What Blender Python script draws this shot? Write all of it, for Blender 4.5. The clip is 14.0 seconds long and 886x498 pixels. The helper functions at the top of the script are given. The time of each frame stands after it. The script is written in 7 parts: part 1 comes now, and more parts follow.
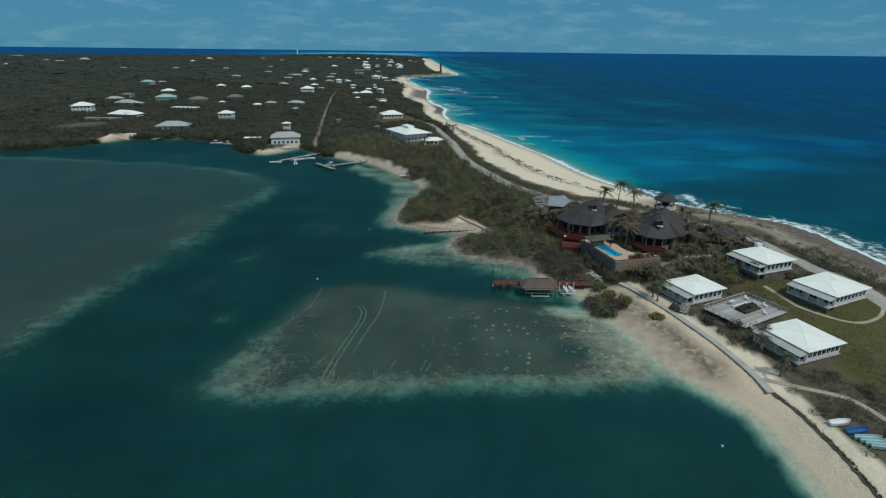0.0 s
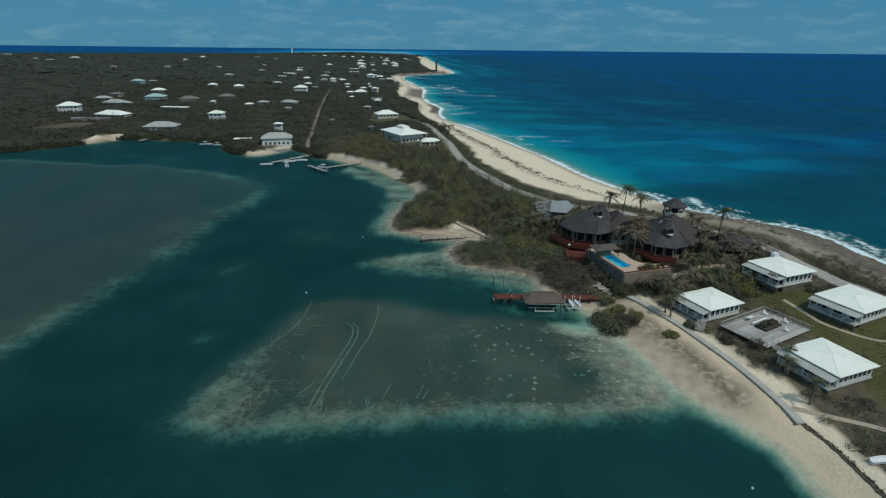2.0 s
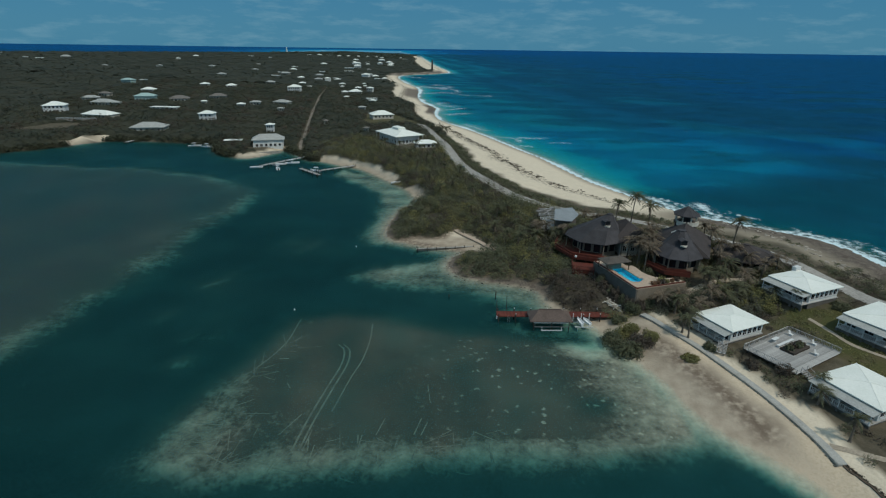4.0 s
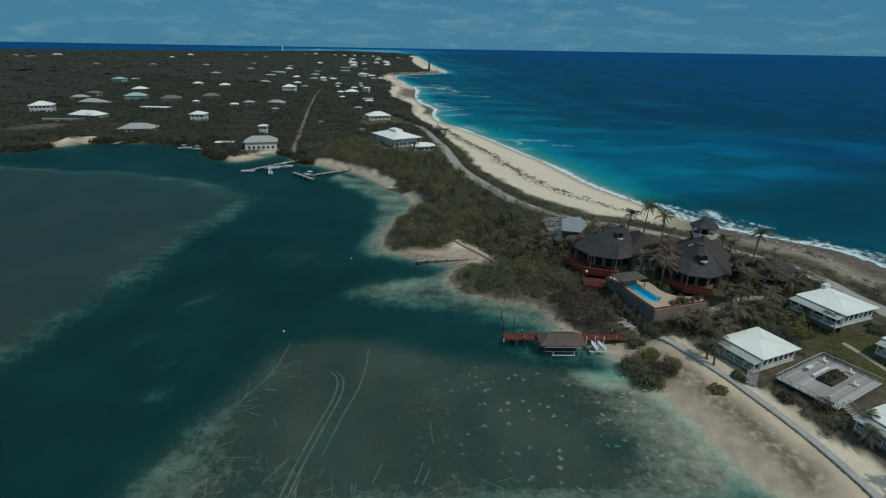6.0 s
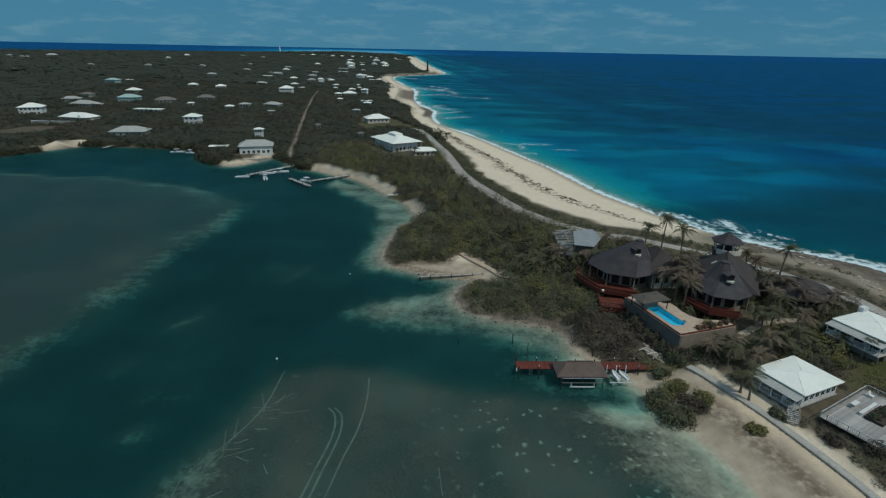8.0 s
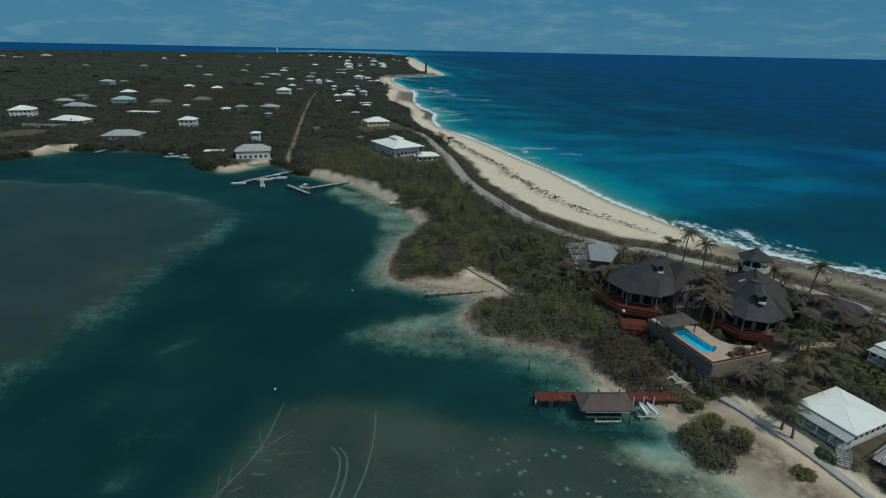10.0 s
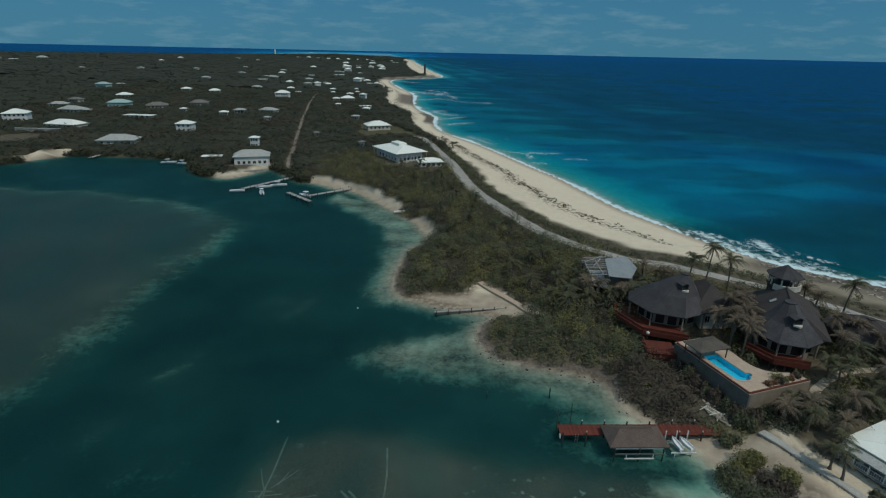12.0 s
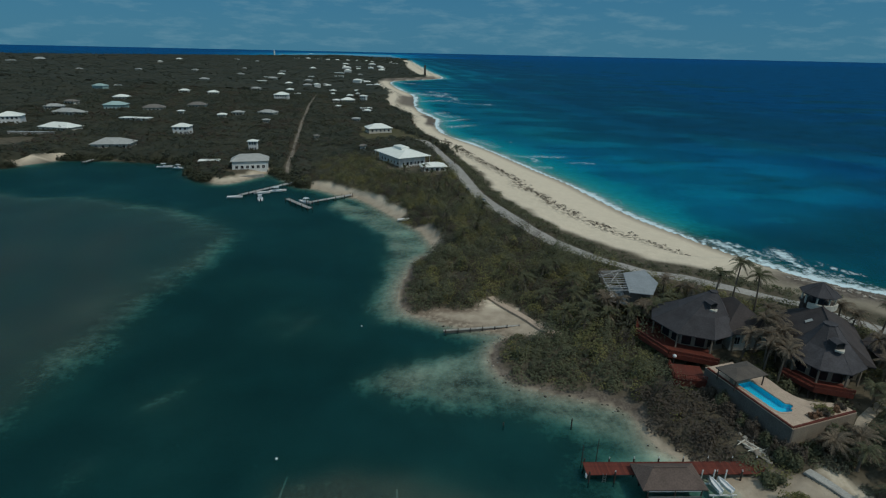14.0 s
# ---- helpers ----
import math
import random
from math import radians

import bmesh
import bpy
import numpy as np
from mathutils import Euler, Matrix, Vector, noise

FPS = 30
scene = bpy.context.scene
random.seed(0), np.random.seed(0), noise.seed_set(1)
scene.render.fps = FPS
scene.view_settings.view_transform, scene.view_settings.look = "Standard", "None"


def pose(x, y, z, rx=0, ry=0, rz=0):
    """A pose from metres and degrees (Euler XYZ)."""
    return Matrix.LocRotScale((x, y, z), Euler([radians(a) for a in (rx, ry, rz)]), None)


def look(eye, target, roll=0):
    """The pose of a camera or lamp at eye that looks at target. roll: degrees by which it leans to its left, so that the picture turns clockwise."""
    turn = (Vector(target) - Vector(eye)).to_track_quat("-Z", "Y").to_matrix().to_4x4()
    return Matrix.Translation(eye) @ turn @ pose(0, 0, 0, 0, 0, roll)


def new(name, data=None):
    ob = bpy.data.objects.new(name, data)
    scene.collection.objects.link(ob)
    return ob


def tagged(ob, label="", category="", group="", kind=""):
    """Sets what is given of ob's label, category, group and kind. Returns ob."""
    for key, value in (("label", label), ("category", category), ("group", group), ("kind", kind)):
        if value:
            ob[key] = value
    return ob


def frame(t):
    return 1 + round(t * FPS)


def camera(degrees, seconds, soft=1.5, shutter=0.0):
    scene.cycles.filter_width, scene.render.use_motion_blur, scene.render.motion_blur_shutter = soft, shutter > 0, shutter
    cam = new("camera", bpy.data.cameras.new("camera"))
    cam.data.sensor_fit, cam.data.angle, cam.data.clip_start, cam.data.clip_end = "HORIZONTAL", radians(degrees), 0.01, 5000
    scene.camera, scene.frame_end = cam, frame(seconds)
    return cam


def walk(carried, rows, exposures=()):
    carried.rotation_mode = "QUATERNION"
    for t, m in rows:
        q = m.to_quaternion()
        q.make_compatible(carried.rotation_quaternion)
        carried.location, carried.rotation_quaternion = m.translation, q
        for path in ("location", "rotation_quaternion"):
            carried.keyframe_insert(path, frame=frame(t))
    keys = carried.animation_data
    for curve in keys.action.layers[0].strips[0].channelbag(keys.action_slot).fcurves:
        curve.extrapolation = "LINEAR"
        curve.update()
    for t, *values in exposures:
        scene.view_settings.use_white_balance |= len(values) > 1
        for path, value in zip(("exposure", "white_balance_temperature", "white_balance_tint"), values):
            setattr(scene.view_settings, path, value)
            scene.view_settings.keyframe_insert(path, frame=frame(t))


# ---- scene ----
cam = camera(79.5, 14.0, 1.2)
# seconds, x, y, z, yaw to the left, pitch up, roll
ROWS = [
    (0, 0.00, -0.00, 55.00, 0.207, -20.559, 0.648),
    (0.5, -0.02, 2.23, 55.02, 0.065, -20.655, 0.613),
    (1, -0.09, 4.45, 55.00, -0.076, -20.683, 0.613),
    (1.5, -0.19, 6.67, 54.96, -0.161, -20.703, 0.617),
    (2, -0.32, 8.92, 54.89, -0.238, -20.718, 0.604),
    (2.5, -0.47, 11.20, 54.83, -0.390, -20.719, 0.642),
    (3, -0.64, 13.52, 54.75, -0.500, -20.713, 0.670),
    (3.6, -0.86, 16.35, 54.68, -0.649, -20.741, 0.731),
    (4.2, -1.12, 19.23, 54.61, -0.791, -20.765, 0.792),
    (4.8, -1.41, 22.15, 54.58, -0.925, -20.786, 0.851),
    (5.5, -1.80, 25.57, 54.57, -1.068, -20.806, 0.912),
    (6, -2.11, 28.00, 54.59, -1.160, -20.788, 0.972),
    (6.5, -2.47, 30.42, 54.63, -1.234, -20.797, 1.007),
    (7, -2.86, 32.79, 54.70, -1.299, -20.754, 0.984),
    (7.5, -3.30, 35.12, 54.78, -1.369, -20.730, 1.044),
    (8, -3.78, 37.39, 54.89, -1.441, -20.704, 1.116),
    (8.6, -4.43, 40.02, 55.05, -1.526, -20.688, 1.134),
    (9.2, -5.13, 42.54, 55.22, -1.610, -20.667, 1.150),
    (9.8, -5.90, 44.95, 55.41, -1.695, -20.640, 1.167),
    (10.5, -6.84, 47.63, 55.64, -1.793, -20.603, 1.188),
    (11, -7.53, 49.47, 55.79, -1.842, -20.563, 1.181),
    (11.5, -8.23, 51.27, 55.94, -1.908, -20.523, 1.174),
    (12, -8.90, 53.06, 56.06, -1.970, -20.462, 1.240),
    (12.5, -9.52, 54.87, 56.16, -2.031, -20.431, 1.284),
    (13, -10.07, 56.74, 56.22, -2.063, -20.405, 1.305),
    (13.5, -10.51, 58.73, 56.24, -2.088, -20.379, 1.297),
    (14, -10.81, 60.90, 56.20, -2.036, -20.366, 1.213),
]


def flown(x, y, z, yaw, pitch, roll):
    a, b = radians(yaw), radians(pitch)
    ahead = Vector((-math.sin(a) * math.cos(b), math.cos(a) * math.cos(b), math.sin(b)))
    eye = Vector((x, y, z))
    return look(eye, eye + ahead, roll)


walk(cam, [(r[0], flown(*r[1:])) for r in ROWS], [(0.0, -0.30), (3.0, -0.41), (5.5, -0.53), (8.0, -0.55), (11.0, -0.60), (14.0, -0.72)])

# ---- world and sun ----
SUN_ELEVATION, SUN_AZIMUTH = 56.0, -38.0   # degrees; azimuth from +x towards +y
world = bpy.data.worlds.new("world")
scene.world = world
world.use_nodes = True
wt = world.node_tree
wt.nodes.clear()
w_out = wt.nodes.new("ShaderNodeOutputWorld")
w_bg = wt.nodes.new("ShaderNodeBackground")
w_sky = wt.nodes.new("ShaderNodeTexSky")
w_sky.sky_type = "NISHITA"
w_sky.sun_disc = False
w_sky.sun_elevation = radians(SUN_ELEVATION)
w_sky.sun_rotation = radians(90 - SUN_AZIMUTH)
w_sky.air_density, w_sky.dust_density, w_sky.ozone_density = 1.0, 0.6, 2.0
w_tint = wt.nodes.new("ShaderNodeMix")
w_tint.data_type, w_tint.blend_type = "RGBA", "MULTIPLY"
w_tint.inputs["Factor"].default_value = 1.0
w_tint.inputs["B"].default_value = (0.42, 0.80, 1.0, 1)
w_co = wt.nodes.new("ShaderNodeTexCoord")
w_map = wt.nodes.new("ShaderNodeMapping")
w_map.inputs["Scale"].default_value = (8.0, 8.0, 36.0)
w_noise = wt.nodes.new("ShaderNodeTexNoise")
w_noise.inputs["Scale"].default_value = 1.6
w_noise.inputs["Detail"].default_value = 6.0
w_noise.inputs["Roughness"].default_value = 0.62
w_ramp = wt.nodes.new("ShaderNodeValToRGB")
w_ramp.color_ramp.elements[0].position = 0.50
w_ramp.color_ramp.elements[0].color = (0, 0, 0, 1)
w_ramp.color_ramp.elements[1].position = 0.80
w_ramp.color_ramp.elements[1].color = (0.75, 0.75, 0.75, 1)
w_mix = wt.nodes.new("ShaderNodeMix")
w_mix.data_type = "RGBA"
w_mix.inputs["B"].default_value = (2.7, 5.3, 6.8, 1)
wt.links.new(w_sky.outputs["Color"], w_tint.inputs["A"])
wt.links.new(w_co.outputs["Generated"], w_map.inputs["Vector"])
wt.links.new(w_map.outputs["Vector"], w_noise.inputs["Vector"])
wt.links.new(w_noise.outputs["Fac"], w_ramp.inputs["Fac"])
wt.links.new(w_ramp.outputs["Color"], w_mix.inputs["Factor"])
# hazy lower sky over the sea
w_sep = wt.nodes.new("ShaderNodeSeparateXYZ")
wt.links.new(w_co.outputs["Generated"], w_sep.inputs["Vector"])
w_grad = wt.nodes.new("ShaderNodeValToRGB")
w_grad.color_ramp.elements[0].position, w_grad.color_ramp.elements[0].color = 0.0, (0.92, 3.45, 5.5, 1)
w_grad.color_ramp.elements[1].position, w_grad.color_ramp.elements[1].color = 0.16, (0.55, 2.75, 5.1, 1)
top_stop = w_grad.color_ramp.elements.new(0.55)
top_stop.color = (4.3, 6.2, 7.6, 1)
wt.links.new(w_sep.outputs["Z"], w_grad.inputs["Fac"])
w_haze = wt.nodes.new("ShaderNodeMix")
w_haze.data_type = "RGBA"
w_haze.inputs["Factor"].default_value = 0.88
wt.links.new(w_tint.outputs["Result"], w_haze.inputs["A"])
wt.links.new(w_grad.outputs["Color"], w_haze.inputs["B"])
wt.links.new(w_haze.outputs["Result"], w_mix.inputs["A"])
wt.links.new(w_mix.outputs["Result"], w_bg.inputs["Color"])
wt.links.new(w_bg.outputs["Background"], w_out.inputs["Surface"])
w_bg.inputs["Strength"].default_value = 0.085

sun_data = bpy.data.lights.new("sun", "SUN")
sun_data.energy, sun_data.angle, sun_data.color = 2.6, radians(0.9), (0.97, 0.93, 0.82)
sun = new("sun", sun_data)
sa, se = radians(SUN_AZIMUTH), radians(SUN_ELEVATION)
sun_from = Vector((math.cos(sa) * math.cos(se), math.sin(sa) * math.cos(se), math.sin(se)))
sun.matrix_world = look(sun_from * 300, (0, 0, 0))


# ---- materials ----
def material(name, colour, colour2=None, scale=1.0, rough=0.8, bump=0.0, bump_scale=None, metallic=0.0, island=0.0, spread=0.25, coat=0.0, per_object=0.0, fine=0.25):
    """Two-scale variation between two colours, with fine grain and bump."""
    m = bpy.data.materials.new(name)
    m.use_nodes = True
    nt = m.node_tree
    n, ln = nt.nodes, nt.links
    b = n["Principled BSDF"]
    b.inputs["Roughness"].default_value = rough
    b.inputs["Metallic"].default_value = metallic
    b.inputs["Specular IOR Level"].default_value = 0.3
    b.inputs["Coat Weight"].default_value = coat
    colour2 = colour2 or tuple(c * 0.75 for c in colour)
    co = n.new("ShaderNodeTexCoord")
    big = n.new("ShaderNodeTexNoise")
    big.inputs["Scale"].default_value = scale
    big.inputs["Detail"].default_value = 6.0
    small = n.new("ShaderNodeTexNoise")
    small.inputs["Scale"].default_value = scale * 9.0
    small.inputs["Detail"].default_value = 4.0
    ln.new(co.outputs["Object"], big.inputs["Vector"])
    ln.new(co.outputs["Object"], small.inputs["Vector"])
    mr = n.new("ShaderNodeMapRange")
    mr.inputs["From Min"].default_value, mr.inputs["From Max"].default_value = 0.5 - spread, 0.5 + spread
    ln.new(big.outputs["Fac"], mr.inputs["Value"])
    mix = n.new("ShaderNodeMix")
    mix.data_type = "RGBA"
    mix.inputs["A"].default_value, mix.inputs["B"].default_value = (*colour, 1), (*colour2, 1)
    ln.new(mr.outputs["Result"], mix.inputs["Factor"])
    grain = n.new("ShaderNodeMapRange")
    grain.inputs["From Min"].default_value, grain.inputs["From Max"].default_value = 0.25, 0.75
    grain.inputs["To Min"].default_value, grain.inputs["To Max"].default_value = 1 - fine, 1 + fine
    ln.new(small.outputs["Fac"], grain.inputs["Value"])
    value = grain.outputs["Result"]
    if island or per_object:
        if island:
            rnd = n.new("ShaderNodeNewGeometry").outputs["Random Per Island"]
            amount = island
        else:
            rnd = n.new("ShaderNodeObjectInfo").outputs["Random"]
            amount = per_object
        r2 = n.new("ShaderNodeMapRange")
        r2.inputs["To Min"].default_value, r2.inputs["To Max"].default_value = 1 - amount, 1 + amount
        ln.new(rnd, r2.inputs["Value"])
        mul = n.new("ShaderNodeMath")
        mul.operation = "MULTIPLY"
        ln.new(value, mul.inputs[0])
        ln.new(r2.outputs["Result"], mul.inputs[1])
        value = mul.outputs["Value"]
    hsv = n.new("ShaderNodeHueSaturation")
    ln.new(mix.outputs["Result"], hsv.inputs["Color"])
    ln.new(value, hsv.inputs["Value"])
    ln.new(hsv.outputs["Color"], b.inputs["Base Color"])
    if bump:
        bn = n.new("ShaderNodeTexNoise")
        bn.inputs["Scale"].default_value = bump_scale or scale * 6
        bn.inputs["Detail"].default_value = 5.0
        ln.new(co.outputs["Object"], bn.inputs["Vector"])
        bp = n.new("ShaderNodeBump")
        bp.inputs["Strength"].default_value = min(1.0, bump)
        bp.inputs["Distance"].default_value = 0.1
        ln.new(bn.outputs["Fac"], bp.inputs["Height"])
        ln.new(bp.outputs["Normal"], b.inputs["Normal"])
    return m


M_WHITE_ROOF = material("white_painted_roof", (0.84, 0.86, 0.80), (0.75, 0.78, 0.71), 0.35, 0.55, 0.15, 3.0, fine=0.06)
M_WHITE_WALL = material("white_wall_paint", (0.70, 0.72, 0.70), (0.60, 0.62, 0.60), 0.6, 0.6, fine=0.08)
M_TRIM = material("white_trim", (0.72, 0.73, 0.72), (0.58, 0.59, 0.58), 1.0, 0.5, fine=0.08)
M_GREY_DECK = material("weathered_grey_boards", (0.44, 0.43, 0.41), (0.30, 0.293, 0.28), 0.7, 0.85, 0.2, per_object=0.22)
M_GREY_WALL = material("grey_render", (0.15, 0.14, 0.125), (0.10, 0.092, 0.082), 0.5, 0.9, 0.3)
M_SHINGLE = material("dark_cedar_shingle", (0.064, 0.062, 0.067), (0.038, 0.036, 0.039), 0.5, 0.85, 0.5, 4.0, per_object=0.22)
M_SHINGLE_BROWN = material("brown_cedar_shingle", (0.125, 0.092, 0.078), (0.080, 0.060, 0.051), 0.5, 0.85, 0.5, 4.0, per_object=0.18)
M_SHINGLE_UMBER = material("umber_cedar_shingle", (0.062, 0.052, 0.050), (0.040, 0.034, 0.033), 0.5, 0.85, 0.5, 4.0, per_object=0.15)
M_RED_DECK = material("red_stained_boards", (0.16, 0.037, 0.022), (0.085, 0.024, 0.017), 0.5, 0.7, 0.2, per_object=0.2)
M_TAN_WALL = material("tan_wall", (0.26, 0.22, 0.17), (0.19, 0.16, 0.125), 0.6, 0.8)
M_SAND_PAVING = material("sandy_paving", (0.50, 0.39, 0.30), (0.40, 0.31, 0.235), 0.9, 0.9, 0.2)
M_CONCRETE = material("weathered_concrete", (0.40, 0.38, 0.34), (0.26, 0.25, 0.22), 0.5, 0.9, 0.4)
M_STONE = material("grey_beach_stone", (0.40, 0.36, 0.30), (0.22, 0.19, 0.16), 1.2, 0.9, 0.5, per_object=0.3)
M_ROAD = material("pale_sandy_road", (0.39, 0.37, 0.335), (0.28, 0.265, 0.24), 0.25, 0.9, 0.3)
M_TRACK = material("pale_dirt_track", (0.26, 0.225, 0.18), (0.13, 0.113, 0.09), 0.15, 0.95, 0.3)
M_WALKWAY = material("pale_walkway_concrete", (0.43, 0.425, 0.39), (0.32, 0.315, 0.29), 0.5, 0.9, 0.3)
M_PATH = material("pale_sand_path", (0.42, 0.36, 0.28), (0.30, 0.25, 0.19), 0.4, 0.95, 0.3)
M_GREY_PAD = material("grey_roof_sheet", (0.27, 0.30, 0.315), (0.21, 0.235, 0.25), 0.4, 0.9, 0.2)
M_POST = material("dark_timber", (0.075, 0.060, 0.048), (0.045, 0.036, 0.030), 2.0, 0.9)
def leaf_material(name, colour, colour2, scale, island=0.35):
    """Leaf blades that let some light through, mottled over several metres."""
    m = material(name, colour, colour2, scale, 0.8, island=island, spread=0.16)
    n, ln = m.node_tree.nodes, m.node_tree.links
    b = n["Principled BSDF"]
    tl = n.new("ShaderNodeBsdfTranslucent")
    ln.new(b.inputs["Base Color"].links[0].from_socket, tl.inputs["Color"])
    mx = n.new("ShaderNodeMixShader")
    mx.inputs["Fac"].default_value = 0.38
    ln.new(b.outputs["BSDF"], mx.inputs[1])
    ln.new(tl.outputs["BSDF"], mx.inputs[2])
    ln.new(mx.outputs["Shader"], n["Material Output"].inputs["Surface"])
    return m


M_LEAF = leaf_material("scrub_leaf", (0.160, 0.168, 0.096), (0.092, 0.102, 0.064), 0.22, 0.22)
M_LEAF_OLIVE = leaf_material("olive_scrub_leaf", (0.240, 0.226, 0.086), (0.150, 0.150, 0.072), 0.2, 0.22)
M_LEAF_BROWN = leaf_material("dry_scrub_leaf", (0.130, 0.106, 0.082), (0.086, 0.074, 0.060), 0.25, 0.22)
M_LEAF_GREY = leaf_material("grey_green_leaf", (0.150, 0.150, 0.105), (0.095, 0.098, 0.070), 0.15)
# distance haze is put into this leaf colour as a slight greyness
M_LEAF_FAR = leaf_material("hazed_far_leaf", (0.076, 0.086, 0.062), (0.050, 0.066, 0.050), 0.012, 0.10)
M_LEAF_FAR_OLIVE = leaf_material("far_olive_leaf", (0.096, 0.098, 0.056), (0.064, 0.072, 0.044), 0.02, 0.12)
M_LEAF_FAR_DRY = leaf_material("far_dry_leaf", (0.108, 0.084, 0.060), (0.076, 0.061, 0.046), 0.02, 0.12)
M_FROND = leaf_material("palm_frond", (0.145, 0.148, 0.084), (0.095, 0.102, 0.060), 0.4)
M_FROND_DRY = leaf_material("dry_palm_frond", (0.245, 0.196, 0.140), (0.150, 0.122, 0.090), 0.4)
M_LEAF_RED = leaf_material("reddish_dry_leaf", (0.26, 0.145, 0.085), (0.17, 0.105, 0.066), 0.4)
M_BARK = material("palm_bark", (0.17, 0.145, 0.115), (0.10, 0.085, 0.068), 1.5, 0.95, 0.4)
M_GLASS = material("dark_window_glass", (0.018, 0.022, 0.026), (0.012, 0.015, 0.018), 1.0, 0.12)
M_BOAT = material("white_gelcoat", (0.75, 0.76, 0.76), (0.66, 0.67, 0.67), 1.0, 0.25, fine=0.04)
M_BLUE = material("blue_canvas", (0.02, 0.13, 0.32), (0.015, 0.09, 0.24), 1.0, 0.6)
M_AQUA = material("pale_aqua_hull", (0.38, 0.55, 0.56), (0.30, 0.47, 0.48), 1.0, 0.35, fine=0.05)
M_RUBBER = material("black_rubber", (0.02, 0.02, 0.02), (0.015, 0.015, 0.015), 2.0, 0.7)
M_CAR = material("dark_grey_car_paint", (0.045, 0.05, 0.055), (0.04, 0.045, 0.05), 1.0, 0.25, metallic=0.4, fine=0.03, coat=0.5)
M_METAL = material("galvanised_metal", (0.45, 0.46, 0.46), (0.34, 0.35, 0.35), 2.0, 0.4, metallic=0.8)
M_POOL_TILE = material("blue_pool_lining", (0.04, 0.74, 0.90), (0.03, 0.68, 0.86), 0.8, 0.3, fine=0.05)
M_ROOF_GREY = material("pale_grey_roof", (0.42, 0.43, 0.41), (0.32, 0.33, 0.31), 0.4, 0.8)
M_ROOF_DARK = material("brown_grey_roof", (0.20, 0.185, 0.165), (0.14, 0.13, 0.115), 0.4, 0.85)
M_WALL_AQUA = material("pale_aqua_wall", (0.36, 0.50, 0.48), (0.30, 0.42, 0.40), 0.5, 0.7)
M_WALL_PALE = material("cream_wall", (0.60, 0.57, 0.49), (0.50, 0.475, 0.41), 0.5, 0.7)


# ---- plan: coastlines, levels, depths ----
BAY_SHORE = [(46, -400), (50, -60), (52, 10), (52.2, 45), (52.2, 61), (52.2, 68), (51.0, 73.5), (47.5, 78.6), (43.2, 84), (40.8, 90), (39.6, 97),
             (37.5, 102.5), (36, 107), (34, 113), (31, 120), (25, 126), (24, 133.5), (19.5, 137), (9.3, 140.6), (2.9, 146), (2.7, 154),
             (6, 160), (-4, 163.5), (-10, 167), (-14.8, 170), (-17, 177), (-16.5, 187), (-13, 203), (-8.7, 208), (-8, 213), (-12.3, 228.7)]
FAR_BAY = [(-21.6, 244), (-36, 267), (-46.5, 275), (-57, 284), (-66, 289), (-80, 309), (-87, 312.5), (-89, 306), (-98, 292), (-107, 295),
           (-120, 308), (-132, 331), (-179, 339), (-199, 336), (-212, 318), (-230, 300), (-260, 292), (-400, 275), (-800, 260), (-1750, 300),
           (-1750, 1300), (-1480, 1850), (-1390, 2130), (-1250, 2500), (-1050, 3300), (-900, 4200), (-300, 4300)]
OCEAN_SHORE = [(-103, 3290), (-40, 2250), (-5, 1700), (14, 1480), (22, 1310), (-4, 1240), (-40, 1195), (-74, 1140), (-76, 1060), (-55, 920), (-30, 800), (-25, 680), (-19, 605),
               (-8, 562), (-2.5, 535), (-4, 500), (1.5, 452), (26, 388), (43.5, 331), (53.5, 301), (59.3, 275), (65.8, 247.6), (74, 228),
               (80, 214), (90.6, 195), (100, 186), (114, 175), (121, 165), (122, 151), (123, 138), (130, 100), (140, 40), (150, -60), (170, -400)]


def smooth_line(points, steps=4):
    """A Catmull-Rom line through the points."""
    p = np.array([points[0], *points, points[-1]], float)
    out = []
    for i in range(1, len(p) - 2):
        for k in range(steps):
            u = k / steps
            out.append(0.5 * (2 * p[i] + (p[i + 1] - p[i - 1]) * u + (2 * p[i - 1] - 5 * p[i] + 4 * p[i + 1] - p[i + 2]) * u * u
                              + (3 * p[i] - p[i - 1] - 3 * p[i + 1] + p[i + 2]) * u ** 3))
    out.append(p[-2])
    return np.array(out)


def line_distance(px, py, line):
    """Distance of points from a polyline."""
    best = np.full(px.shape, 1e18)
    for (ax, ay), (bx, by) in zip(line[:-1], line[1:]):
        dx, dy = bx - ax, by - ay
        u = np.clip(((px - ax) * dx + (py - ay) * dy) / max(dx * dx + dy * dy, 1e-9), 0, 1)
        best = np.minimum(best, (px - ax - u * dx) ** 2 + (py - ay - u * dy) ** 2)
    return np.sqrt(best)


def inside(px, py, ring):
    hit = np.zeros(px.shape, bool)
    for (ax, ay), (bx, by) in zip(ring, np.roll(ring, -1, 0)):
        if ay != by:
            hit ^= ((ay > py) != (by > py)) & (px < (bx - ax) * (py - ay) / (by - ay) + ax)
    return hit


def ring_distance(px, py, ring):
    """Signed distance from a closed outline: positive inside."""
    ring = np.asarray(ring, float)
    d = line_distance(px, py, np.vstack([ring, ring[:1]]))
    return np.where(inside(px, py, ring), d, -d)


def ramp(v, a, b):
    u = np.clip((v - a) / (b - a), 0, 1)
    return u * u * (3 - 2 * u)


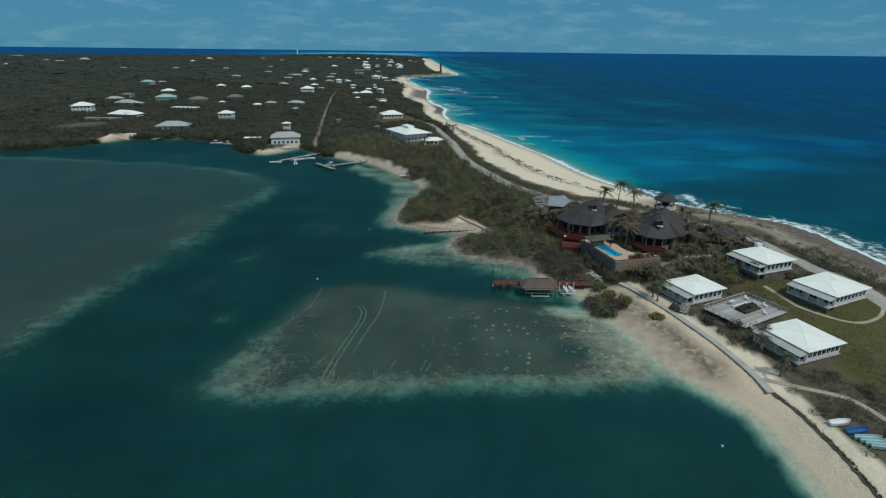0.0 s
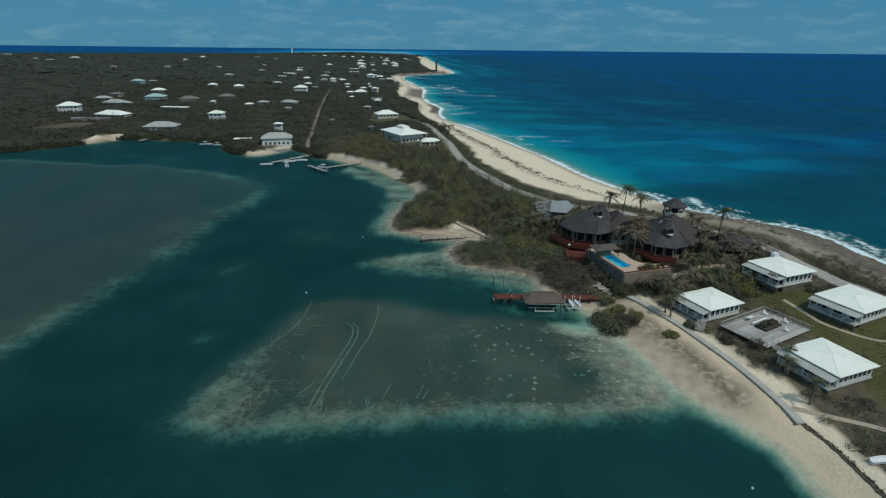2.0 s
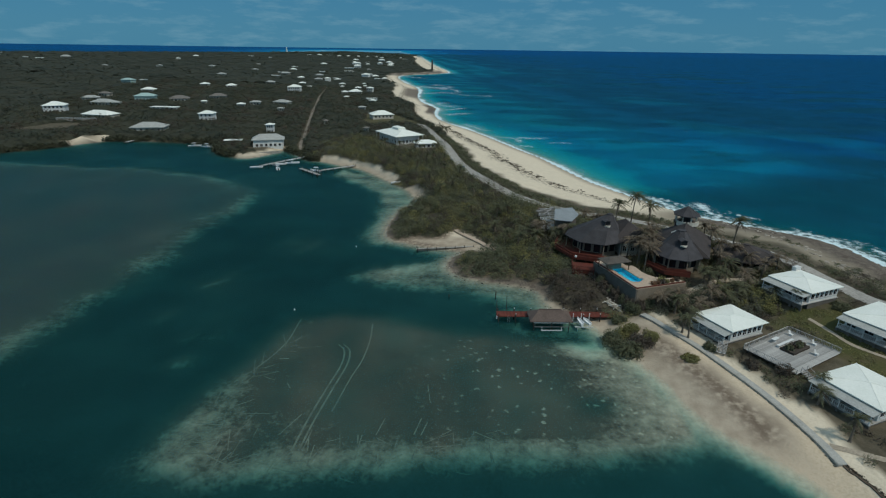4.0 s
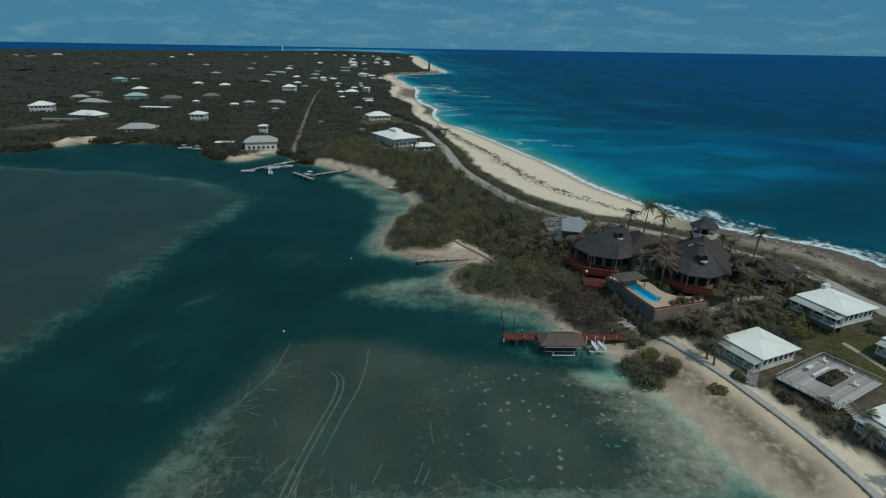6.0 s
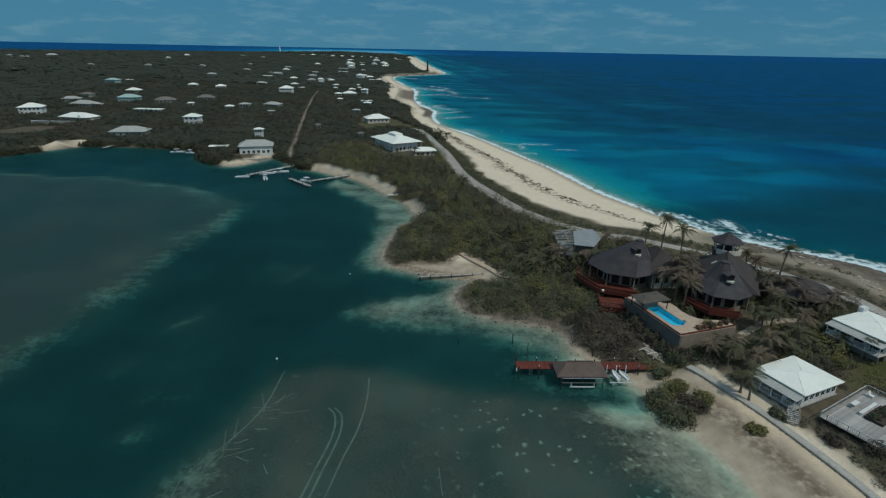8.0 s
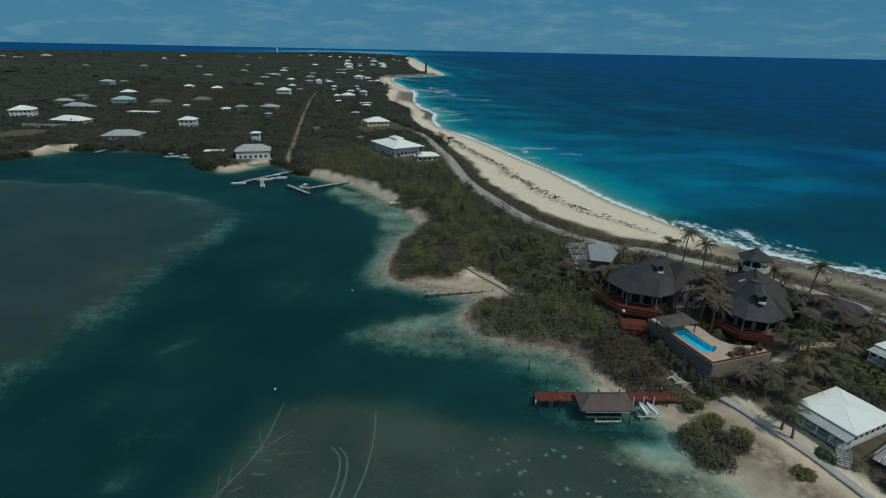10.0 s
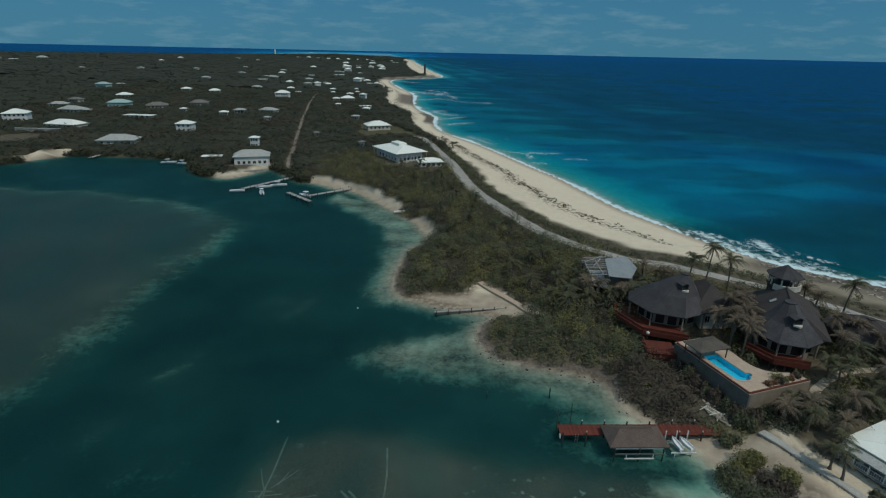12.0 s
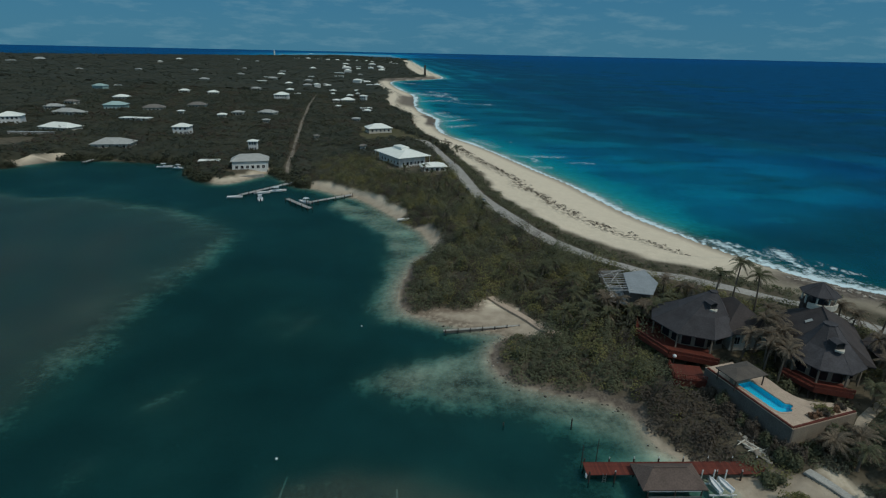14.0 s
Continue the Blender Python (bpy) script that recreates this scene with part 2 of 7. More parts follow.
def waves(px, py, size, seed):
    """A cheap smooth noise in -1..1 from crossed sines."""
    r = np.random.RandomState(seed)
    total = np.zeros(px.shape)
    for k in range(7):
        a, f = r.uniform(0, 6.283), r.uniform(0.6, 1.9) * 6.283 / size
        total += np.sin((px * math.cos(a) + py * math.sin(a)) * f + r.uniform(0, 6.283))
    return total / 4.2


BAY_LINE, FAR_LINE, OCEAN_LINE = smooth_line(BAY_SHORE), smooth_line(FAR_BAY), smooth_line(OCEAN_SHORE)
LAND = np.vstack([BAY_LINE, FAR_LINE, OCEAN_LINE])
LEVELS = [(57, 110, 2.6), (67, 88, 2.4), (62, 100, 2.4), (79, 122, 5.6), (86, 108, 4.5), (85, 90, 3.4), (93, 115, 6.0), (86, 140, 6.3),
          (57, 180, 5.5), (35, 190, 5.0), (20, 225, 5.0), (5, 300, 5.0), (-15, 370, 5.0), (49, 129, 4.6), (42, 152, 4.9), (58, 138, 5.2),
          (66, 155, 6.0), (38, 124, 2.6), (20, 148, 2.2), (10, 200, 3.6), (-3, 250, 3.5), (-22, 320, 4.5), (-90, 315, 2.0), (60, 62, 2.3),
          (-150, 380, 3.0), (-230, 390, 4.0), (-150, 600, 7.0), (-400, 700, 6.5), (-800, 1500, 7.0), (-1500, 2200, 6.0),
          (3, 166, 0.45), (10, 162, 0.7), (-7, 168, 0.3), (38, 120.3, 0.3), (35, 119.5, 0.2), (32, 121, 0.2), (41, 121.5, 1.2), (44, 119.5, 3.9), (54, 122, 5.0), (39, 126, 3.3), (36, 134, 3.4), (48, 114, 2.6), (47, 97, 1.25), (50, 86, 1.3), (51.5, 77, 1.3)]


def land_level(px, py):
    top, under = np.zeros(px.shape), np.zeros(px.shape)
    for x, y, z in LEVELS:
        w = 1.0 / (((px - x) ** 2 + (py - y) ** 2) + 25.0) ** 1.5
        top += w * z
        under += w
    return top / under


SHOAL = [(-44, 77), (-39, 95), (-32, 120), (-22, 123), (-12, 121), (4.6, 115.5), (14, 114), (24, 111.5), (36, 110), (40, 98), (41.5, 86), (41, 79), (26, 77.5), (11, 77.5), (-17, 75), (-34, 73)]
FLATS = [(-84, 60), (-83, 86), (-79.6, 99), (-76.6, 122.6), (-74.5, 162.8), (-69, 205), (-71, 228), (-90, 250), (-150, 272), (-260, 282), (-900, 240), (-900, -100), (-120, -60)]
SHELF = [(-48.3, 254.9), (-33, 238), (-24.7, 224.4), (-21.1, 204.6), (-22.3, 185.6), (-23.6, 176.3), (-20.5, 166.2), (-11.7, 167.4), (-4.2, 163.7), (2.9, 158.5), (-1.4, 154.3), (-8, 151.7), (-16.4, 148.5),
         (-23, 143.4), (-14.8, 138.2), (-8, 136.4), (-1, 136.5), (5.5, 134.8), (9.9, 131.9), (16, 127.5), (21.3, 125.5), (26, 122), (34, 122), (34, 140), (12, 150), (10, 170), (-8, 190), (-5, 214), (-28, 252), (-46, 268)]


SAND_HOLES = [(-47.3, 114.8, 7), (-40, 166, 7), (-60, 121, 4), (-48, 104, 4), (-36, 92, 4), (-55, 141, 7)]


def depths(px, py, land_d):
    """Water depth, the share of bare sand on the bed, and the share of ocean water."""
    bay_d = np.minimum(line_distance(px, py, BAY_LINE), line_distance(px, py, FAR_LINE))
    sea_d = line_distance(px, py, OCEAN_LINE)
    ocean = np.maximum(ramp(bay_d - sea_d, -20, 20), ramp(np.hypot(px, py), 1500, 2300))
    wob = waves(px, py, 9, 3) * 1.6 + waves(px, py, 3.4, 4) * 0.6
    bed = 4.4 + 0.9 * waves(px, py, 46, 5)
    sand = 0.12 + np.zeros(px.shape)
    for x, y, r in SAND_HOLES:
        spot = np.exp(-((px - x) ** 2 + (py - y) ** 2) / (r * r) + 0.5 * waves(px, py, 9, 70)) * 0.75
        bed = bed - 2.3 * np.clip(spot, 0, 1)
        sand = np.maximum(sand, 0.30 * np.clip(spot, 0, 1))
    sh = ring_distance(px, py, SHOAL) + 0.8 * waves(px, py, 19, 27) + 0.3 * waves(px, py, 6, 3)
    fl = ring_distance(px, py, FLATS) + 3.2 * waves(px, py, 62, 23) + 1.7 * waves(px, py, 23, 24) + 0.5 * waves(px, py, 6, 25)
    shelf = ring_distance(px, py, SHELF) + 0.7 * wob
    k = ramp(sh, -6.0, 4.5)
    bed = bed * (1 - k) + ((0.85 + 0.25 * waves(px, py, 13, 6)) * (1 - 0.5 * ramp(px, 14, 34))) * k
    rim = ramp(sh, -4, 2) * (1 - ramp(sh, 2, 11)) * (1 - 0.7 * ramp(py, 90, 108))
    rim = np.maximum(rim, 0.75 * ramp(sh, -3, 2) * (1 - ramp(0.55 * (px + 42) + 0.85 * (py - 74), 6, 40)))
    sand = np.maximum(sand, rim * (0.42 + 0.12 * waves(px, py, 13, 8)))
    near_shore = ramp(px, 12, 40) * ramp(sh, -3, 3)
    sand = np.maximum(sand, near_shore * (0.55 + 0.10 * waves(px, py, 6, 74)))
    k = ramp(fl, -8, 8)
    bed = bed * (1 - k) + (1.15 + 0.25 * waves(px, py, 40, 9) + 0.12 * waves(px, py, 12, 17) + 0.3 * ramp(py, 150, 240)) * k
    sand = np.maximum(sand, ramp(fl, -5, 3) * (1 - ramp(fl, 3, 20)) * (0.33 + 0.12 * waves(px, py, 31, 10) + 0.06 * waves(px, py, 7, 26)))
    k = ramp(shelf, -5.5, 3.2)
    bed = bed * (1 - k) + (0.95 + 0.2 * waves(px, py, 11, 11)) * k
    sand = np.maximum(sand, k * np.clip(0.50 + 0.20 * waves(px, py, 17, 16) + 0.04 * waves(px, py, 5, 29), 0.2, 0.95))
    south = 1 - ramp(py, 74, 84)
    k = np.exp(-((px - 25) / 13) ** 2 - ((py - 121) / 6.5) ** 2 + 0.25 * waves(px, py, 8, 72)) * ramp(sh, 4, -2)
    k = np.clip(k, 0, 1)
    bed = bed * (1 - k) + 1.15 * k
    sand = np.maximum(sand, 0.92 * k)
    k = np.exp(-((px - 30.5) / 8) ** 2 - ((py - 108.5) / 3.8) ** 2 + 0.5 * waves(px, py, 7, 73))
    sand = np.maximum(sand, np.clip(1.1 * k, 0, 0.95))
    shore = 1 - ramp(-land_d + 0.5 * waves(px, py, 8, 71), 1.0 + 2.0 * south, 8.0 - 2.6 * south)
    near = np.maximum(-land_d, 0) * (0.26 - 0.06 * south)
    bed = bed * (1 - shore) + np.minimum(bed, near) * shore
    sand = np.maximum(sand, shore * (0.8 - 0.3 * ramp(py, 122, 128)) * (0.15 + 0.85 * ramp(px, -112, -100)))
    out = np.maximum(-land_d, 0)
    sea = 0.11 * out * (1 - ramp(out, 20, 60)) + ramp(out, 20, 60) * (4.2 + 1.2 * waves(px, py, 120, 12)) + ramp(out, 60, 240) * 7 + ramp(out, 180, 700) * 14
    sea = sea - 0.45 * sea * ramp(waves(px, py, 210, 13), 0.15, 0.9) * ramp(out, 50, 120) * (1 - ramp(out, 300, 600))
    sea_sand = 0.55 - 0.50 * ramp(waves(px, py, 110, 14) + 0.45 * waves(px, py, 33, 15), -0.6, 0.6) * ramp(out, 9, 34)
    ledge = (1 - ramp(0.91 * py - 0.41 * px, 158, 190)) * (1 - ramp(out, 90, 150))
    sea_sand = sea_sand * (1 - 0.9 * ledge)
    sea = sea + ledge * 1.6 * ramp(out, 3, 14)
    spot = np.exp(-(((px - 25) / 3.0) ** 2 + ((py - 90.7) / 2.6) ** 2))
    sand = sand * (1 - spot)
    bed = bed + 1.1 * spot
    return np.maximum(bed * (1 - ocean) + sea * ocean, 0.02), sand * (1 - ocean) + sea_sand * ocean, ocean


def ground_level(px, py):
    px, py = np.asarray(px, float), np.asarray(py, float)
    d = ring_distance(px, py, LAND)
    sea_d = line_distance(px, py, OCEAN_LINE)
    reach = np.where((sea_d < 45) & (py > 195), 34.0, np.where(sea_d < 25, 17.0, 7.0))
    z = land_level(px, py) * ramp(d, -0.5, reach) * (1 + 0.05 * waves(px, py, 17, 20))
    return np.where(d > 0, np.maximum(z, d * 0.04), 0)


def level(x, y):
    return float(ground_level(np.array([x]), np.array([y]))[0])


def axis(lo, hi, fine_lo, fine_hi, step, growth):
    mid = list(np.arange(fine_lo, fine_hi + step, step))
    up, down, s = [mid[-1]], [mid[0]], step
    while up[-1] < hi:
        s *= growth
        up.append(up[-1] + s)
    s = step
    while down[-1] > lo:
        s *= growth
        down.append(down[-1] - s)
    return np.array(down[:0:-1] + mid + up[1:])


def sheet(name, xs, ys, z, mat):
    """A grid mesh with heights z[j, i]."""
    gx, gy = np.meshgrid(xs, ys)
    co = np.stack([gx, gy, z], -1).reshape(-1, 3).astype(np.float32)
    nx, ny = len(xs), len(ys)
    idx = np.arange(nx * ny).reshape(ny, nx)
    quads = np.stack([idx[:-1, :-1], idx[:-1, 1:], idx[1:, 1:], idx[1:, :-1]], -1).reshape(-1, 4)
    me = bpy.data.meshes.new(name)
    me.vertices.add(len(co))
    me.vertices.foreach_set("co", co.ravel())
    me.loops.add(quads.size)
    me.loops.foreach_set("vertex_index", quads.ravel().astype(np.int32))
    me.polygons.add(len(quads))
    me.polygons.foreach_set("loop_start", np.arange(0, quads.size, 4, dtype=np.int32))
    me.update(calc_edges=True)
    me.polygons.foreach_set("use_smooth", np.ones(len(quads), bool))
    me.materials.append(mat)
    return new(name, me)


def paint(ob, name, values):
    values = np.asarray(values, np.float32)
    if values.ndim == 1:
        a = ob.data.attributes.new(name, "FLOAT", "POINT")
        a.data.foreach_set("value", values)
    else:
        a = ob.data.attributes.new(name, "FLOAT_COLOR", "POINT")
        a.data.foreach_set("color", np.c_[values, np.ones(len(values))].astype(np.float32).ravel())


# ---- ground: one sheet of land and sea bed ----
SPIT = [(-14, 169), (-4, 164), (6, 160.5), (14, 157), (17.5, 156), (16, 163), (6.5, 177), (3, 176), (0, 171), (-9, 172)]
DOCK_SAND = [(31, 119), (36, 106), (44, 100), (44, 116), (39, 119), (30, 123)]
LAWN = [(67, 113), (75.7, 118), (79.4, 114.4), (86, 116), (92, 111), (98, 60), (72, 74), (71.3, 80), (75.9, 89.7), (72.9, 102), (72, 107.6), (67.6, 110.3)]
NORTH_LAWN = [(-60, 452), (-36, 456), (-18, 412), (-12, 392), (-26, 397), (-36, 392), (-42, 380), (-47, 372), (-54, 400)]
COTTAGE_SAND = [(55, 76), (54.5, 86), (50.5, 101.5), (43.5, 117.5), (45.5, 118.5), (52, 107), (54.5, 98), (56.6, 88), (57.5, 78)]
KAYAK_SAND = [(53, 40), (57, 68), (58.5, 68.5), (61, 56), (64, 40)]


def cover(px, py):
    d = ring_distance(px, py, LAND)
    sea_d = line_distance(px, py, OCEAN_LINE)
    bay_d = line_distance(px, py, BAY_LINE)
    far_d = line_distance(px, py, FAR_LINE)
    wob = waves(px, py, 8, 30) * 0.8 + waves(px, py, 27, 31) * 1.2
    width = np.interp(py, [60, 130, 170, 183, 195, 205, 222, 270, 312, 390, 450, 520, 600, 800, 1100, 1250, 1375], [24, 28, 28, 30, 36, 39, 42, 42, 36, 28, 17, 20, 30, 34, 24, 12, 60])
    rough = ramp(py, 560, 640)
    east = 1 - ramp(sea_d + wob * (1 + 2 * rough), width - 2 - 6 * rough, width + 2 + 4 * rough)
    rock = (1 - ramp(sea_d + wob * 1.2, 18, 25)) * (1 - ramp(0.91 * py - 0.41 * px, 128, 142))
    east = east * (0.28 + 0.72 * ramp(0.91 * py - 0.41 * px + wob, 130, 146))
    rock = np.maximum(rock, (1 - ramp(sea_d + wob, 6, 10)) * ramp(py, 488, 500) * (1 - ramp(py, 562, 580)))
    rock = np.maximum(rock, 0.9 * (1 - ramp(sea_d + 1.5 * wob, 13, 20)) * ramp(py, 620, 660) * (1 - ramp(py, 760, 800)))
    rock = np.maximum(rock, (1 - ramp(sea_d, 22, 34)) * ramp(py, 1110, 1150) * (1 - ramp(py + 0.6 * px, 1290, 1330)))
    stony = (1 - ramp(bay_d + 0.5 * wob, 1.4, 2.8)) * ramp(py, 129, 133) * (1 - ramp(py, 206, 209)) * (1 - ramp(ring_distance(px, py, SPIT), -3.0, -1.0))
    rock = np.maximum(rock, 0.9 * stony)
    wet = (0.30 + 0.70 * ramp(py, 72, 84)) * np.where(bay_d < 16, 1 - ramp(d + 0.6 * wob, np.interp(py, [62, 76, 88, 104, 124], [0.6, 1.6, 8.0, 8.0, 8.0]), np.interp(py, [62, 76, 88, 104, 124], [2.4, 4.6, 11.0, 10.5, 12.0])), 1 - ramp(d, 0.6, 5.0))
    width = np.interp(py, [40, 66, 76, 86, 101, 116, 119, 123, 140, 165, 205, 209, 225, 285, 300], [6.5, 6.0, 8.0, 14.0, 14.0, 9.0, 3, 0.6, 0.5, 1.0, 0.5, 2.5, 3.6, 4.0, 0])
    west = (1 - ramp(bay_d + 0.4 * wob, width - 0.8, width + 0.8)) * (width > 0.4)
    cove = (1 - ramp(far_d + 0.5 * wob, 3.4, 5.0)) * np.where((px > -60) & (px < -10), 1, 0)
    cove = np.maximum(cove, (1 - ramp(far_d, 5.5, 7)) * np.where((px > -221) & (px < -198) & (py > 322), 1, 0))
    cove = np.maximum(cove, (1 - ramp(far_d, 3.5, 5)) * np.where((px > -106) & (px < -84), 1, 0))
    sand = np.maximum.reduce([east, west, cove, ramp(ring_distance(px, py, SPIT), -0.6, 0.8), ramp(ring_distance(px, py, DOCK_SAND), -1, 1),
                              0.8 * ramp(ring_distance(px, py, COTTAGE_SAND) + wob, -0.6, 0.6), 0.95 * ramp(ring_distance(px, py, KAYAK_SAND), -0.5, 0.5)])
    lawn = ramp(ring_distance(px, py, LAWN) + 1.6 * wob, -1.5, 1.5)
    lawn = np.maximum(lawn, 0.62 * ramp(ring_distance(px, py, NORTH_LAWN) + 2 * wob, -3, 3))
    return d, sand, rock, lawn, wet


gx = axis(-4900, 4900, -62, 128, 1.15, 1.055)
gy = axis(-900, 4900, 44, 300, 1.15, 1.045)
GX, GY = np.meshgrid(gx, gy)
fx, fy = GX.ravel(), GY.ravel()
g_land, g_sand, g_rock, g_lawn, g_wet = cover(fx, fy)
g_depth, g_bare, g_ocean = depths(fx, fy, g_land)
g_height = np.where(g_land > 0, ground_level(fx, fy) + g_rock * np.clip(g_land, 0, 1) * 0.35 * waves(fx, fy, 4, 33), -0.05 - 0.25 * g_depth)


def ground_material():
    m = bpy.data.materials.new("island_ground")
    m.use_nodes = True
    n, ln = m.node_tree.nodes, m.node_tree.links
    b = n["Principled BSDF"]
    b.inputs["Roughness"].default_value = 0.95
    b.inputs["Specular IOR Level"].default_value = 0.15
    co = n.new("ShaderNodeTexCoord").outputs["Object"]

    def noise_of(scale, detail=5.0):
        t = n.new("ShaderNodeTexNoise")
        t.inputs["Scale"].default_value, t.inputs["Detail"].default_value = scale, detail
        ln.new(co, t.inputs["Vector"])
        return t.outputs["Fac"]

    def blend(fac, a, c):
        mx = n.new("ShaderNodeMix")
        mx.data_type = "RGBA"
        for key, v in (("Factor", fac), ("A", a), ("B", c)):
            if isinstance(v, tuple):
                mx.inputs[key].default_value = (*v, 1)
            elif isinstance(v, float):
                mx.inputs[key].default_value = v
            else:
                ln.new(v, mx.inputs[key])
        return mx.outputs["Result"]

    def steep(fac, a, c, lo=0.0, hi=1.0):
        r = n.new("ShaderNodeMapRange")
        r.inputs["From Min"].default_value, r.inputs["From Max"].default_value = a, c
        r.inputs["To Min"].default_value, r.inputs["To Max"].default_value = lo, hi
        ln.new(fac, r.inputs["Value"])
        return r.outputs["Result"]

    def attr(name):
        a = n.new("ShaderNodeAttribute")
        a.attribute_name = name
        return a.outputs["Fac"]

    def times(a, c):
        mm = n.new("ShaderNodeMath")
        mm.operation = "MULTIPLY"
        ln.new(a, mm.inputs[0])
        if isinstance(c, float):
            mm.inputs[1].default_value = c
        else:
            ln.new(c, mm.inputs[1])
        return mm.outputs["Value"]

    big, mid, fine = noise_of(0.06), noise_of(0.45), noise_of(2.6, 6.0)
    soil = blend(steep(mid, 0.35, 0.65), (0.075, 0.066, 0.045), (0.130, 0.110, 0.078))
    lawn = blend(steep(big, 0.35, 0.65), (0.074, 0.079, 0.030), (0.106, 0.096, 0.040))
    lawn = blend(steep(fine, 0.35, 0.7), lawn, (0.066, 0.070, 0.026))
    lawn = blend(steep(noise_of(0.22, 6.0), 0.52, 0.66), lawn, (0.100, 0.082, 0.044))
    sand = blend(steep(mid, 0.3, 0.7), (0.74, 0.645, 0.50), (0.66, 0.57, 0.435))
    sand = blend(steep(fine, 0.45, 0.8), sand, (0.58, 0.49, 0.365))
    tan = blend(steep(mid, 0.3, 0.7), (0.67, 0.552, 0.405), (0.575, 0.465, 0.335))
    tan = blend(steep(fine, 0.45, 0.8), tan, (0.50, 0.395, 0.27))
    sand = blend(attr("tan"), sand, tan)
    wet = blend(steep(mid, 0.3, 0.7), (0.34, 0.278, 0.208), (0.46, 0.385, 0.295))
    rock = blend(steep(mid, 0.35, 0.65), (0.112, 0.092, 0.074), (0.20, 0.17, 0.14))
    rock = blend(steep(fine, 0.4, 0.75), rock, (0.07, 0.055, 0.045))
    # drift weed along the upper beach
    wrack_noise = n.new("ShaderNodeTexNoise")
    wrack_noise.inputs["Scale"].default_value, wrack_noise.inputs["Detail"].default_value = 0.9, 6.0
    ln.new(co, wrack_noise.inputs["Vector"])
    wrack = times(attr("wrack"), steep(wrack_noise.outputs["Fac"], 0.47, 0.56))
    litter = times(attr("litter"), steep(noise_of(0.8, 7.0), 0.34, 0.54))
    grass = blend(steep(fine, 0.35, 0.7), (0.064, 0.058, 0.045), (0.100, 0.088, 0.067))
    grass = blend(steep(big, 0.45, 0.8), grass, (0.132, 0.116, 0.088))
    fleck_t = n.new("ShaderNodeTexVoronoi")
    fleck_t.inputs["Scale"].default_value = 0.48
    fleck_t.inputs["Randomness"].default_value = 1.0
    warp_noise = n.new("ShaderNodeTexNoise")
    warp_noise.inputs["Scale"].default_value = 1.1
    ln.new(co, warp_noise.inputs["Vector"])
    shift = n.new("ShaderNodeVectorMath")
    shift.operation = "MULTIPLY_ADD"
    ln.new(warp_noise.outputs["Color"], shift.inputs[0])
    shift.inputs[1].default_value = (1.3, 1.3, 1.3)
    ln.new(co, shift.inputs[2])
    ln.new(shift.outputs["Vector"], fleck_t.inputs["Vector"])
    fleck = times(steep(fleck_t.outputs["Distance"], 0.23, 0.08), attr("fleck"))
    grass = blend(fleck, grass, (0.33, 0.30, 0.23))
    bare = n.new("ShaderNodeMath")
    bare.operation = "ADD"
    ln.new(attr("bare"), bare.inputs[0])
    grit = n.new("ShaderNodeMix")
    grit.inputs["Factor"].default_value = 0.45
    ln.new(mid, grit.inputs["A"])
    ln.new(noise_of(1.3, 8.0), grit.inputs["B"])
    ln.new(steep(grit.outputs["Result"], 0.3, 0.7, -0.18, 0.18), bare.inputs[1])
    bed = blend(steep(bare.outputs["Value"], 0.22, 0.95), grass, (0.58, 0.51, 0.39))
    bed = blend(times(attr("weed"), steep(mid, 0.2, 0.6, 0.6, 1.0)), bed, (0.074, 0.062, 0.054))
    col = blend(attr("lawn"), soil, lawn)
    col = blend(attr("sand"), col, blend(attr("wet"), sand, wet))
    col = blend(wrack, col, (0.055, 0.042, 0.030))
    col = blend(litter, col, (0.165, 0.125, 0.092))
    col = blend(attr("rock"), col, rock)
    col = blend(attr("bed"), col, bed)
    ln.new(col, b.inputs["Base Color"])
    bp = n.new("ShaderNodeBump")
    bp.inputs["Strength"].default_value, bp.inputs["Distance"].default_value = 0.5, 0.25
    ln.new(fine, bp.inputs["Height"])
    ln.new(bp.outputs["Normal"], b.inputs["Normal"])
    return m


ground = sheet("ground", gx, gy, g_height.reshape(GX.shape), ground_material())
tagged(ground, "low sandy island with scrub soil, lawn, beaches and shallow sea bed", "ground", kind="structure")
sea_near = line_distance(fx, fy, OCEAN_LINE)
wrack_line = np.exp(-((sea_near - np.interp(fy, [200, 225, 300, 390, 450], [21, 28, 28, 22, 18]) + 2.0 * waves(fx, fy, 30, 40)) / 3.2) ** 2) * (fy > 200) * (g_land > 3)
paint(ground, "sand", g_sand)
paint(ground, "rock", g_rock * (g_land > 0))
paint(ground, "lawn", g_lawn)
paint(ground, "wet", g_wet)
paint(ground, "bed", ramp(-g_land, -0.1, 0.6))
paint(ground, "bare", g_bare)
paint(ground, "tan", (1 - ramp(fy, 118, 150)) * (1 - ramp(fx - np.interp(fy, [44, 76, 86, 101.6, 118], [57.5, 56, 55, 51, 43.5]), -0.6, 0.8)))
litter_line = smooth_line([(38.5, 111), (42.5, 105.8), (44.6, 100.6), (46.2, 95.9), (47.6, 89.5), (49.0, 83)], 5)
spit_weed = np.exp(-((ring_distance(fx, fy, SPIT) - 0.8) / 1.3) ** 2) * (fy > 164) + np.exp(-(line_distance(fx, fy, BAY_LINE) / 2.4) ** 2) * (fy > 132) * (fy < 215)
paint(ground, "litter", np.maximum(1.0 * np.exp(-(line_distance(fx, fy, litter_line) / 2.1) ** 2), 0.85 * np.clip(spit_weed, 0, 1)) * (g_land > 0))
paint(ground, "wrack", wrack_line)
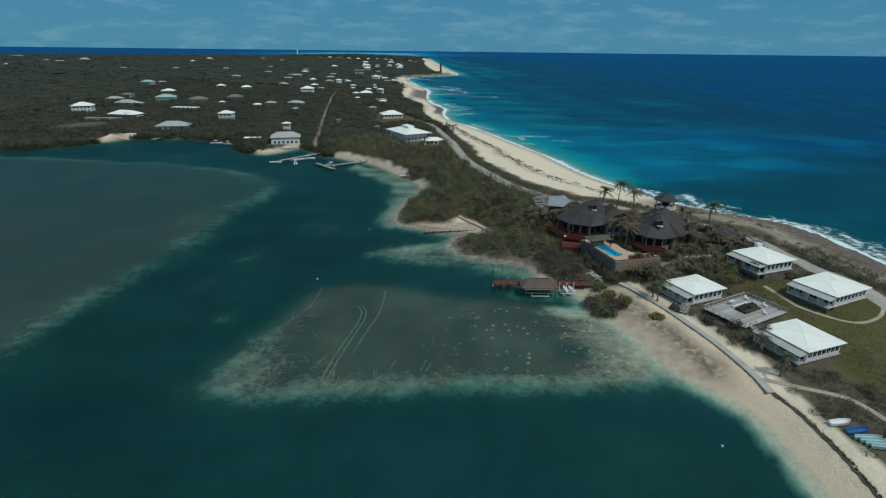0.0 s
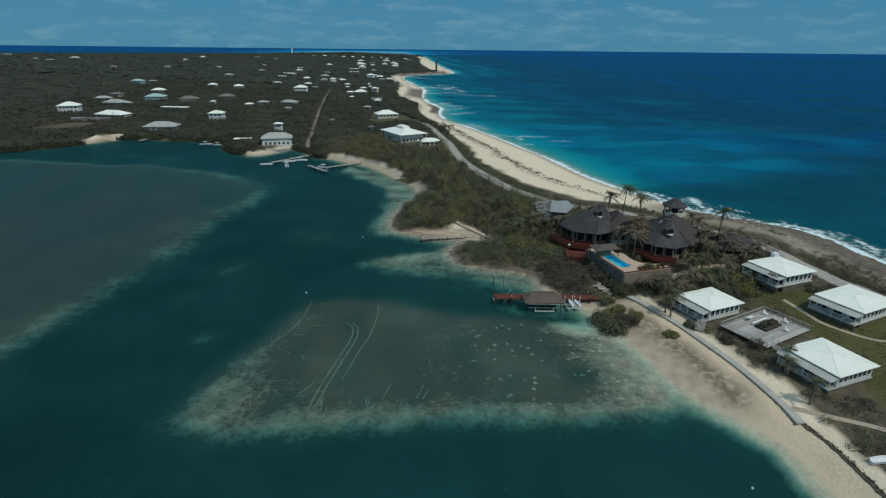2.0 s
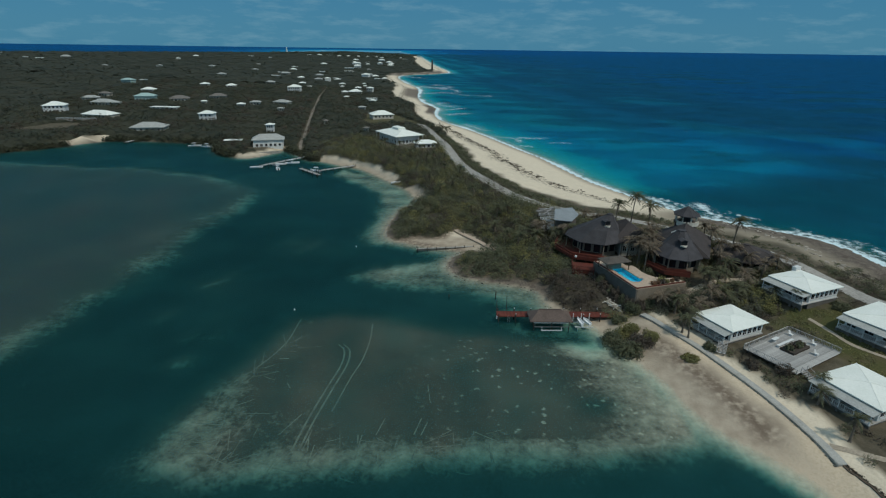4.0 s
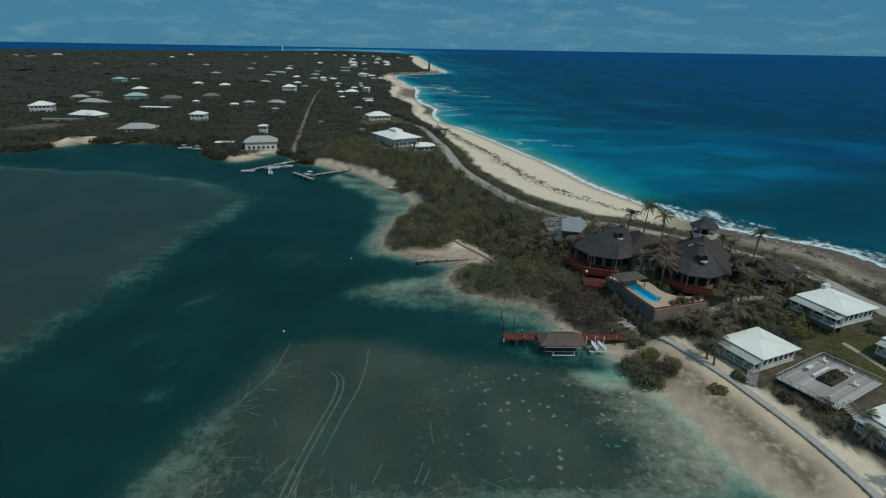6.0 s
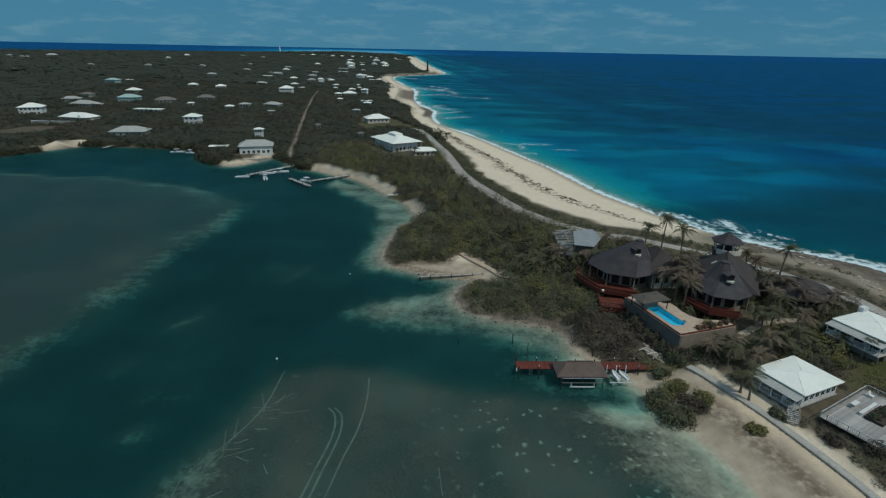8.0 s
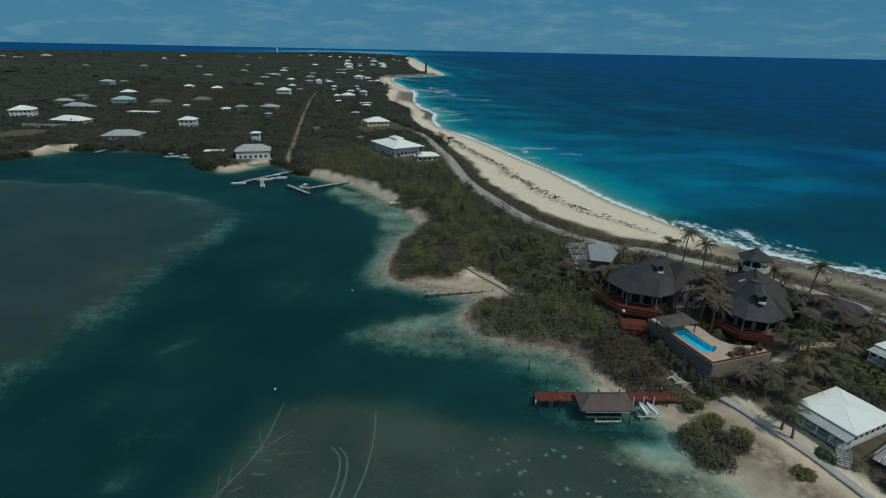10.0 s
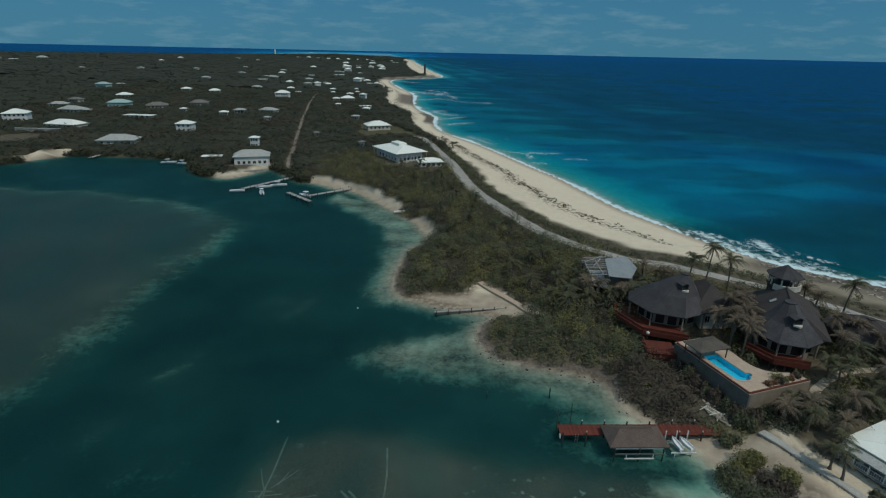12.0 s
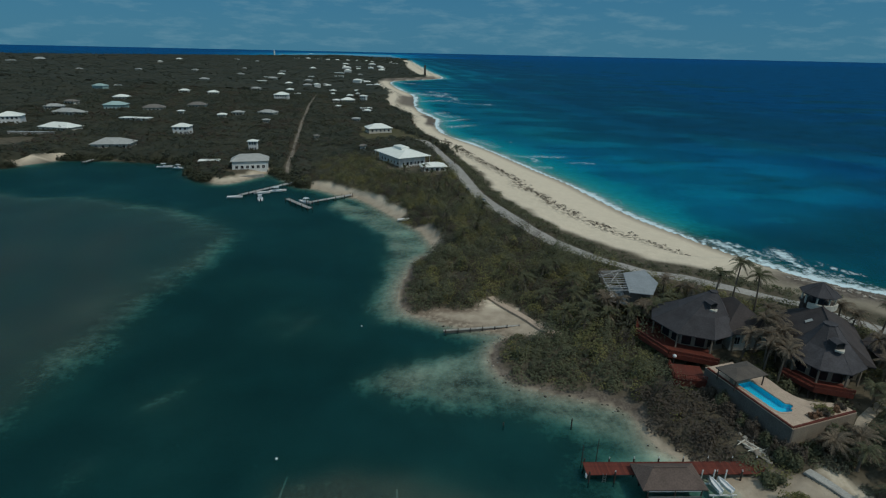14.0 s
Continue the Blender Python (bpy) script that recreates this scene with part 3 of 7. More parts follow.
paint(ground, "weed", (0.80 + 0.2 * waves(fx, fy, 26, 34)) * ramp(ring_distance(fx, fy, FLATS) + 4 * waves(fx, fy, 30, 28), 2, 22))
paint(ground, "fleck", ramp(ring_distance(fx, fy, SHOAL), 0, 6) * ramp(fx, -12, 16))

# ---- water: one sheet, curved up to the far sea level ----
wx = axis(-4800, 4800, -60, 140, 1.5, 1.05)
wy = axis(-900, 4850, 44, 460, 1.8, 1.022)
WX, WY = np.meshgrid(wx, wy)
vx, vy = WX.ravel(), WY.ravel()
v_land = ring_distance(vx, vy, LAND)
v_depth, v_bare, v_ocean = depths(vx, vy, v_land)
away = np.hypot(vx, vy)
lift = 37.0 * np.clip((away - 2600) / 2250, 0, 1.0) ** 2
trans = np.exp(-v_depth[:, None] * (np.array([0.49, 0.215, 0.212]) * (1 - v_ocean[:, None]) + np.array([1.3, 0.165, 0.095]) * v_ocean[:, None]))
full = 1 - np.exp(-v_depth * 0.55)
deep = ramp(v_depth, 2.0, 11)
bay_colour = np.array([0.0058, 0.0308, 0.0350]) * (1 - 0.20 * ramp(-vx, 5, 60) * (1 - ramp(vy, 150, 230)))[:, None] * (1 - 0.10 * ramp(vy, 55, 110) * (1 - ramp(vy, 190, 260)))[:, None]
turq, blue = np.array([0.002, 0.098, 0.175]), np.array([0.0009, 0.047, 0.130])
ocean_colour = turq * (1 - deep[:, None]) + blue * deep[:, None]
reef = (1 - ramp(0.91 * vy - 0.41 * vx + 9 * waves(vx, vy, 60, 18), 150, 196)) * (1 - ramp(np.maximum(-v_land, 0) + 20 * waves(vx, vy, 70, 19), 110, 220))
reef = np.maximum(reef, 0.8 * ramp(waves(vx, vy, 190, 31) + 0.5 * waves(vx, vy, 60, 32), 0.0, 0.8) * ramp(np.maximum(-v_land, 0), 60, 130) * (1 - ramp(np.maximum(-v_land, 0), 500, 900)))
reef = np.maximum(reef, 0.72 * ramp(vy, 360, 450) * ramp(np.maximum(-v_land, 0), 9, 30) * (1 - ramp(np.maximum(-v_land, 0), 250, 500)))
reef = np.maximum(reef, 0.75 * ramp(waves(vx, vy, 75, 21) + 0.5 * waves(vx, vy, 24, 22), 0.25, 0.95) * ramp(np.maximum(-v_land, 0), 12, 30) * (1 - ramp(np.maximum(-v_land, 0), 90, 190)))
ocean_colour = ocean_colour * (1 - reef[:, None]) + np.array([0.0035, 0.044, 0.066]) * reef[:, None]
scat = (bay_colour * (1 - v_ocean[:, None]) + ocean_colour * v_ocean[:, None]) * full[:, None]
surf = np.maximum(-v_land, 0)
ledge_side = 1 - ramp(0.91 * vy - 0.41 * vx, 132, 150)
band = (4.2 + 3.4 * waves(vx, vy, 34, 51) + 1.2 * waves(vx, vy, 11, 52)) * (1 - ledge_side) + (5.5 + 2.6 * waves(vx, vy, 26, 54)) * ledge_side
north = ramp(vy, 430, 560)
band = band + north * (3 + 4 * waves(vx, vy, 80, 57))
foam = 0.72 * v_ocean * np.clip(1.25 - surf / np.maximum(band, 1.0), 0, 1) * (v_land < 0.6)
foam = np.maximum(foam, (0.40 + 0.06 * ledge_side) * v_ocean * (1 - ramp(surf, band, band * 3.2)) * (v_land < 0.6))
# breaking waves: the two ends and the half width of each
BREAKERS = [(49, 366, 64, 369, 2.2), (42, 336, 53, 336, 2.2), (71, 351, 79, 352, 1.6), (24, 430, 34, 395, 2.6), (30, 380, 48, 350, 2.4),
            (-31, 850, -1, 795, 9.0), (-2, 880, 12, 784, 5.0), (12, 784, 25, 744, 5.0), (3, 714, 62, 680, 3.0), (-20, 712, 14, 732, 6.0), (-3, 519, 22, 542, 4.0), (10, 492, 26, 500, 4.0), (-4, 590, 12, 560, 4.5),
            (76, 222, 83, 214, 3.6), (83, 213, 90, 204, 3.6), (90, 204, 97, 195, 3.4), (97, 195, 102, 188, 3.4), (102, 188, 113, 181, 3.0), (85, 219, 95, 209, 1.8), (97, 211, 102, 199, 2.0), (104, 203, 112, 198, 1.2),
            (113, 181, 124, 172, 2.4), (-64, 1120, -30, 1060, 7.0), (34, 1290, 0, 1228, 7.0), (129, 167, 131, 160, 2.6), (126, 150, 128, 120, 2.2)]
for ax, ay, bx, by, half in BREAKERS:
    sway = 1.6 + 0.010 * ay
    half = half * (1.0 + 0.5 * (ay > 300))
    d = line_distance(vx + sway * waves(vx, vy, 9 * sway, 55), vy + sway * waves(vx, vy, 10 * sway, 56), np.array([(ax, ay), (bx, by)], float))
    foam = np.maximum(foam, (0.58 - 0.10 * (ay > 300)) * np.clip(1.25 - d / half, 0, 1) * (v_land < 0))
    foam = np.maximum(foam, 0.40 * np.clip(1.3 - d / (3.4 * half), 0, 1) * (v_land < 0))


def water_material():
    m = bpy.data.materials.new("sea_water")
    m.use_nodes = True
    n, ln = m.node_tree.nodes, m.node_tree.links
    n.remove(n["Principled BSDF"])
    out = n["Material Output"]

    def attr(name, output):
        a = n.new("ShaderNodeAttribute")
        a.attribute_name = name
        return a.outputs[output]

    co = n.new("ShaderNodeTexCoord").outputs["Object"]
    clear = n.new("ShaderNodeBsdfTransparent")
    ln.new(attr("trans", "Color"), clear.inputs["Color"])
    murk = n.new("ShaderNodeBsdfDiffuse")
    patch = n.new("ShaderNodeTexNoise")
    patch.inputs["Scale"].default_value, patch.inputs["Detail"].default_value = 0.03, 6.0
    ln.new(co, patch.inputs["Vector"])
    pr = n.new("ShaderNodeMapRange")
    pr.inputs["From Min"].default_value, pr.inputs["From Max"].default_value = 0.3, 0.7
    pr.inputs["To Min"].default_value, pr.inputs["To Max"].default_value = 0.60, 1.42
    streak = n.new("ShaderNodeTexNoise")
    streak.inputs["Scale"].default_value, streak.inputs["Detail"].default_value, streak.inputs["Roughness"].default_value = 0.22, 8.0, 0.65
    ln.new(co, streak.inputs["Vector"])
    both = n.new("ShaderNodeMix")
    both.inputs["Factor"].default_value = 0.5
    ln.new(patch.outputs["Fac"], both.inputs["A"])
    ln.new(streak.outputs["Fac"], both.inputs["B"])
    ln.new(both.outputs["Result"], pr.inputs["Value"])
    hs = n.new("ShaderNodeHueSaturation")
    ln.new(attr("scat", "Color"), hs.inputs["Color"])
    ln.new(pr.outputs["Result"], hs.inputs["Value"])
    ln.new(hs.outputs["Color"], murk.inputs["Color"])
    body = n.new("ShaderNodeAddShader")
    ln.new(clear.outputs["BSDF"], body.inputs[0])
    ln.new(murk.outputs["BSDF"], body.inputs[1])
    ripple = n.new("ShaderNodeTexNoise")
    ripple.inputs["Scale"].default_value, ripple.inputs["Detail"].default_value = 0.55, 5.0
    ln.new(co, ripple.inputs["Vector"])
    chop = n.new("ShaderNodeTexNoise")
    chop.inputs["Scale"].default_value, chop.inputs["Detail"].default_value = 0.11, 6.0
    ln.new(co, chop.inputs["Vector"])
    add = n.new("ShaderNodeMath")
    add.operation = "MULTIPLY_ADD"
    add.inputs[1].default_value = 1.0
    ln.new(ripple.outputs["Fac"], add.inputs[0])
    far = n.new("ShaderNodeMath")
    far.operation = "MULTIPLY"
    ln.new(chop.outputs["Fac"], far.inputs[0])
    ln.new(attr("chop", "Fac"), far.inputs[1])
    ln.new(far.outputs["Value"], add.inputs[2])
    bump = n.new("ShaderNodeBump")
    bump.inputs["Strength"].default_value, bump.inputs["Distance"].default_value = 0.6, 0.35
    ln.new(add.outputs["Value"], bump.inputs["Height"])
    shine = n.new("ShaderNodeBsdfGlossy")
    shine.inputs["Roughness"].default_value = 0.16
    shine.inputs["Color"].default_value = (0.45, 0.85, 1.0, 1)
    ln.new(bump.outputs["Normal"], shine.inputs["Normal"])
    fres = n.new("ShaderNodeFresnel")
    fres.inputs["IOR"].default_value = 1.33
    ln.new(bump.outputs["Normal"], fres.inputs["Normal"])
    damp = n.new("ShaderNodeMath")
    damp.operation = "MULTIPLY"
    damp.inputs[1].default_value = 0.16
    ln.new(fres.outputs["Fac"], damp.inputs[0])
    wet = n.new("ShaderNodeMixShader")
    ln.new(damp.outputs["Value"], wet.inputs["Fac"])
    ln.new(body.outputs["Shader"], wet.inputs[1])
    ln.new(shine.outputs["BSDF"], wet.inputs[2])
    froth = n.new("ShaderNodeBsdfDiffuse")
    froth.inputs["Color"].default_value = (0.62, 0.76, 0.79, 1)
    fn = n.new("ShaderNodeTexNoise")
    fn.inputs["Scale"].default_value, fn.inputs["Detail"].default_value, fn.inputs["Roughness"].default_value = 0.5, 9.0, 0.72
    ln.new(co, fn.inputs["Vector"])
    fa = n.new("ShaderNodeMath")
    fa.operation = "ADD"
    ln.new(attr("foam", "Fac"), fa.inputs[0])
    ln.new(fn.outputs["Fac"], fa.inputs[1])
    fr = n.new("ShaderNodeMapRange")
    fr.inputs["From Min"].default_value, fr.inputs["From Max"].default_value = 0.90, 1.14
    ln.new(fa.outputs["Value"], fr.inputs["Value"])
    top = n.new("ShaderNodeMixShader")
    ln.new(fr.outputs["Result"], top.inputs["Fac"])
    ln.new(wet.outputs["Shader"], top.inputs[1])
    ln.new(froth.outputs["BSDF"], top.inputs[2])
    ln.new(top.outputs["Shader"], out.inputs["Surface"])
    return m


water = sheet("water", wx, wy, lift.reshape(WX.shape), water_material())
tagged(water, "teal lagoon and deep blue ocean with white surf along the beach", "water", kind="structure")
paint(water, "trans", trans)
paint(water, "scat", scat)
paint(water, "foam", foam)
paint(water, "chop", 0.4 + 2.6 * v_ocean)


# ---- building helpers ----
def part(name, bm, mat, parent=None, label="", smooth=False):
    me = bpy.data.meshes.new(name)
    bm.normal_update()
    bm.to_mesh(me)
    bm.free()
    me.materials.append(mat)
    if smooth:
        me.polygons.foreach_set("use_smooth", np.ones(len(me.polygons), bool))
    ob = new(name, me)
    if parent:
        ob.parent = parent
    if label:
        ob["label"] = label
    return ob


def again(name, mesh, parent, m):
    """One more object on a shared mesh, as a part."""
    ob = new(name, mesh)
    ob.parent = parent
    ob.matrix_local = m
    return ob


def thing(name, label, category, m, group="", kind=""):
    ob = new(name)
    ob.empty_display_size = 0.5
    ob.matrix_world = m
    return tagged(ob, label, category, group, kind)


def solid(bm, verts, faces):
    vs = [bm.verts.new(v) for v in verts]
    for f in faces:
        bm.faces.new([vs[i] for i in f])


def box(bm, x0, y0, z0, x1, y1, z1):
    v = [(x0, y0, z0), (x1, y0, z0), (x1, y1, z0), (x0, y1, z0), (x0, y0, z1), (x1, y0, z1), (x1, y1, z1), (x0, y1, z1)]
    solid(bm, v, [(3, 2, 1, 0), (4, 5, 6, 7), (0, 1, 5, 4), (1, 2, 6, 5), (2, 3, 7, 6), (3, 0, 4, 7)])
    return bm


def boxed(*a):
    return box(bmesh.new(), *a)


def beam(bm, p, q, w, h):
    """A squared bar from p to q."""
    p, q = Vector(p), Vector(q)
    d = (q - p).normalized()
    side = d.cross(Vector((0, 0, 1)))
    side = side.normalized() if side.length > 1e-3 else Vector((1, 0, 0))
    up = side.cross(d)
    o = [(-1, -1), (1, -1), (1, 1), (-1, 1)]
    v = [e + side * (a * w / 2) + up * (b * h / 2) for e in (p, q) for a, b in o]
    solid(bm, v, [(3, 2, 1, 0), (4, 5, 6, 7), (0, 1, 5, 4), (1, 2, 6, 5), (2, 3, 7, 6), (3, 0, 4, 7)])
    return bm


def rod(bm, p, q, r0, r1, sides=8):
    """A tapered round bar from p to q."""
    p, q = Vector(p), Vector(q)
    d = (q - p).normalized()
    side = d.cross(Vector((0, 0, 1)) if abs(d.z) < 0.95 else Vector((1, 0, 0))).normalized()
    up = side.cross(d)
    rings = []
    for e, r in ((p, r0), (q, r1)):
        rings.append([bm.verts.new(e + (side * math.cos(6.2832 * k / sides) + up * math.sin(6.2832 * k / sides)) * r) for k in range(sides)])
    for k in range(sides):
        bm.faces.new((rings[0][k], rings[0][(k + 1) % sides], rings[1][(k + 1) % sides], rings[1][k]))
    bm.faces.new(rings[0][::-1])
    bm.faces.new(rings[1])
    return bm


def prism(bm, ring, z0, z1):
    n = len(ring)
    v = [(x, y, z0) for x, y in ring] + [(x, y, z1) for x, y in ring]
    solid(bm, v, [tuple(range(n))[::-1], tuple(range(n, 2 * n))] + [(i, (i + 1) % n, n + (i + 1) % n, n + i) for i in range(n)])
    return bm


def hip_roof(bm, x0, y0, x1, y1, z, rise, ridge=0.0, along="x", thick=0.16):
    """A hipped roof with a fascia; ridge: the ridge's length."""
    cx, cy = (x0 + x1) / 2, (y0 + y1) / 2
    dx, dy = (ridge / 2, 0) if along == "x" else (0, ridge / 2)
    low = [(x0, y0, z - thick), (x1, y0, z - thick), (x1, y1, z - thick), (x0, y1, z - thick)]
    top = [(x0, y0, z), (x1, y0, z), (x1, y1, z), (x0, y1, z)]
    if ridge < 0.05:
        v = low + top + [(cx, cy, z + rise)]
        f = [(4, 5, 8), (5, 6, 8), (6, 7, 8), (7, 4, 8)]
    else:
        v = low + top + [(cx - dx, cy - dy, z + rise), (cx + dx, cy + dy, z + rise)]
        f = [(4, 5, 9, 8), (5, 6, 9), (6, 7, 8, 9), (7, 4, 8)] if along == "x" else [(4, 5, 8), (5, 6, 9, 8), (6, 7, 9), (7, 4, 8, 9)]
    solid(bm, v, f + [(3, 2, 1, 0)] + [(i, (i + 1) % 4, 4 + (i + 1) % 4, 4 + i) for i in range(4)])
    return bm


def slab(bm, corners, thick):
    """A flat plate given by its upper corners."""
    n = len(corners)
    v = list(corners) + [(x, y, z - thick) for x, y, z in corners]
    solid(bm, v, [tuple(range(n)), tuple(range(n, 2 * n))[::-1]] + [(i, n + i, n + (i + 1) % n, (i + 1) % n) for i in range(n)])
    return bm


def railing(parent, p, q, height=0.95, step=1.4, mat=None, mat_name="railing"):
    """Posts, a top rail, a middle rail and balusters between two points, each a part."""
    mat = mat or M_TRIM
    p, q = Vector(p), Vector(q)
    n = max(1, round((q - p).length / step))
    up = Vector((0, 0, height))
    for k in range(n + 1):
        e = p.lerp(q, k / n)
        part("post", beam(bmesh.new(), e, e + up, 0.10, 0.10), mat, parent)
    part("top_rail", beam(bmesh.new(), p + up, q + up, 0.12, 0.06), mat, parent)
    part("lower_rail", beam(bmesh.new(), p + up * 0.15, q + up * 0.15, 0.06, 0.06), mat, parent)
    bm = bmesh.new()
    m = max(2, int((q - p).length / 0.28))
    for k in range(1, m):
        e = p.lerp(q, k / m)
        beam(bm, e + up * 0.15, e + up, 0.04, 0.04)
    tagged(part("railing_infill", bm, mat, parent), kind="stuff")


def stair(parent, p, q, width, steps, mat):
    """Treads and two stringers from the top p to the foot q."""
    p, q = Vector(p), Vector(q)
    flat = Vector((q.x - p.x, q.y - p.y, 0)).normalized()
    side = Vector((-flat.y, flat.x, 0)) * (width / 2)
    for k in range(steps):
        e = p.lerp(q, (k + 0.5) / steps)
        part("tread", slab(bmesh.new(), [e - side - flat * 0.15, e + side - flat * 0.15, e + side + flat * 0.15, e - side + flat * 0.15], 0.05), mat, parent)
    for s in (-1, 1):
        part("stringer", beam(bmesh.new(), p + side * s - Vector((0, 0, 0.12)), q + side * s - Vector((0, 0, 0.12)), 0.06, 0.22), mat, parent)
        up = Vector((0, 0, 0.9))
        part("handrail", beam(bmesh.new(), p + side * s + up, q + side * s + up, 0.07, 0.07), mat, parent)
        for e in (p, p.lerp(q, 0.5), q):
            part("newel", beam(bmesh.new(), e + side * s, e + side * s + up, 0.08, 0.08), mat, parent)


def window(parent, x, y, z, w, h, face, frame_mat=None, shutters=True):
    """A framed dark pane with shutters, on a wall that faces -y, +y, -x or +x."""
    frame_mat = frame_mat or M_TRIM
    nx, ny = {"-y": (0, -1), "+y": (0, 1), "-x": (-1, 0), "+x": (1, 0)}[face]

    def flat(u0, z0, u1, z1, d0, d1):
        if nx == 0:
            return boxed(x + u0, min(y + ny * d0, y + ny * d1), z + z0, x + u1, max(y + ny * d0, y + ny * d1), z + z1)
        return boxed(min(x + nx * d0, x + nx * d1), y + u0, z + z0, max(x + nx * d0, x + nx * d1), y + u1, z + z1)

    win = part("window", flat(-w / 2 - 0.07, -0.07, w / 2 + 0.07, h + 0.07, 0.0, 0.04), frame_mat, parent)
    part("pane", flat(-w / 2, 0, w / 2, h, 0.043, 0.06), M_GLASS, win)
    part("mullion", flat(-0.025, 0, 0.025, h, 0.063, 0.08), frame_mat, win)
    part("sill", flat(-w / 2 - 0.1, -0.13, w / 2 + 0.1, -0.073, 0.0, 0.12), frame_mat, win)
    return win


# ---- guest cottages ----
def cottage(label, x, y, angle, w, d, ground_z, eave, veranda=2.0, windows=5, stair_side=0):
    """Local x runs along the wall with the row of windows, -x is the veranda side. w, d: the main roof's size."""
    c = thing("cottage", label, "house", pose(x, y, ground_z, 0, 0, angle), "white roofed cottages")
    e = eave - ground_z
    hw, hd = w / 2, d / 2
    floor = max(0.5, e - 2.45)
    part("foundation", boxed(-hw + 0.5, -hd + 0.5, -0.8, hw - 0.5, hd - 0.5, floor - 0.15), M_GREY_WALL, c)
    part("floor_deck", boxed(-hw - veranda + 0.3, -hd + 0.35, floor - 0.15, hw - 0.35, hd - 0.35, floor), M_GREY_DECK, c)
    part("wall", boxed(-hw + 0.6, -hd + 0.6, floor + 0.003, hw - 0.6, hd - 0.6, e - 0.17), M_WHITE_WALL, c)
    part("roof", hip_roof(bmesh.new(), -hw, -hd, hw, hd, e, 0.062 * min(w, d), max(0, abs(w - d)), "x" if w > d else "y"), M_WHITE_ROOF, c)
    ridge_half = max(0, abs(w - d)) / 2
    tops = [Vector((-ridge_half, 0, 0)), Vector((ridge_half, 0, 0))] if w > d else [Vector((0, -ridge_half, 0)), Vector((0, ridge_half, 0))]
    up = Vector((0, 0, e + 0.062 * min(w, d) + 0.02))
    for sx, sy in ((-1, -1), (1, -1), (1, 1), (-1, 1)):
        t = min(tops, key=lambda q: (q.x - sx * hw) ** 2 + (q.y - sy * hd) ** 2)
        part("ridge_cap", beam(bmesh.new(), (sx * hw, sy * hd, e + 0.02), t + up, 0.10, 0.025), M_WHITE_ROOF, c)
    # lower veranda roof of grey metal, with posts and rails
    v0, v1 = -hw - veranda, -hw + 0.62
    part("veranda_roof", slab(bmesh.new(), [(v0, -hd + 0.1, e - 0.62), (v1, -hd + 0.1, e - 0.22), (v1, hd - 0.1, e - 0.22), (v0, hd - 0.1, e - 0.62)], 0.10), M_ROOF_GREY, c, "pale grey metal veranda roof")
    n = 5
    for k in range(n):
        py = -hd + 0.5 + (d - 1.0) * k / (n - 1)
        part("veranda_post", beam(bmesh.new(), (v0 + 0.45, py, floor), (v0 + 0.45, py, e - 0.70), 0.14, 0.14), M_TRIM, c)
        part("pier", boxed(v0 + 0.3, py - 0.18, -0.8, v0 + 0.62, py + 0.18, floor - 0.153), M_GREY_WALL, c)
    part("skirt", boxed(v0 + 0.65, -hd + 0.6, -0.5, v0 + 0.72, hd - 0.6, floor - 0.2), M_GREY_WALL, c)
    railing(c, (v0 + 0.45, -hd + 0.5, floor), (v0 + 0.45, hd - 0.5, floor), 0.9, 2.0)
    wx0 = -hw + 0.6
    for k in range(3):
        window(c, wx0, -hd + 1.8 + (d - 3.6) * k / 2, floor + 0.15, 1.5, 1.85, "-x")
    for k in range(windows):
        window(c, -hw + 1.5 + (w - 3.0) * k / (windows - 1), -hd + 0.6, floor + 0.75, 0.78, 1.15, "-y")
    for k in range(2):
        window(c, hw - 0.6, -hd + 2.4 + (d - 4.8) * k, floor + 0.8, 0.9, 1.1, "+x")
    # folding chairs on the veranda
    for k in range(2):
        py = -hd + 2.6 + 3.1 * k
        ch = part("veranda_chair", boxed(v0 + 0.9, py - 0.28, floor + 0.32, v0 + 1.45, py + 0.28, floor + 0.38), M_TRIM, c)
        part("chair_back", slab(bmesh.new(), [(v0 + 1.4, py - 0.28, floor + 0.4), (v0 + 1.65, py - 0.28, floor + 1.0), (v0 + 1.65, py + 0.28, floor + 1.0), (v0 + 1.4, py + 0.28, floor + 0.4)], 0.05), M_TRIM, ch)
    if stair_side:
        stair(c, (v0 + 0.5, -hd + 0.5, floor), (v0 - 1.9, -hd - 1.2, 0.0), 1.5, 7, M_GREY_DECK)
    else:
        stair(c, (hw - 0.4, 0, floor), (hw + 1.5, 0, 0.1), 1.3, 4, M_GREY_DECK)
    return c


cottage("white cottage with white hipped roof and veranda over the beach", 57.2, 111.1, 23, 9.8, 8.6, 2.6, 5.6, 1.8, 6, 1)
rise_cottage = cottage("white cottage with white hipped roof on the rise by the lawn", 78.0, 121.9, 21, 9.8, 10.0, 5.7, 8.8, 2.0, 6)
part("roof_box", boxed(3.0, 4.4, 2.9, 4.6, 5.4, 4.0), M_TRIM, rise_cottage, "white chimney box at the eave")
cottage("long white cottage with a white hipped roof beside the coast road", 85.4, 107.9, 25, 12.3, 9.8, 4.5, 7.5, 2.0, 8)
cottage("white cottage with a white hipped roof among dry shrubs and palms", 67.7, 89.0, 21, 10.0, 10.1, 2.4, 5.3, 1.8, 7)

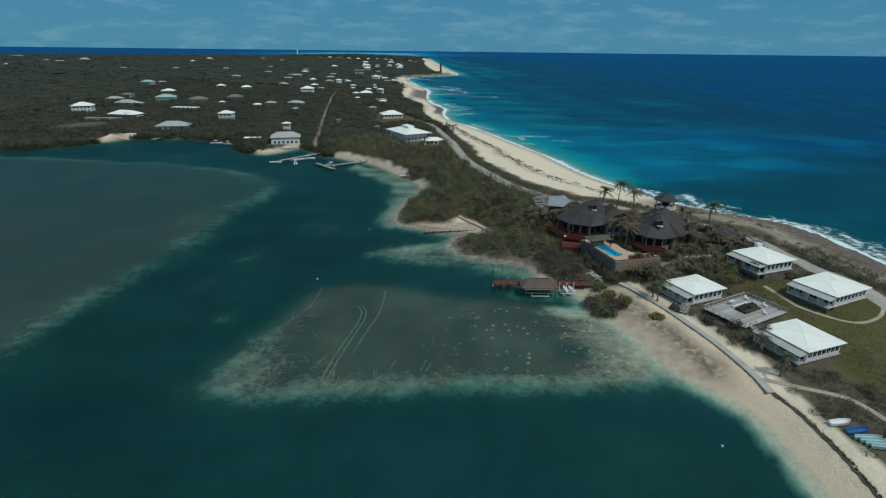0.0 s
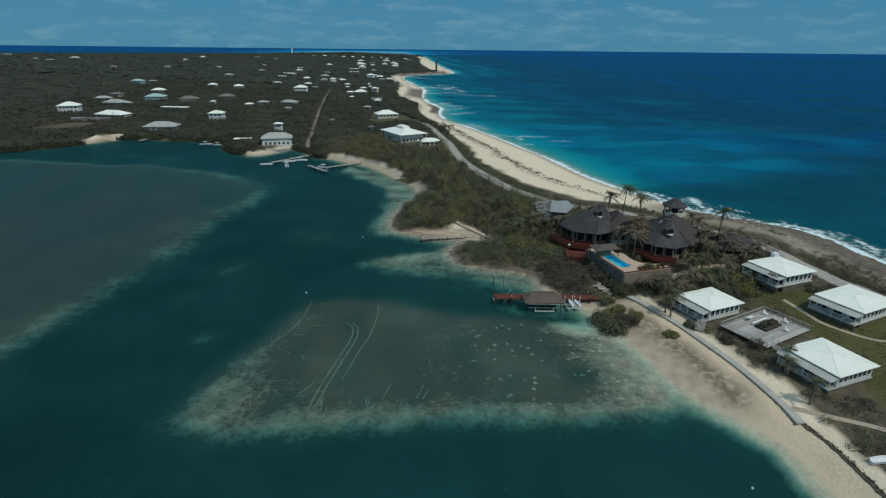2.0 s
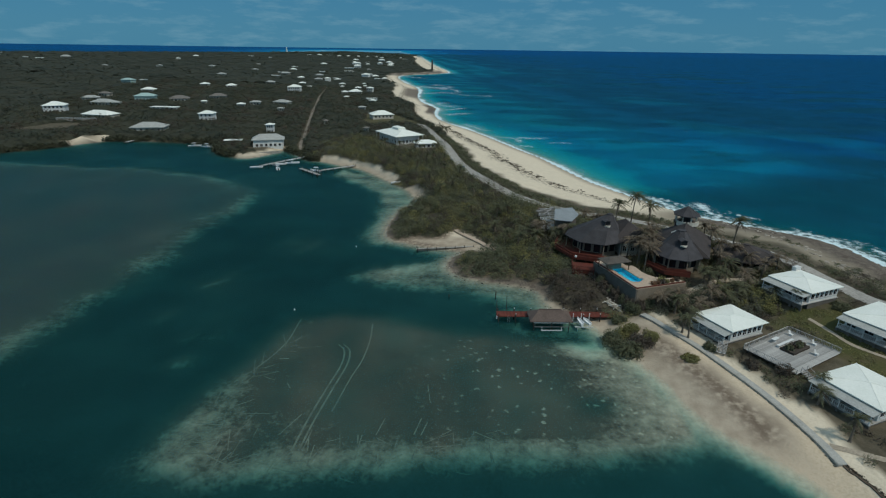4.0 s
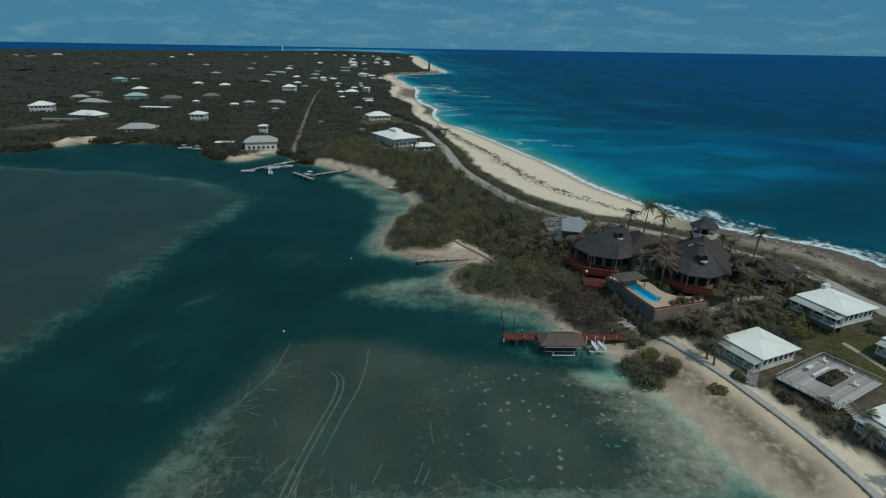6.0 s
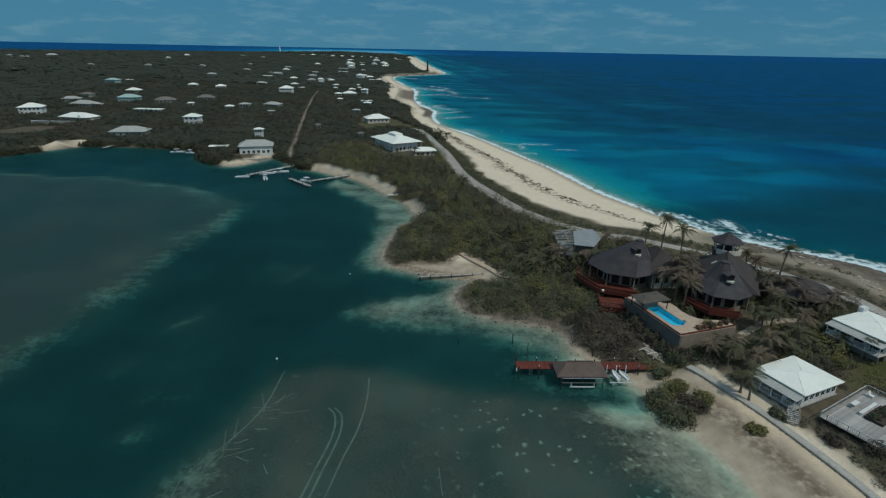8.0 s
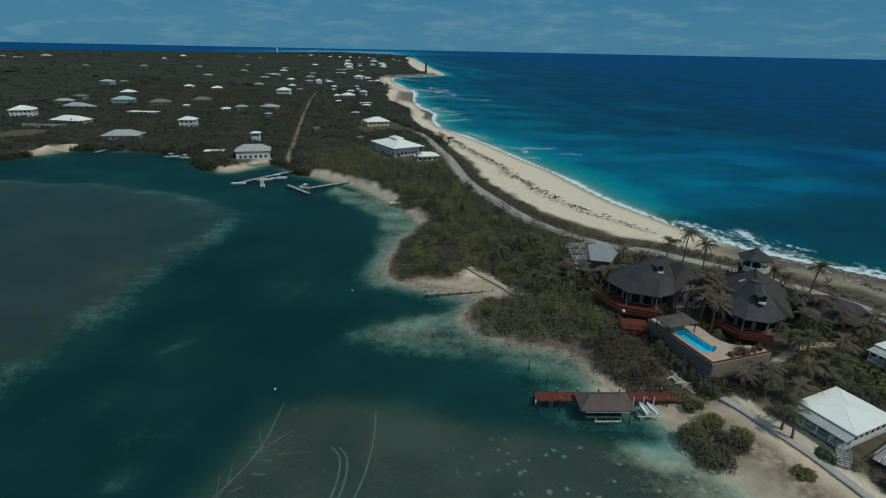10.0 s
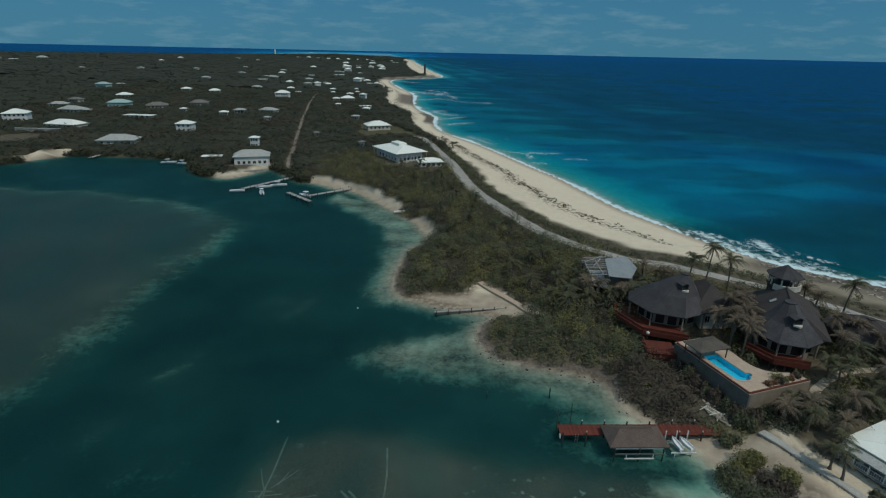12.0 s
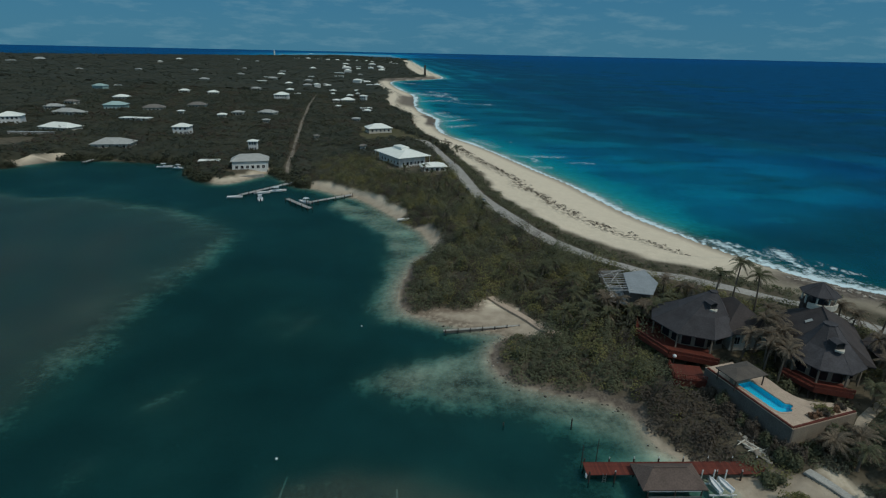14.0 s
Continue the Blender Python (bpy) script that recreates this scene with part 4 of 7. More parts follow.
# ---- timber terrace between the cottages ----
terrace = thing("timber_terrace", "weathered grey timber terrace with benches and a planted well", "deck", pose(64.4, 102.6, 0, 0, 0, 29))
TW, TD, TZ = 14.4, 9.6, 3.35
for sx in range(-3, 4):
    for sy in (-1, 0, 1):
        part("support_post", beam(bmesh.new(), (sx * 2.2, sy * 4.2, 1.2), (sx * 2.2, sy * 4.2, TZ - 0.36), 0.2, 0.2), M_POST, terrace)
part("subframe", boxed(-TW / 2 + 0.1, -TD / 2 + 0.1, TZ - 0.35, TW / 2 - 0.1, TD / 2 - 0.1, TZ - 0.065), M_POST, terrace)
board = boxed(-TW / 2, -0.14, TZ - 0.06, TW / 2, 0.14, TZ)
first_board = part("plank", board, M_GREY_DECK, terrace)
first_board.location.y = -TD / 2 + 0.15
for k in range(1, 32):
    again("plank", first_board.data, terrace, pose(0, -TD / 2 + 0.15 + 0.3 * k, 0))
planter = part("planter_box", boxed(-1.6, -1.2, TZ + 0.003, 3.6, 1.3, TZ + 0.42), M_POST, terrace, "dark sunken planter")
part("bench", boxed(-1.4, 1.6, TZ + 0.38, 3.6, 2.1, TZ + 0.48), M_TRIM, terrace, "white bench")
for bx in (-1.2, 1.1, 3.4):
    part("bench_leg", boxed(bx - 0.08, 1.65, TZ, bx + 0.08, 2.05, TZ + 0.377), M_TRIM, terrace)
part("table", boxed(-0.6, 3.0, TZ + 0.70, 1.1, 3.7, TZ + 0.76), M_TRIM, terrace, "white table")
part("table_leg", boxed(0.1, 3.2, TZ, 0.4, 3.5, TZ + 0.697), M_TRIM, terrace)
for a, b in (((-TW / 2, -TD / 2 + 0.1), (-TW / 2, TD / 2 - 1.0)), ((-TW / 2, TD / 2 - 0.1), (TW / 2 - 0.4, TD / 2 - 0.1)), ((TW / 2 - 0.1, -TD / 2 + 0.1), (TW / 2 - 0.1, TD / 2 - 0.2))):
    railing(terrace, (*a, TZ), (*b, TZ), 0.9, 1.5, M_GREY_DECK)
stair(terrace, (-TW / 2 + 2.2, -TD / 2, TZ), (-TW / 2 + 1.8, -TD / 2 - 2.6, level(56, 98) + 0.05), 1.4, 7, M_GREY_DECK)
for cx, cy in ((2.2, -3.1), (5.4, 3.2), (5.6, -1.0)):
    ch = part("deck_chair", boxed(cx - 0.3, cy - 0.3, TZ + 0.3, cx + 0.3, cy + 0.3, TZ + 0.38), M_TRIM, terrace, "white deck chair")
    part("chair_back", slab(bmesh.new(), [(cx - 0.3, cy + 0.25, TZ + 0.38), (cx + 0.3, cy + 0.25, TZ + 0.38), (cx + 0.3, cy + 0.5, TZ + 1.0), (cx - 0.3, cy + 0.5, TZ + 1.0)], 0.05), M_TRIM, ch)
    part("chair_leg", boxed(cx - 0.25, cy - 0.25, TZ, cx + 0.25, cy + 0.25, TZ + 0.297), M_TRIM, ch)


# ---- sea wall with its walkway ----
def ribbon(bm, line, width, lift, thick=0.0, side=0.0):
    """A strip that follows the ground along a line; thick: a downward skirt."""
    line = np.asarray(line, float)
    t = np.gradient(line, axis=0)
    t /= np.linalg.norm(t, axis=1)[:, None]
    nrm = np.stack([-t[:, 1], t[:, 0]], 1)
    wid = np.broadcast_to(np.asarray(width, float), (len(line),))[:, None]
    cols = [line + nrm * wid * (u + side) for u in (-0.5, -0.17, 0.17, 0.5)]
    zs = [ground_level(c[:, 0], c[:, 1]) + lift for c in cols]
    if thick:
        zs = [np.maximum.reduce(zs)] * 4
    rows = [[bm.verts.new((*c[i], z[i])) for c, z in zip(cols, zs)] for i in range(len(line))]
    for a, b in zip(rows[:-1], rows[1:]):
        for k in range(3):
            bm.faces.new((a[k + 1], a[k], b[k], b[k + 1]))
    if thick:
        low = [[bm.verts.new((*c[i], z[i] - thick)) for c, z in ((cols[0], zs[0]), (cols[3], zs[3]))] for i in range(len(line))]
        for i in range(len(line) - 1):
            bm.faces.new((rows[i][0], low[i][0], low[i + 1][0], rows[i + 1][0]))
            bm.faces.new((low[i][1], rows[i][3], rows[i + 1][3], low[i + 1][1]))
        bm.faces.new((rows[0][0], rows[0][3], low[0][1], low[0][0]))
        bm.faces.new((rows[-1][3], rows[-1][0], low[-1][0], low[-1][1]))
    return bm


WALL_LINE = smooth_line([(42.6, 118.2), (46.3, 110), (50.3, 101.6), (52.8, 93.5), (54.4, 86), (55.2, 80), (55.4, 76)], 5)
sea_wall = thing("sea_wall", "grey concrete sea wall with a walkway above the beach", "wall", pose(0, 0, 0))
n_seg = len(WALL_LINE) - 1
for k in range(0, n_seg, 3):
    seg = WALL_LINE[k:min(k + 4, n_seg + 1)]
    part("walkway_slab", ribbon(bmesh.new(), seg, 1.35, 0.10, 0.8), M_WALKWAY, sea_wall)
part("kerb", ribbon(bmesh.new(), WALL_LINE, 0.28, 0.30, 0.35, side=-2.3), M_CONCRETE, sea_wall)

# ---- dock with its boathouse ----
dock = thing("dock", "red-brown timber dock on piles reaching into the lagoon", "dock", pose(12.0, 120.1, 0, 0, 0, 0))
plank = part("plank", boxed(-0.135, -1.25, 1.24, 0.135, 1.25, 1.30), M_RED_DECK, dock)
plank.location.x = 0.15
for k in range(1, 96):
    again("plank", plank.data, dock, pose(0.15 + 0.29 * k, 0, 0.004 * (k % 3)))
for s in (-1, 1):
    part("bearer", boxed(0.1, s * 0.95 - 0.08, 1.0, 27.7, s * 0.95 + 0.08, 1.235), M_POST, dock)
    for k in range(8):
        part("post", rod(bmesh.new(), (0.3 + 3.6 * k, s * 1.32, -3.2), (0.3 + 3.6 * k, s * 1.32, 1.9 if s < 0 or k < 2 else 1.75), 0.13, 0.12), M_POST, dock)
    for k in range(1, 8):
        lamp = part("post_lamp", rod(bmesh.new(), (0.3 + 3.6 * k, s * 1.32, 1.9), (0.3 + 3.6 * k, s * 1.32, 2.15), 0.09, 0.05), M_TRIM, dock, "small white post lamp")
part("fender", boxed(-0.15, -1.3, 0.75, 0.0, -0.9, 1.3), M_TRIM, dock, "white fender at the end")
lad = part("ladder", boxed(2.2, -1.34, 0.0, 2.26, -1.28, 1.5), M_METAL, dock)
part("ladder_rail", boxed(2.65, -1.34, 0.0, 2.71, -1.28, 1.5), M_METAL, lad)
for k in range(4):
    part("rung", boxed(2.263, -1.33, 0.2 + 0.3 * k, 2.647, -1.29, 0.24 + 0.3 * k), M_METAL, lad)
for px_ in (-1.2, 0.9):
    rod_bm = rod(bmesh.new(), (px_ + 1.4, 2.1, -3), (px_ + 1.4, 2.1, 4.2 + 0.5 * px_), 0.09, 0.06)
    part("mooring_pole", rod_bm, M_POST, dock)

boathouse = thing("boathouse", "open boathouse with a brown shingled hipped roof beside the dock", "boathouse", pose(22.9, 117.8, -0.95, 0, 0, 0))
part("roof", hip_roof(bmesh.new(), -4.5, -2.5, 4.4, 2.4, 3.0, 1.6, 4.6, "x", 0.18), M_SHINGLE_BROWN, boathouse)
part("ridge_cap", beam(bmesh.new(), (-2.35, -0.05, 4.62), (2.25, -0.05, 4.62), 0.3, 0.08), M_SHINGLE_BROWN, boathouse)
part("eave_beam", boxed(-3.8, -2.45, 2.62, 3.7, -2.3, 2.815), M_TRIM, boathouse, "pale eave beam")
for bx in (-3.7, 0.0, 3.6):
    for by in (-2.38, 2.45):
        part("post", rod(bmesh.new(), (bx, by, -2.5), (bx, by, 2.8), 0.11, 0.10), M_POST, boathouse)
part("lift_beam", boxed(-3.6, -2.65, 1.75, 3.5, -2.5, 1.9), M_METAL, boathouse)
part("lift_cradle", boxed(-2.2, -2.75, 1.0, 2.2, -2.6, 1.15), M_TRIM, boathouse)
for bx in (-2.0, 2.0):
    part("lift_strap", boxed(bx - 0.05, -2.72, 1.153, bx + 0.05, -2.63, 1.75), M_TRIM, boathouse)


def boat(label, x, y, angle, length, beam_w, mat, z=0.0, cabin=True, category="boat", name="motor_boat", group=""):
    b = thing(name, label, category, pose(x, y, z, 0, 0, angle), group)
    bm = bmesh.new()
    n, rows = 9, []
    for i in range(n):
        u = i / (n - 1)
        w = beam_w / 2 * (1.0 - max(0, (u - 0.45) / 0.55) ** 2.2) * (0.88 + 0.12 * min(1, u * 3))
        h = 0.55 + 0.25 * u * u
        xx = (u - 0.5) * length
        rows.append([bm.verts.new(c) for c in ((xx, -w - 0.01, h), (xx, -w * 0.8, 0.05), (xx, 0, -0.25 + 0.2 * u * u), (xx, w * 0.8, 0.05), (xx, w + 0.01, h),
                                               (xx, w * 0.82, h), (xx, w * 0.7, h - 0.28), (xx, -w * 0.7, h - 0.28), (xx, -w * 0.82, h))])
    for a, c in zip(rows[:-1], rows[1:]):
        for k in range(9):
            bm.faces.new((a[k], a[(k + 1) % 9], c[(k + 1) % 9], c[k]))
    bm.faces.new(rows[0][::-1])
    bm.faces.new(rows[-1])
    bmesh.ops.recalc_face_normals(bm, faces=bm.faces)
    part("hull", bm, mat, b, smooth=False)
    if cabin:
        part("console", boxed(-0.1 * length, -0.3, 0.25, 0.02 * length, 0.3, 1.15), M_BOAT, b)
        top = part("bimini_top", slab(bmesh.new(), [(-0.22 * length, -beam_w * 0.38, 1.95), (0.08 * length, -beam_w * 0.38, 1.95), (0.08 * length, beam_w * 0.38, 1.95), (-0.22 * length, beam_w * 0.38, 1.95)], 0.08), M_BOAT, b)
        for sx in (-0.2, 0.06):
            for sy in (-1, 1):
                part("strut", rod(bmesh.new(), (sx * length, sy * beam_w * 0.36, 0.3), (sx * length, sy * beam_w * 0.36, 1.87), 0.03, 0.03, 6), M_METAL, top)
        part("outboard", boxed(-0.5 * length - 0.35, -0.22, 0.0, -0.5 * length - 0.02, 0.22, 1.0), M_RUBBER, b)
    return b


# two small craft on a lift beside the boathouse
for k, jx in enumerate((29.2, 30.6)):
    boat("small white personal watercraft on a dockside lift", jx - 0.1, 116.9, 100 + 12 * k, 2.5, 0.85, M_BOAT, 1.0, False, "watercraft", "jet_ski", "craft on the lift")
lift = thing("craft_lift", "white metal boat lift with upright arms", "boat lift", pose(29.8, 117.0, 0))
for bx in (-1.7, 0, 1.7):
    part("lift_arm", beam(bmesh.new(), (bx, 1.6, -1.5), (bx, 1.6, 2.3), 0.14, 0.14), M_TRIM, lift)
for by in (-1.2, 0.9):
    part("cradle_bar", boxed(-1.9, by - 0.08, 0.50, 1.9, by + 0.08, 0.66), M_TRIM, lift)
for bx in (-1.3, 1.3):
    part("cradle_post", beam(bmesh.new(), (bx, -1.2, -1.5), (bx, -1.2, 0.49), 0.12, 0.12), M_TRIM, lift)

# ---- pool terrace ----
pool_terrace = thing("pool_terrace", "raised sandy-paved pool terrace with grey retaining walls", "terrace", pose(42.0, 121.9, 0, 0, 0, 17))
PZ = 6.5   # local x along the front wall, local y along the lagoon wall
PW, PD = 13.0, 16.6
bm = bmesh.new()
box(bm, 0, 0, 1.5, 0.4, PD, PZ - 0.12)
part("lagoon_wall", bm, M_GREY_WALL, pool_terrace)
# lighter tan than the grey walls: its sunlight is put into the colour
part("front_wall", boxed(0.403, 0, 2.5, PW, 0.4, PZ - 0.12), M_TAN_WALL, pool_terrace, "tan front wall with its sunlight put into the colour")
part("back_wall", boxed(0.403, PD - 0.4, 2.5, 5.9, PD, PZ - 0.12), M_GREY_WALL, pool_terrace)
part("core_fill", prism(bmesh.new(), [(0.45, 0.45), (12.4, 0.45), (11.2, 2.6), (8.0, 4.3), (7.2, 7.6), (7.4, 11.6), (5.9, 12.0), (5.9, PD - 0.45), (0.45, PD - 0.45)], 2.5, PZ - 1.7), M_GREY_WALL, pool_terrace)
POOL_RING = [(1.35, 11.2), (1.35, 4.1), (1.7, 3.5), (2.5, 3.2), (3.5, 3.1), (4.0, 3.4), (4.05, 3.75), (4.6, 3.8), (4.95, 4.15), (4.9, 4.6), (4.3, 4.9), (4.3, 11.2)]
TERRACE_RING = [(0, 0), (12.9, 0), (12.7, 1.6), (11.5, 2.9), (9.4, 3.6), (8.2, 4.5), (7.4, 6.0), (7.2, 8.0), (7.5, 10.2), (7.5, 11.6), (6.0, 12.0), (5.9, PD), (0, PD)]


def holed_plate(outer, hole, z0, z1):
    """A plate with an opening: its upper and lower faces and both rims."""
    bm_ = bmesh.new()
    for z in (z0, z1):
        edges = []
        for ring in (outer, hole):
            vs = [bm_.verts.new((*q, z)) for q in ring]
            edges += [bm_.edges.new((vs[i], vs[(i + 1) % len(vs)])) for i in range(len(vs))]
        bmesh.ops.triangle_fill(bm_, use_beauty=True, edges=edges, normal=(0, 0, 1 if z == z1 else -1))
    for ring in (outer, hole):
        for a, b in zip(ring, ring[1:] + ring[:1]):
            bm_.faces.new([bm_.verts.new(q) for q in ((*a, z0), (*b, z0), (*b, z1), (*a, z1))])
    return bm_


def grown(ring, by):
    """The ring pushed outwards from its middle line."""
    pts = [Vector(q) for q in ring]
    out = []
    for i, q in enumerate(pts):
        t = (pts[(i + 1) % len(pts)] - pts[i - 1]).normalized()
        out.append((q.x - t.y * by, q.y + t.x * by))
    return out


part("paving", holed_plate(TERRACE_RING, POOL_RING, PZ - 0.118, PZ), M_SAND_PAVING, pool_terrace)
part("pool_lining", holed_plate(grown(POOL_RING, -0.25), POOL_RING, PZ - 0.95, PZ - 0.122), M_POOL_TILE, pool_terrace)
part("pool_floor", prism(bmesh.new(), grown(POOL_RING, -0.3)[::-1], PZ - 1.6, PZ - 0.953), M_POOL_TILE, pool_terrace, "bright blue pool lining")
part("coping", holed_plate(grown(POOL_RING, -0.35), POOL_RING, PZ + 0.003, PZ + 0.06), M_SAND_PAVING, pool_terrace)


def pool_water_material():
    m = bpy.data.materials.new("pool_water")
    m.use_nodes = True
    n, ln = m.node_tree.nodes, m.node_tree.links
    n.remove(n["Principled BSDF"])
    clear = n.new("ShaderNodeBsdfTransparent")
    clear.inputs["Color"].default_value = (0.55, 0.88, 0.96, 1)
    shine = n.new("ShaderNodeBsdfGlossy")
    shine.inputs["Roughness"].default_value = 0.05
    fres = n.new("ShaderNodeFresnel")
    fres.inputs["IOR"].default_value = 1.33
    mx = n.new("ShaderNodeMixShader")
    ln.new(fres.outputs["Fac"], mx.inputs["Fac"])
    ln.new(clear.outputs["BSDF"], mx.inputs[1])
    ln.new(shine.outputs["BSDF"], mx.inputs[2])
    ln.new(mx.outputs["Shader"], n["Material Output"].inputs["Surface"])
    return m


bm = bmesh.new()
solid(bm, [(*q, PZ - 0.18) for q in grown(POOL_RING, -0.02)], [tuple(range(len(POOL_RING)))])
part("pool_water", bm, pool_water_material(), pool_terrace, "clear blue pool water")
for a, b in (((0.2, 0.2), (0.2, PD - 0.3)), ((0.2, 0.2), (PW - 0.2, 0.2))):
    part("red_edging", beam(bmesh.new(), (*a, PZ + 0.10), (*b, PZ + 0.10), 0.3, 0.2), M_RED_DECK, pool_terrace, "red-brown edging board")

gazebo = thing("pool_pavilion", "low pool pavilion with a weathered shingled hipped roof", "pavilion", pose(40.6, 133.5, PZ, 0, 0, 17))
part("roof", hip_roof(bmesh.new(), -3.3, -2.1, 3.3, 2.1, 2.15, 0.75, 2.4, "x"), material("weathered_thatch", (0.115, 0.10, 0.085), (0.075, 0.066, 0.058), 1.0, 0.95, 0.4), gazebo)
for sx in (-2.9, 2.9):
    for sy in (-1.75, 1.75):
        part("post", beam(bmesh.new(), (sx, sy, 0), (sx, sy, 2.03), 0.15, 0.15), M_POST, gazebo)
part("bar_counter", boxed(-1.8, -0.4, 0, 1.8, 0.3, 1.05), M_TAN_WALL, gazebo)


# ---- shingled villas ----
SIDES = 8


def many_sided(r, cx=0.0, cy=0.0):
    return [(cx + r * math.cos(radians(360 / SIDES * k)), cy + r * math.sin(radians(360 / SIDES * k))) for k in range(SIDES)]


def faceted_roof(parent, tiers, mat=None):
    """Flared roof planes between many-sided rings (x, y, radius, height), each plane a part, with hip caps."""
    for (x0, y0, r0, z0), (x1, y1, r1, z1) in zip(tiers[:-1], tiers[1:]):
        low, high = many_sided(r0, x0, y0), many_sided(r1, x1, y1)
        for k in range(SIDES):
            q = (k + 1) % SIDES
            part("roof_plane", slab(bmesh.new(), [(*low[k], z0), (*low[q], z0), (*high[q], z1), (*high[k], z1)], 0.16), mat or M_SHINGLE, parent)
            part("hip_cap", beam(bmesh.new(), (*low[k], z0 + 0.02), (*high[k], z1 + 0.02), 0.09, 0.03), mat or M_SHINGLE, parent)


def dormer(parent, x, y, z, angle, w=1.5, h=1.15, mat=None):
    """A small hooded dormer with a pale curved sill, facing along the angle."""
    m = pose(x, y, z, 0, 0, angle)

    def turned(bm_):
        bm_.transform(m)
        return bm_

    d = part("dormer", turned(boxed(-1.5, -w / 2, -0.9, 0.0, w / 2, h)), mat or M_SHINGLE, parent)
    part("dormer_window", turned(boxed(0.003, -w / 2 + 0.18, 0.12, 0.05, w / 2 - 0.18, h - 0.08)), M_GLASS, d)
    arc = [(0.055 + 0.75 * math.sin(math.pi * k / 8), -w / 2 - 0.1 + (w + 0.2) * k / 8) for k in range(9)]
    part("dormer_sill", turned(prism(bmesh.new(), arc, -0.22, 0.08)), M_WALL_PALE, d, "pale curved sill")
    for s_ in (-1, 1):
        part("dormer_roof", turned(slab(bmesh.new(), [(-1.7, 0, h + 0.34), (0.22, 0, h + 0.34), (0.22, s_ * (w / 2 + 0.16), h - 0.04), (-1.7, s_ * (w / 2 + 0.16), h - 0.04)][::s_], 0.12)), mat or M_SHINGLE, d)


def villa(label, x, y, gz, turn, tiers, inset, deck_r=0.0, deck_turns=(), dormers=(), mat=None):
    """tiers: the roof's rings from the eave up, heights over the ground; dormers: x, y, height, direction."""
    v = thing("villa", label, "house", pose(x, y, gz, 0, 0, turn), "shingled villas")
    _, _, r, e = tiers[0]
    part("wall", prism(bmesh.new(), many_sided(r - inset), -0.8, e + 0.45), M_TAN_WALL, v)
    faceted_roof(v, tiers, mat)
    cx, cy, cr, cz = tiers[-1]
    part("finial_cap", prism(bmesh.new(), many_sided(cr + 0.1, cx, cy), cz - 0.1, cz + 0.15), mat or M_SHINGLE, v)
    for k in range(SIDES):
        a, rr = radians(360 / SIDES * (k + 0.5)), (r - inset) * math.cos(math.pi / SIDES) + 0.02
        c, s_ = math.cos(a), math.sin(a)
        for off in (-1.15, 1.15):
            half = 0.8
            ring = [((rr + d) * c - (off + h) * s_, (rr + d) * s_ + (off + h) * c) for d, h in ((-0.03, -half), (0.03, -half), (0.03, half), (-0.03, half))]
            part("glazed_door", prism(bmesh.new(), ring, 0.7, e - 0.35), M_GLASS, v)
    for ex, ey in many_sided(r - 0.6):
        part("veranda_post", beam(bmesh.new(), (ex, ey, -0.5), (ex, ey, e - 0.02), 0.24, 0.24), M_TAN_WALL, v)
    if deck_r:
        ring = many_sided(deck_r)
        span = [ring[k % SIDES] for k in (*deck_turns, deck_turns[-1] + 1)]
        part("deck", prism(bmesh.new(), span + [(0.4 * span[-1][0] + 0.6, 0.4 * span[-1][1]), (0.4 * span[0][0], 0.4 * span[0][1])], 0.30, 0.50), M_RED_DECK, v, "red-stained deck")
        for k in deck_turns:
            a, b = ring[k % SIDES], ring[(k + 1) % SIDES]
            railing(v, (*a, 0.50), (*b, 0.50), 0.85, 1.4, M_RED_DECK)
            part("fascia", beam(bmesh.new(), (*a, 0.1), (*b, 0.1), 0.10, 0.75), M_RED_DECK, v)
            part("rail_board", beam(bmesh.new(), (*a, 1.0), (*b, 1.0), 0.05, 0.42), M_RED_DECK, v)
            for u in (0.1, 0.37, 0.63, 0.9):
                px_, py_ = a[0] + (b[0] - a[0]) * u, a[1] + (b[1] - a[1]) * u
                part("deck_post", beam(bmesh.new(), (px_ * 0.96, py_ * 0.96, -3.0), (px_ * 0.96, py_ * 0.96, 0.295), 0.22, 0.22), M_POST, v)
    for dx, dy, dz, ang in dormers:
        dormer(v, dx, dy, dz, ang, mat=mat)
    return v


# the lagoon villa: a flared eight-sided roof leaning up to an off-centre peak, with a lower wing behind
villa_one = villa("round villa with dark shingled flared roof and red deck", 41.2, 151.5, 5.0, 0, [(0, 0, 8.2, 3.6), (1.5, 0.3, 4.6, 5.9), (3.4, 0.8, 0.7, 9.0)], 2.3, 10.8, (3, 4, 5), [(2.0, -2.5, 6.9, -78)])
part("wing_wall", boxed(5.2, -4.8, -0.5, 12.2, 5.6, 3.6), M_WALL_PALE, villa_one, "pale wing wall with windows")
part("wing_roof", hip_roof(bmesh.new(), 2.6, -6.2, 13.4, 7.0, 3.7, 3.9, 2.6, "y", 0.2), M_SHINGLE_UMBER, villa_one, "brown shingled wing roof")
for wx_ in (6.4, 8.4, 10.4):
    window(villa_one, wx_, -4.8, 0.9, 0.9, 1.4, "-y")

# the tall villa: an eight-sided front with a red deck, a long brown roof behind it and an open lookout on the ridge
villa_two = villa("tall villa with dark flared front roof and open lookout", 56.9, 137.3, 6.0, 3, [(0, 0, 5.9, 3.2), (0.6, 0.8, 3.4, 5.4), (1.4, 2.1, 1.0, 8.0)], 1.6, 7.3, (4, 5), [(-0.1, -2.5, 5.8, -92)])
hall = Matrix.Translation((4.3, 6.2, 0)) @ Matrix.Rotation(radians(60), 4, "Z")


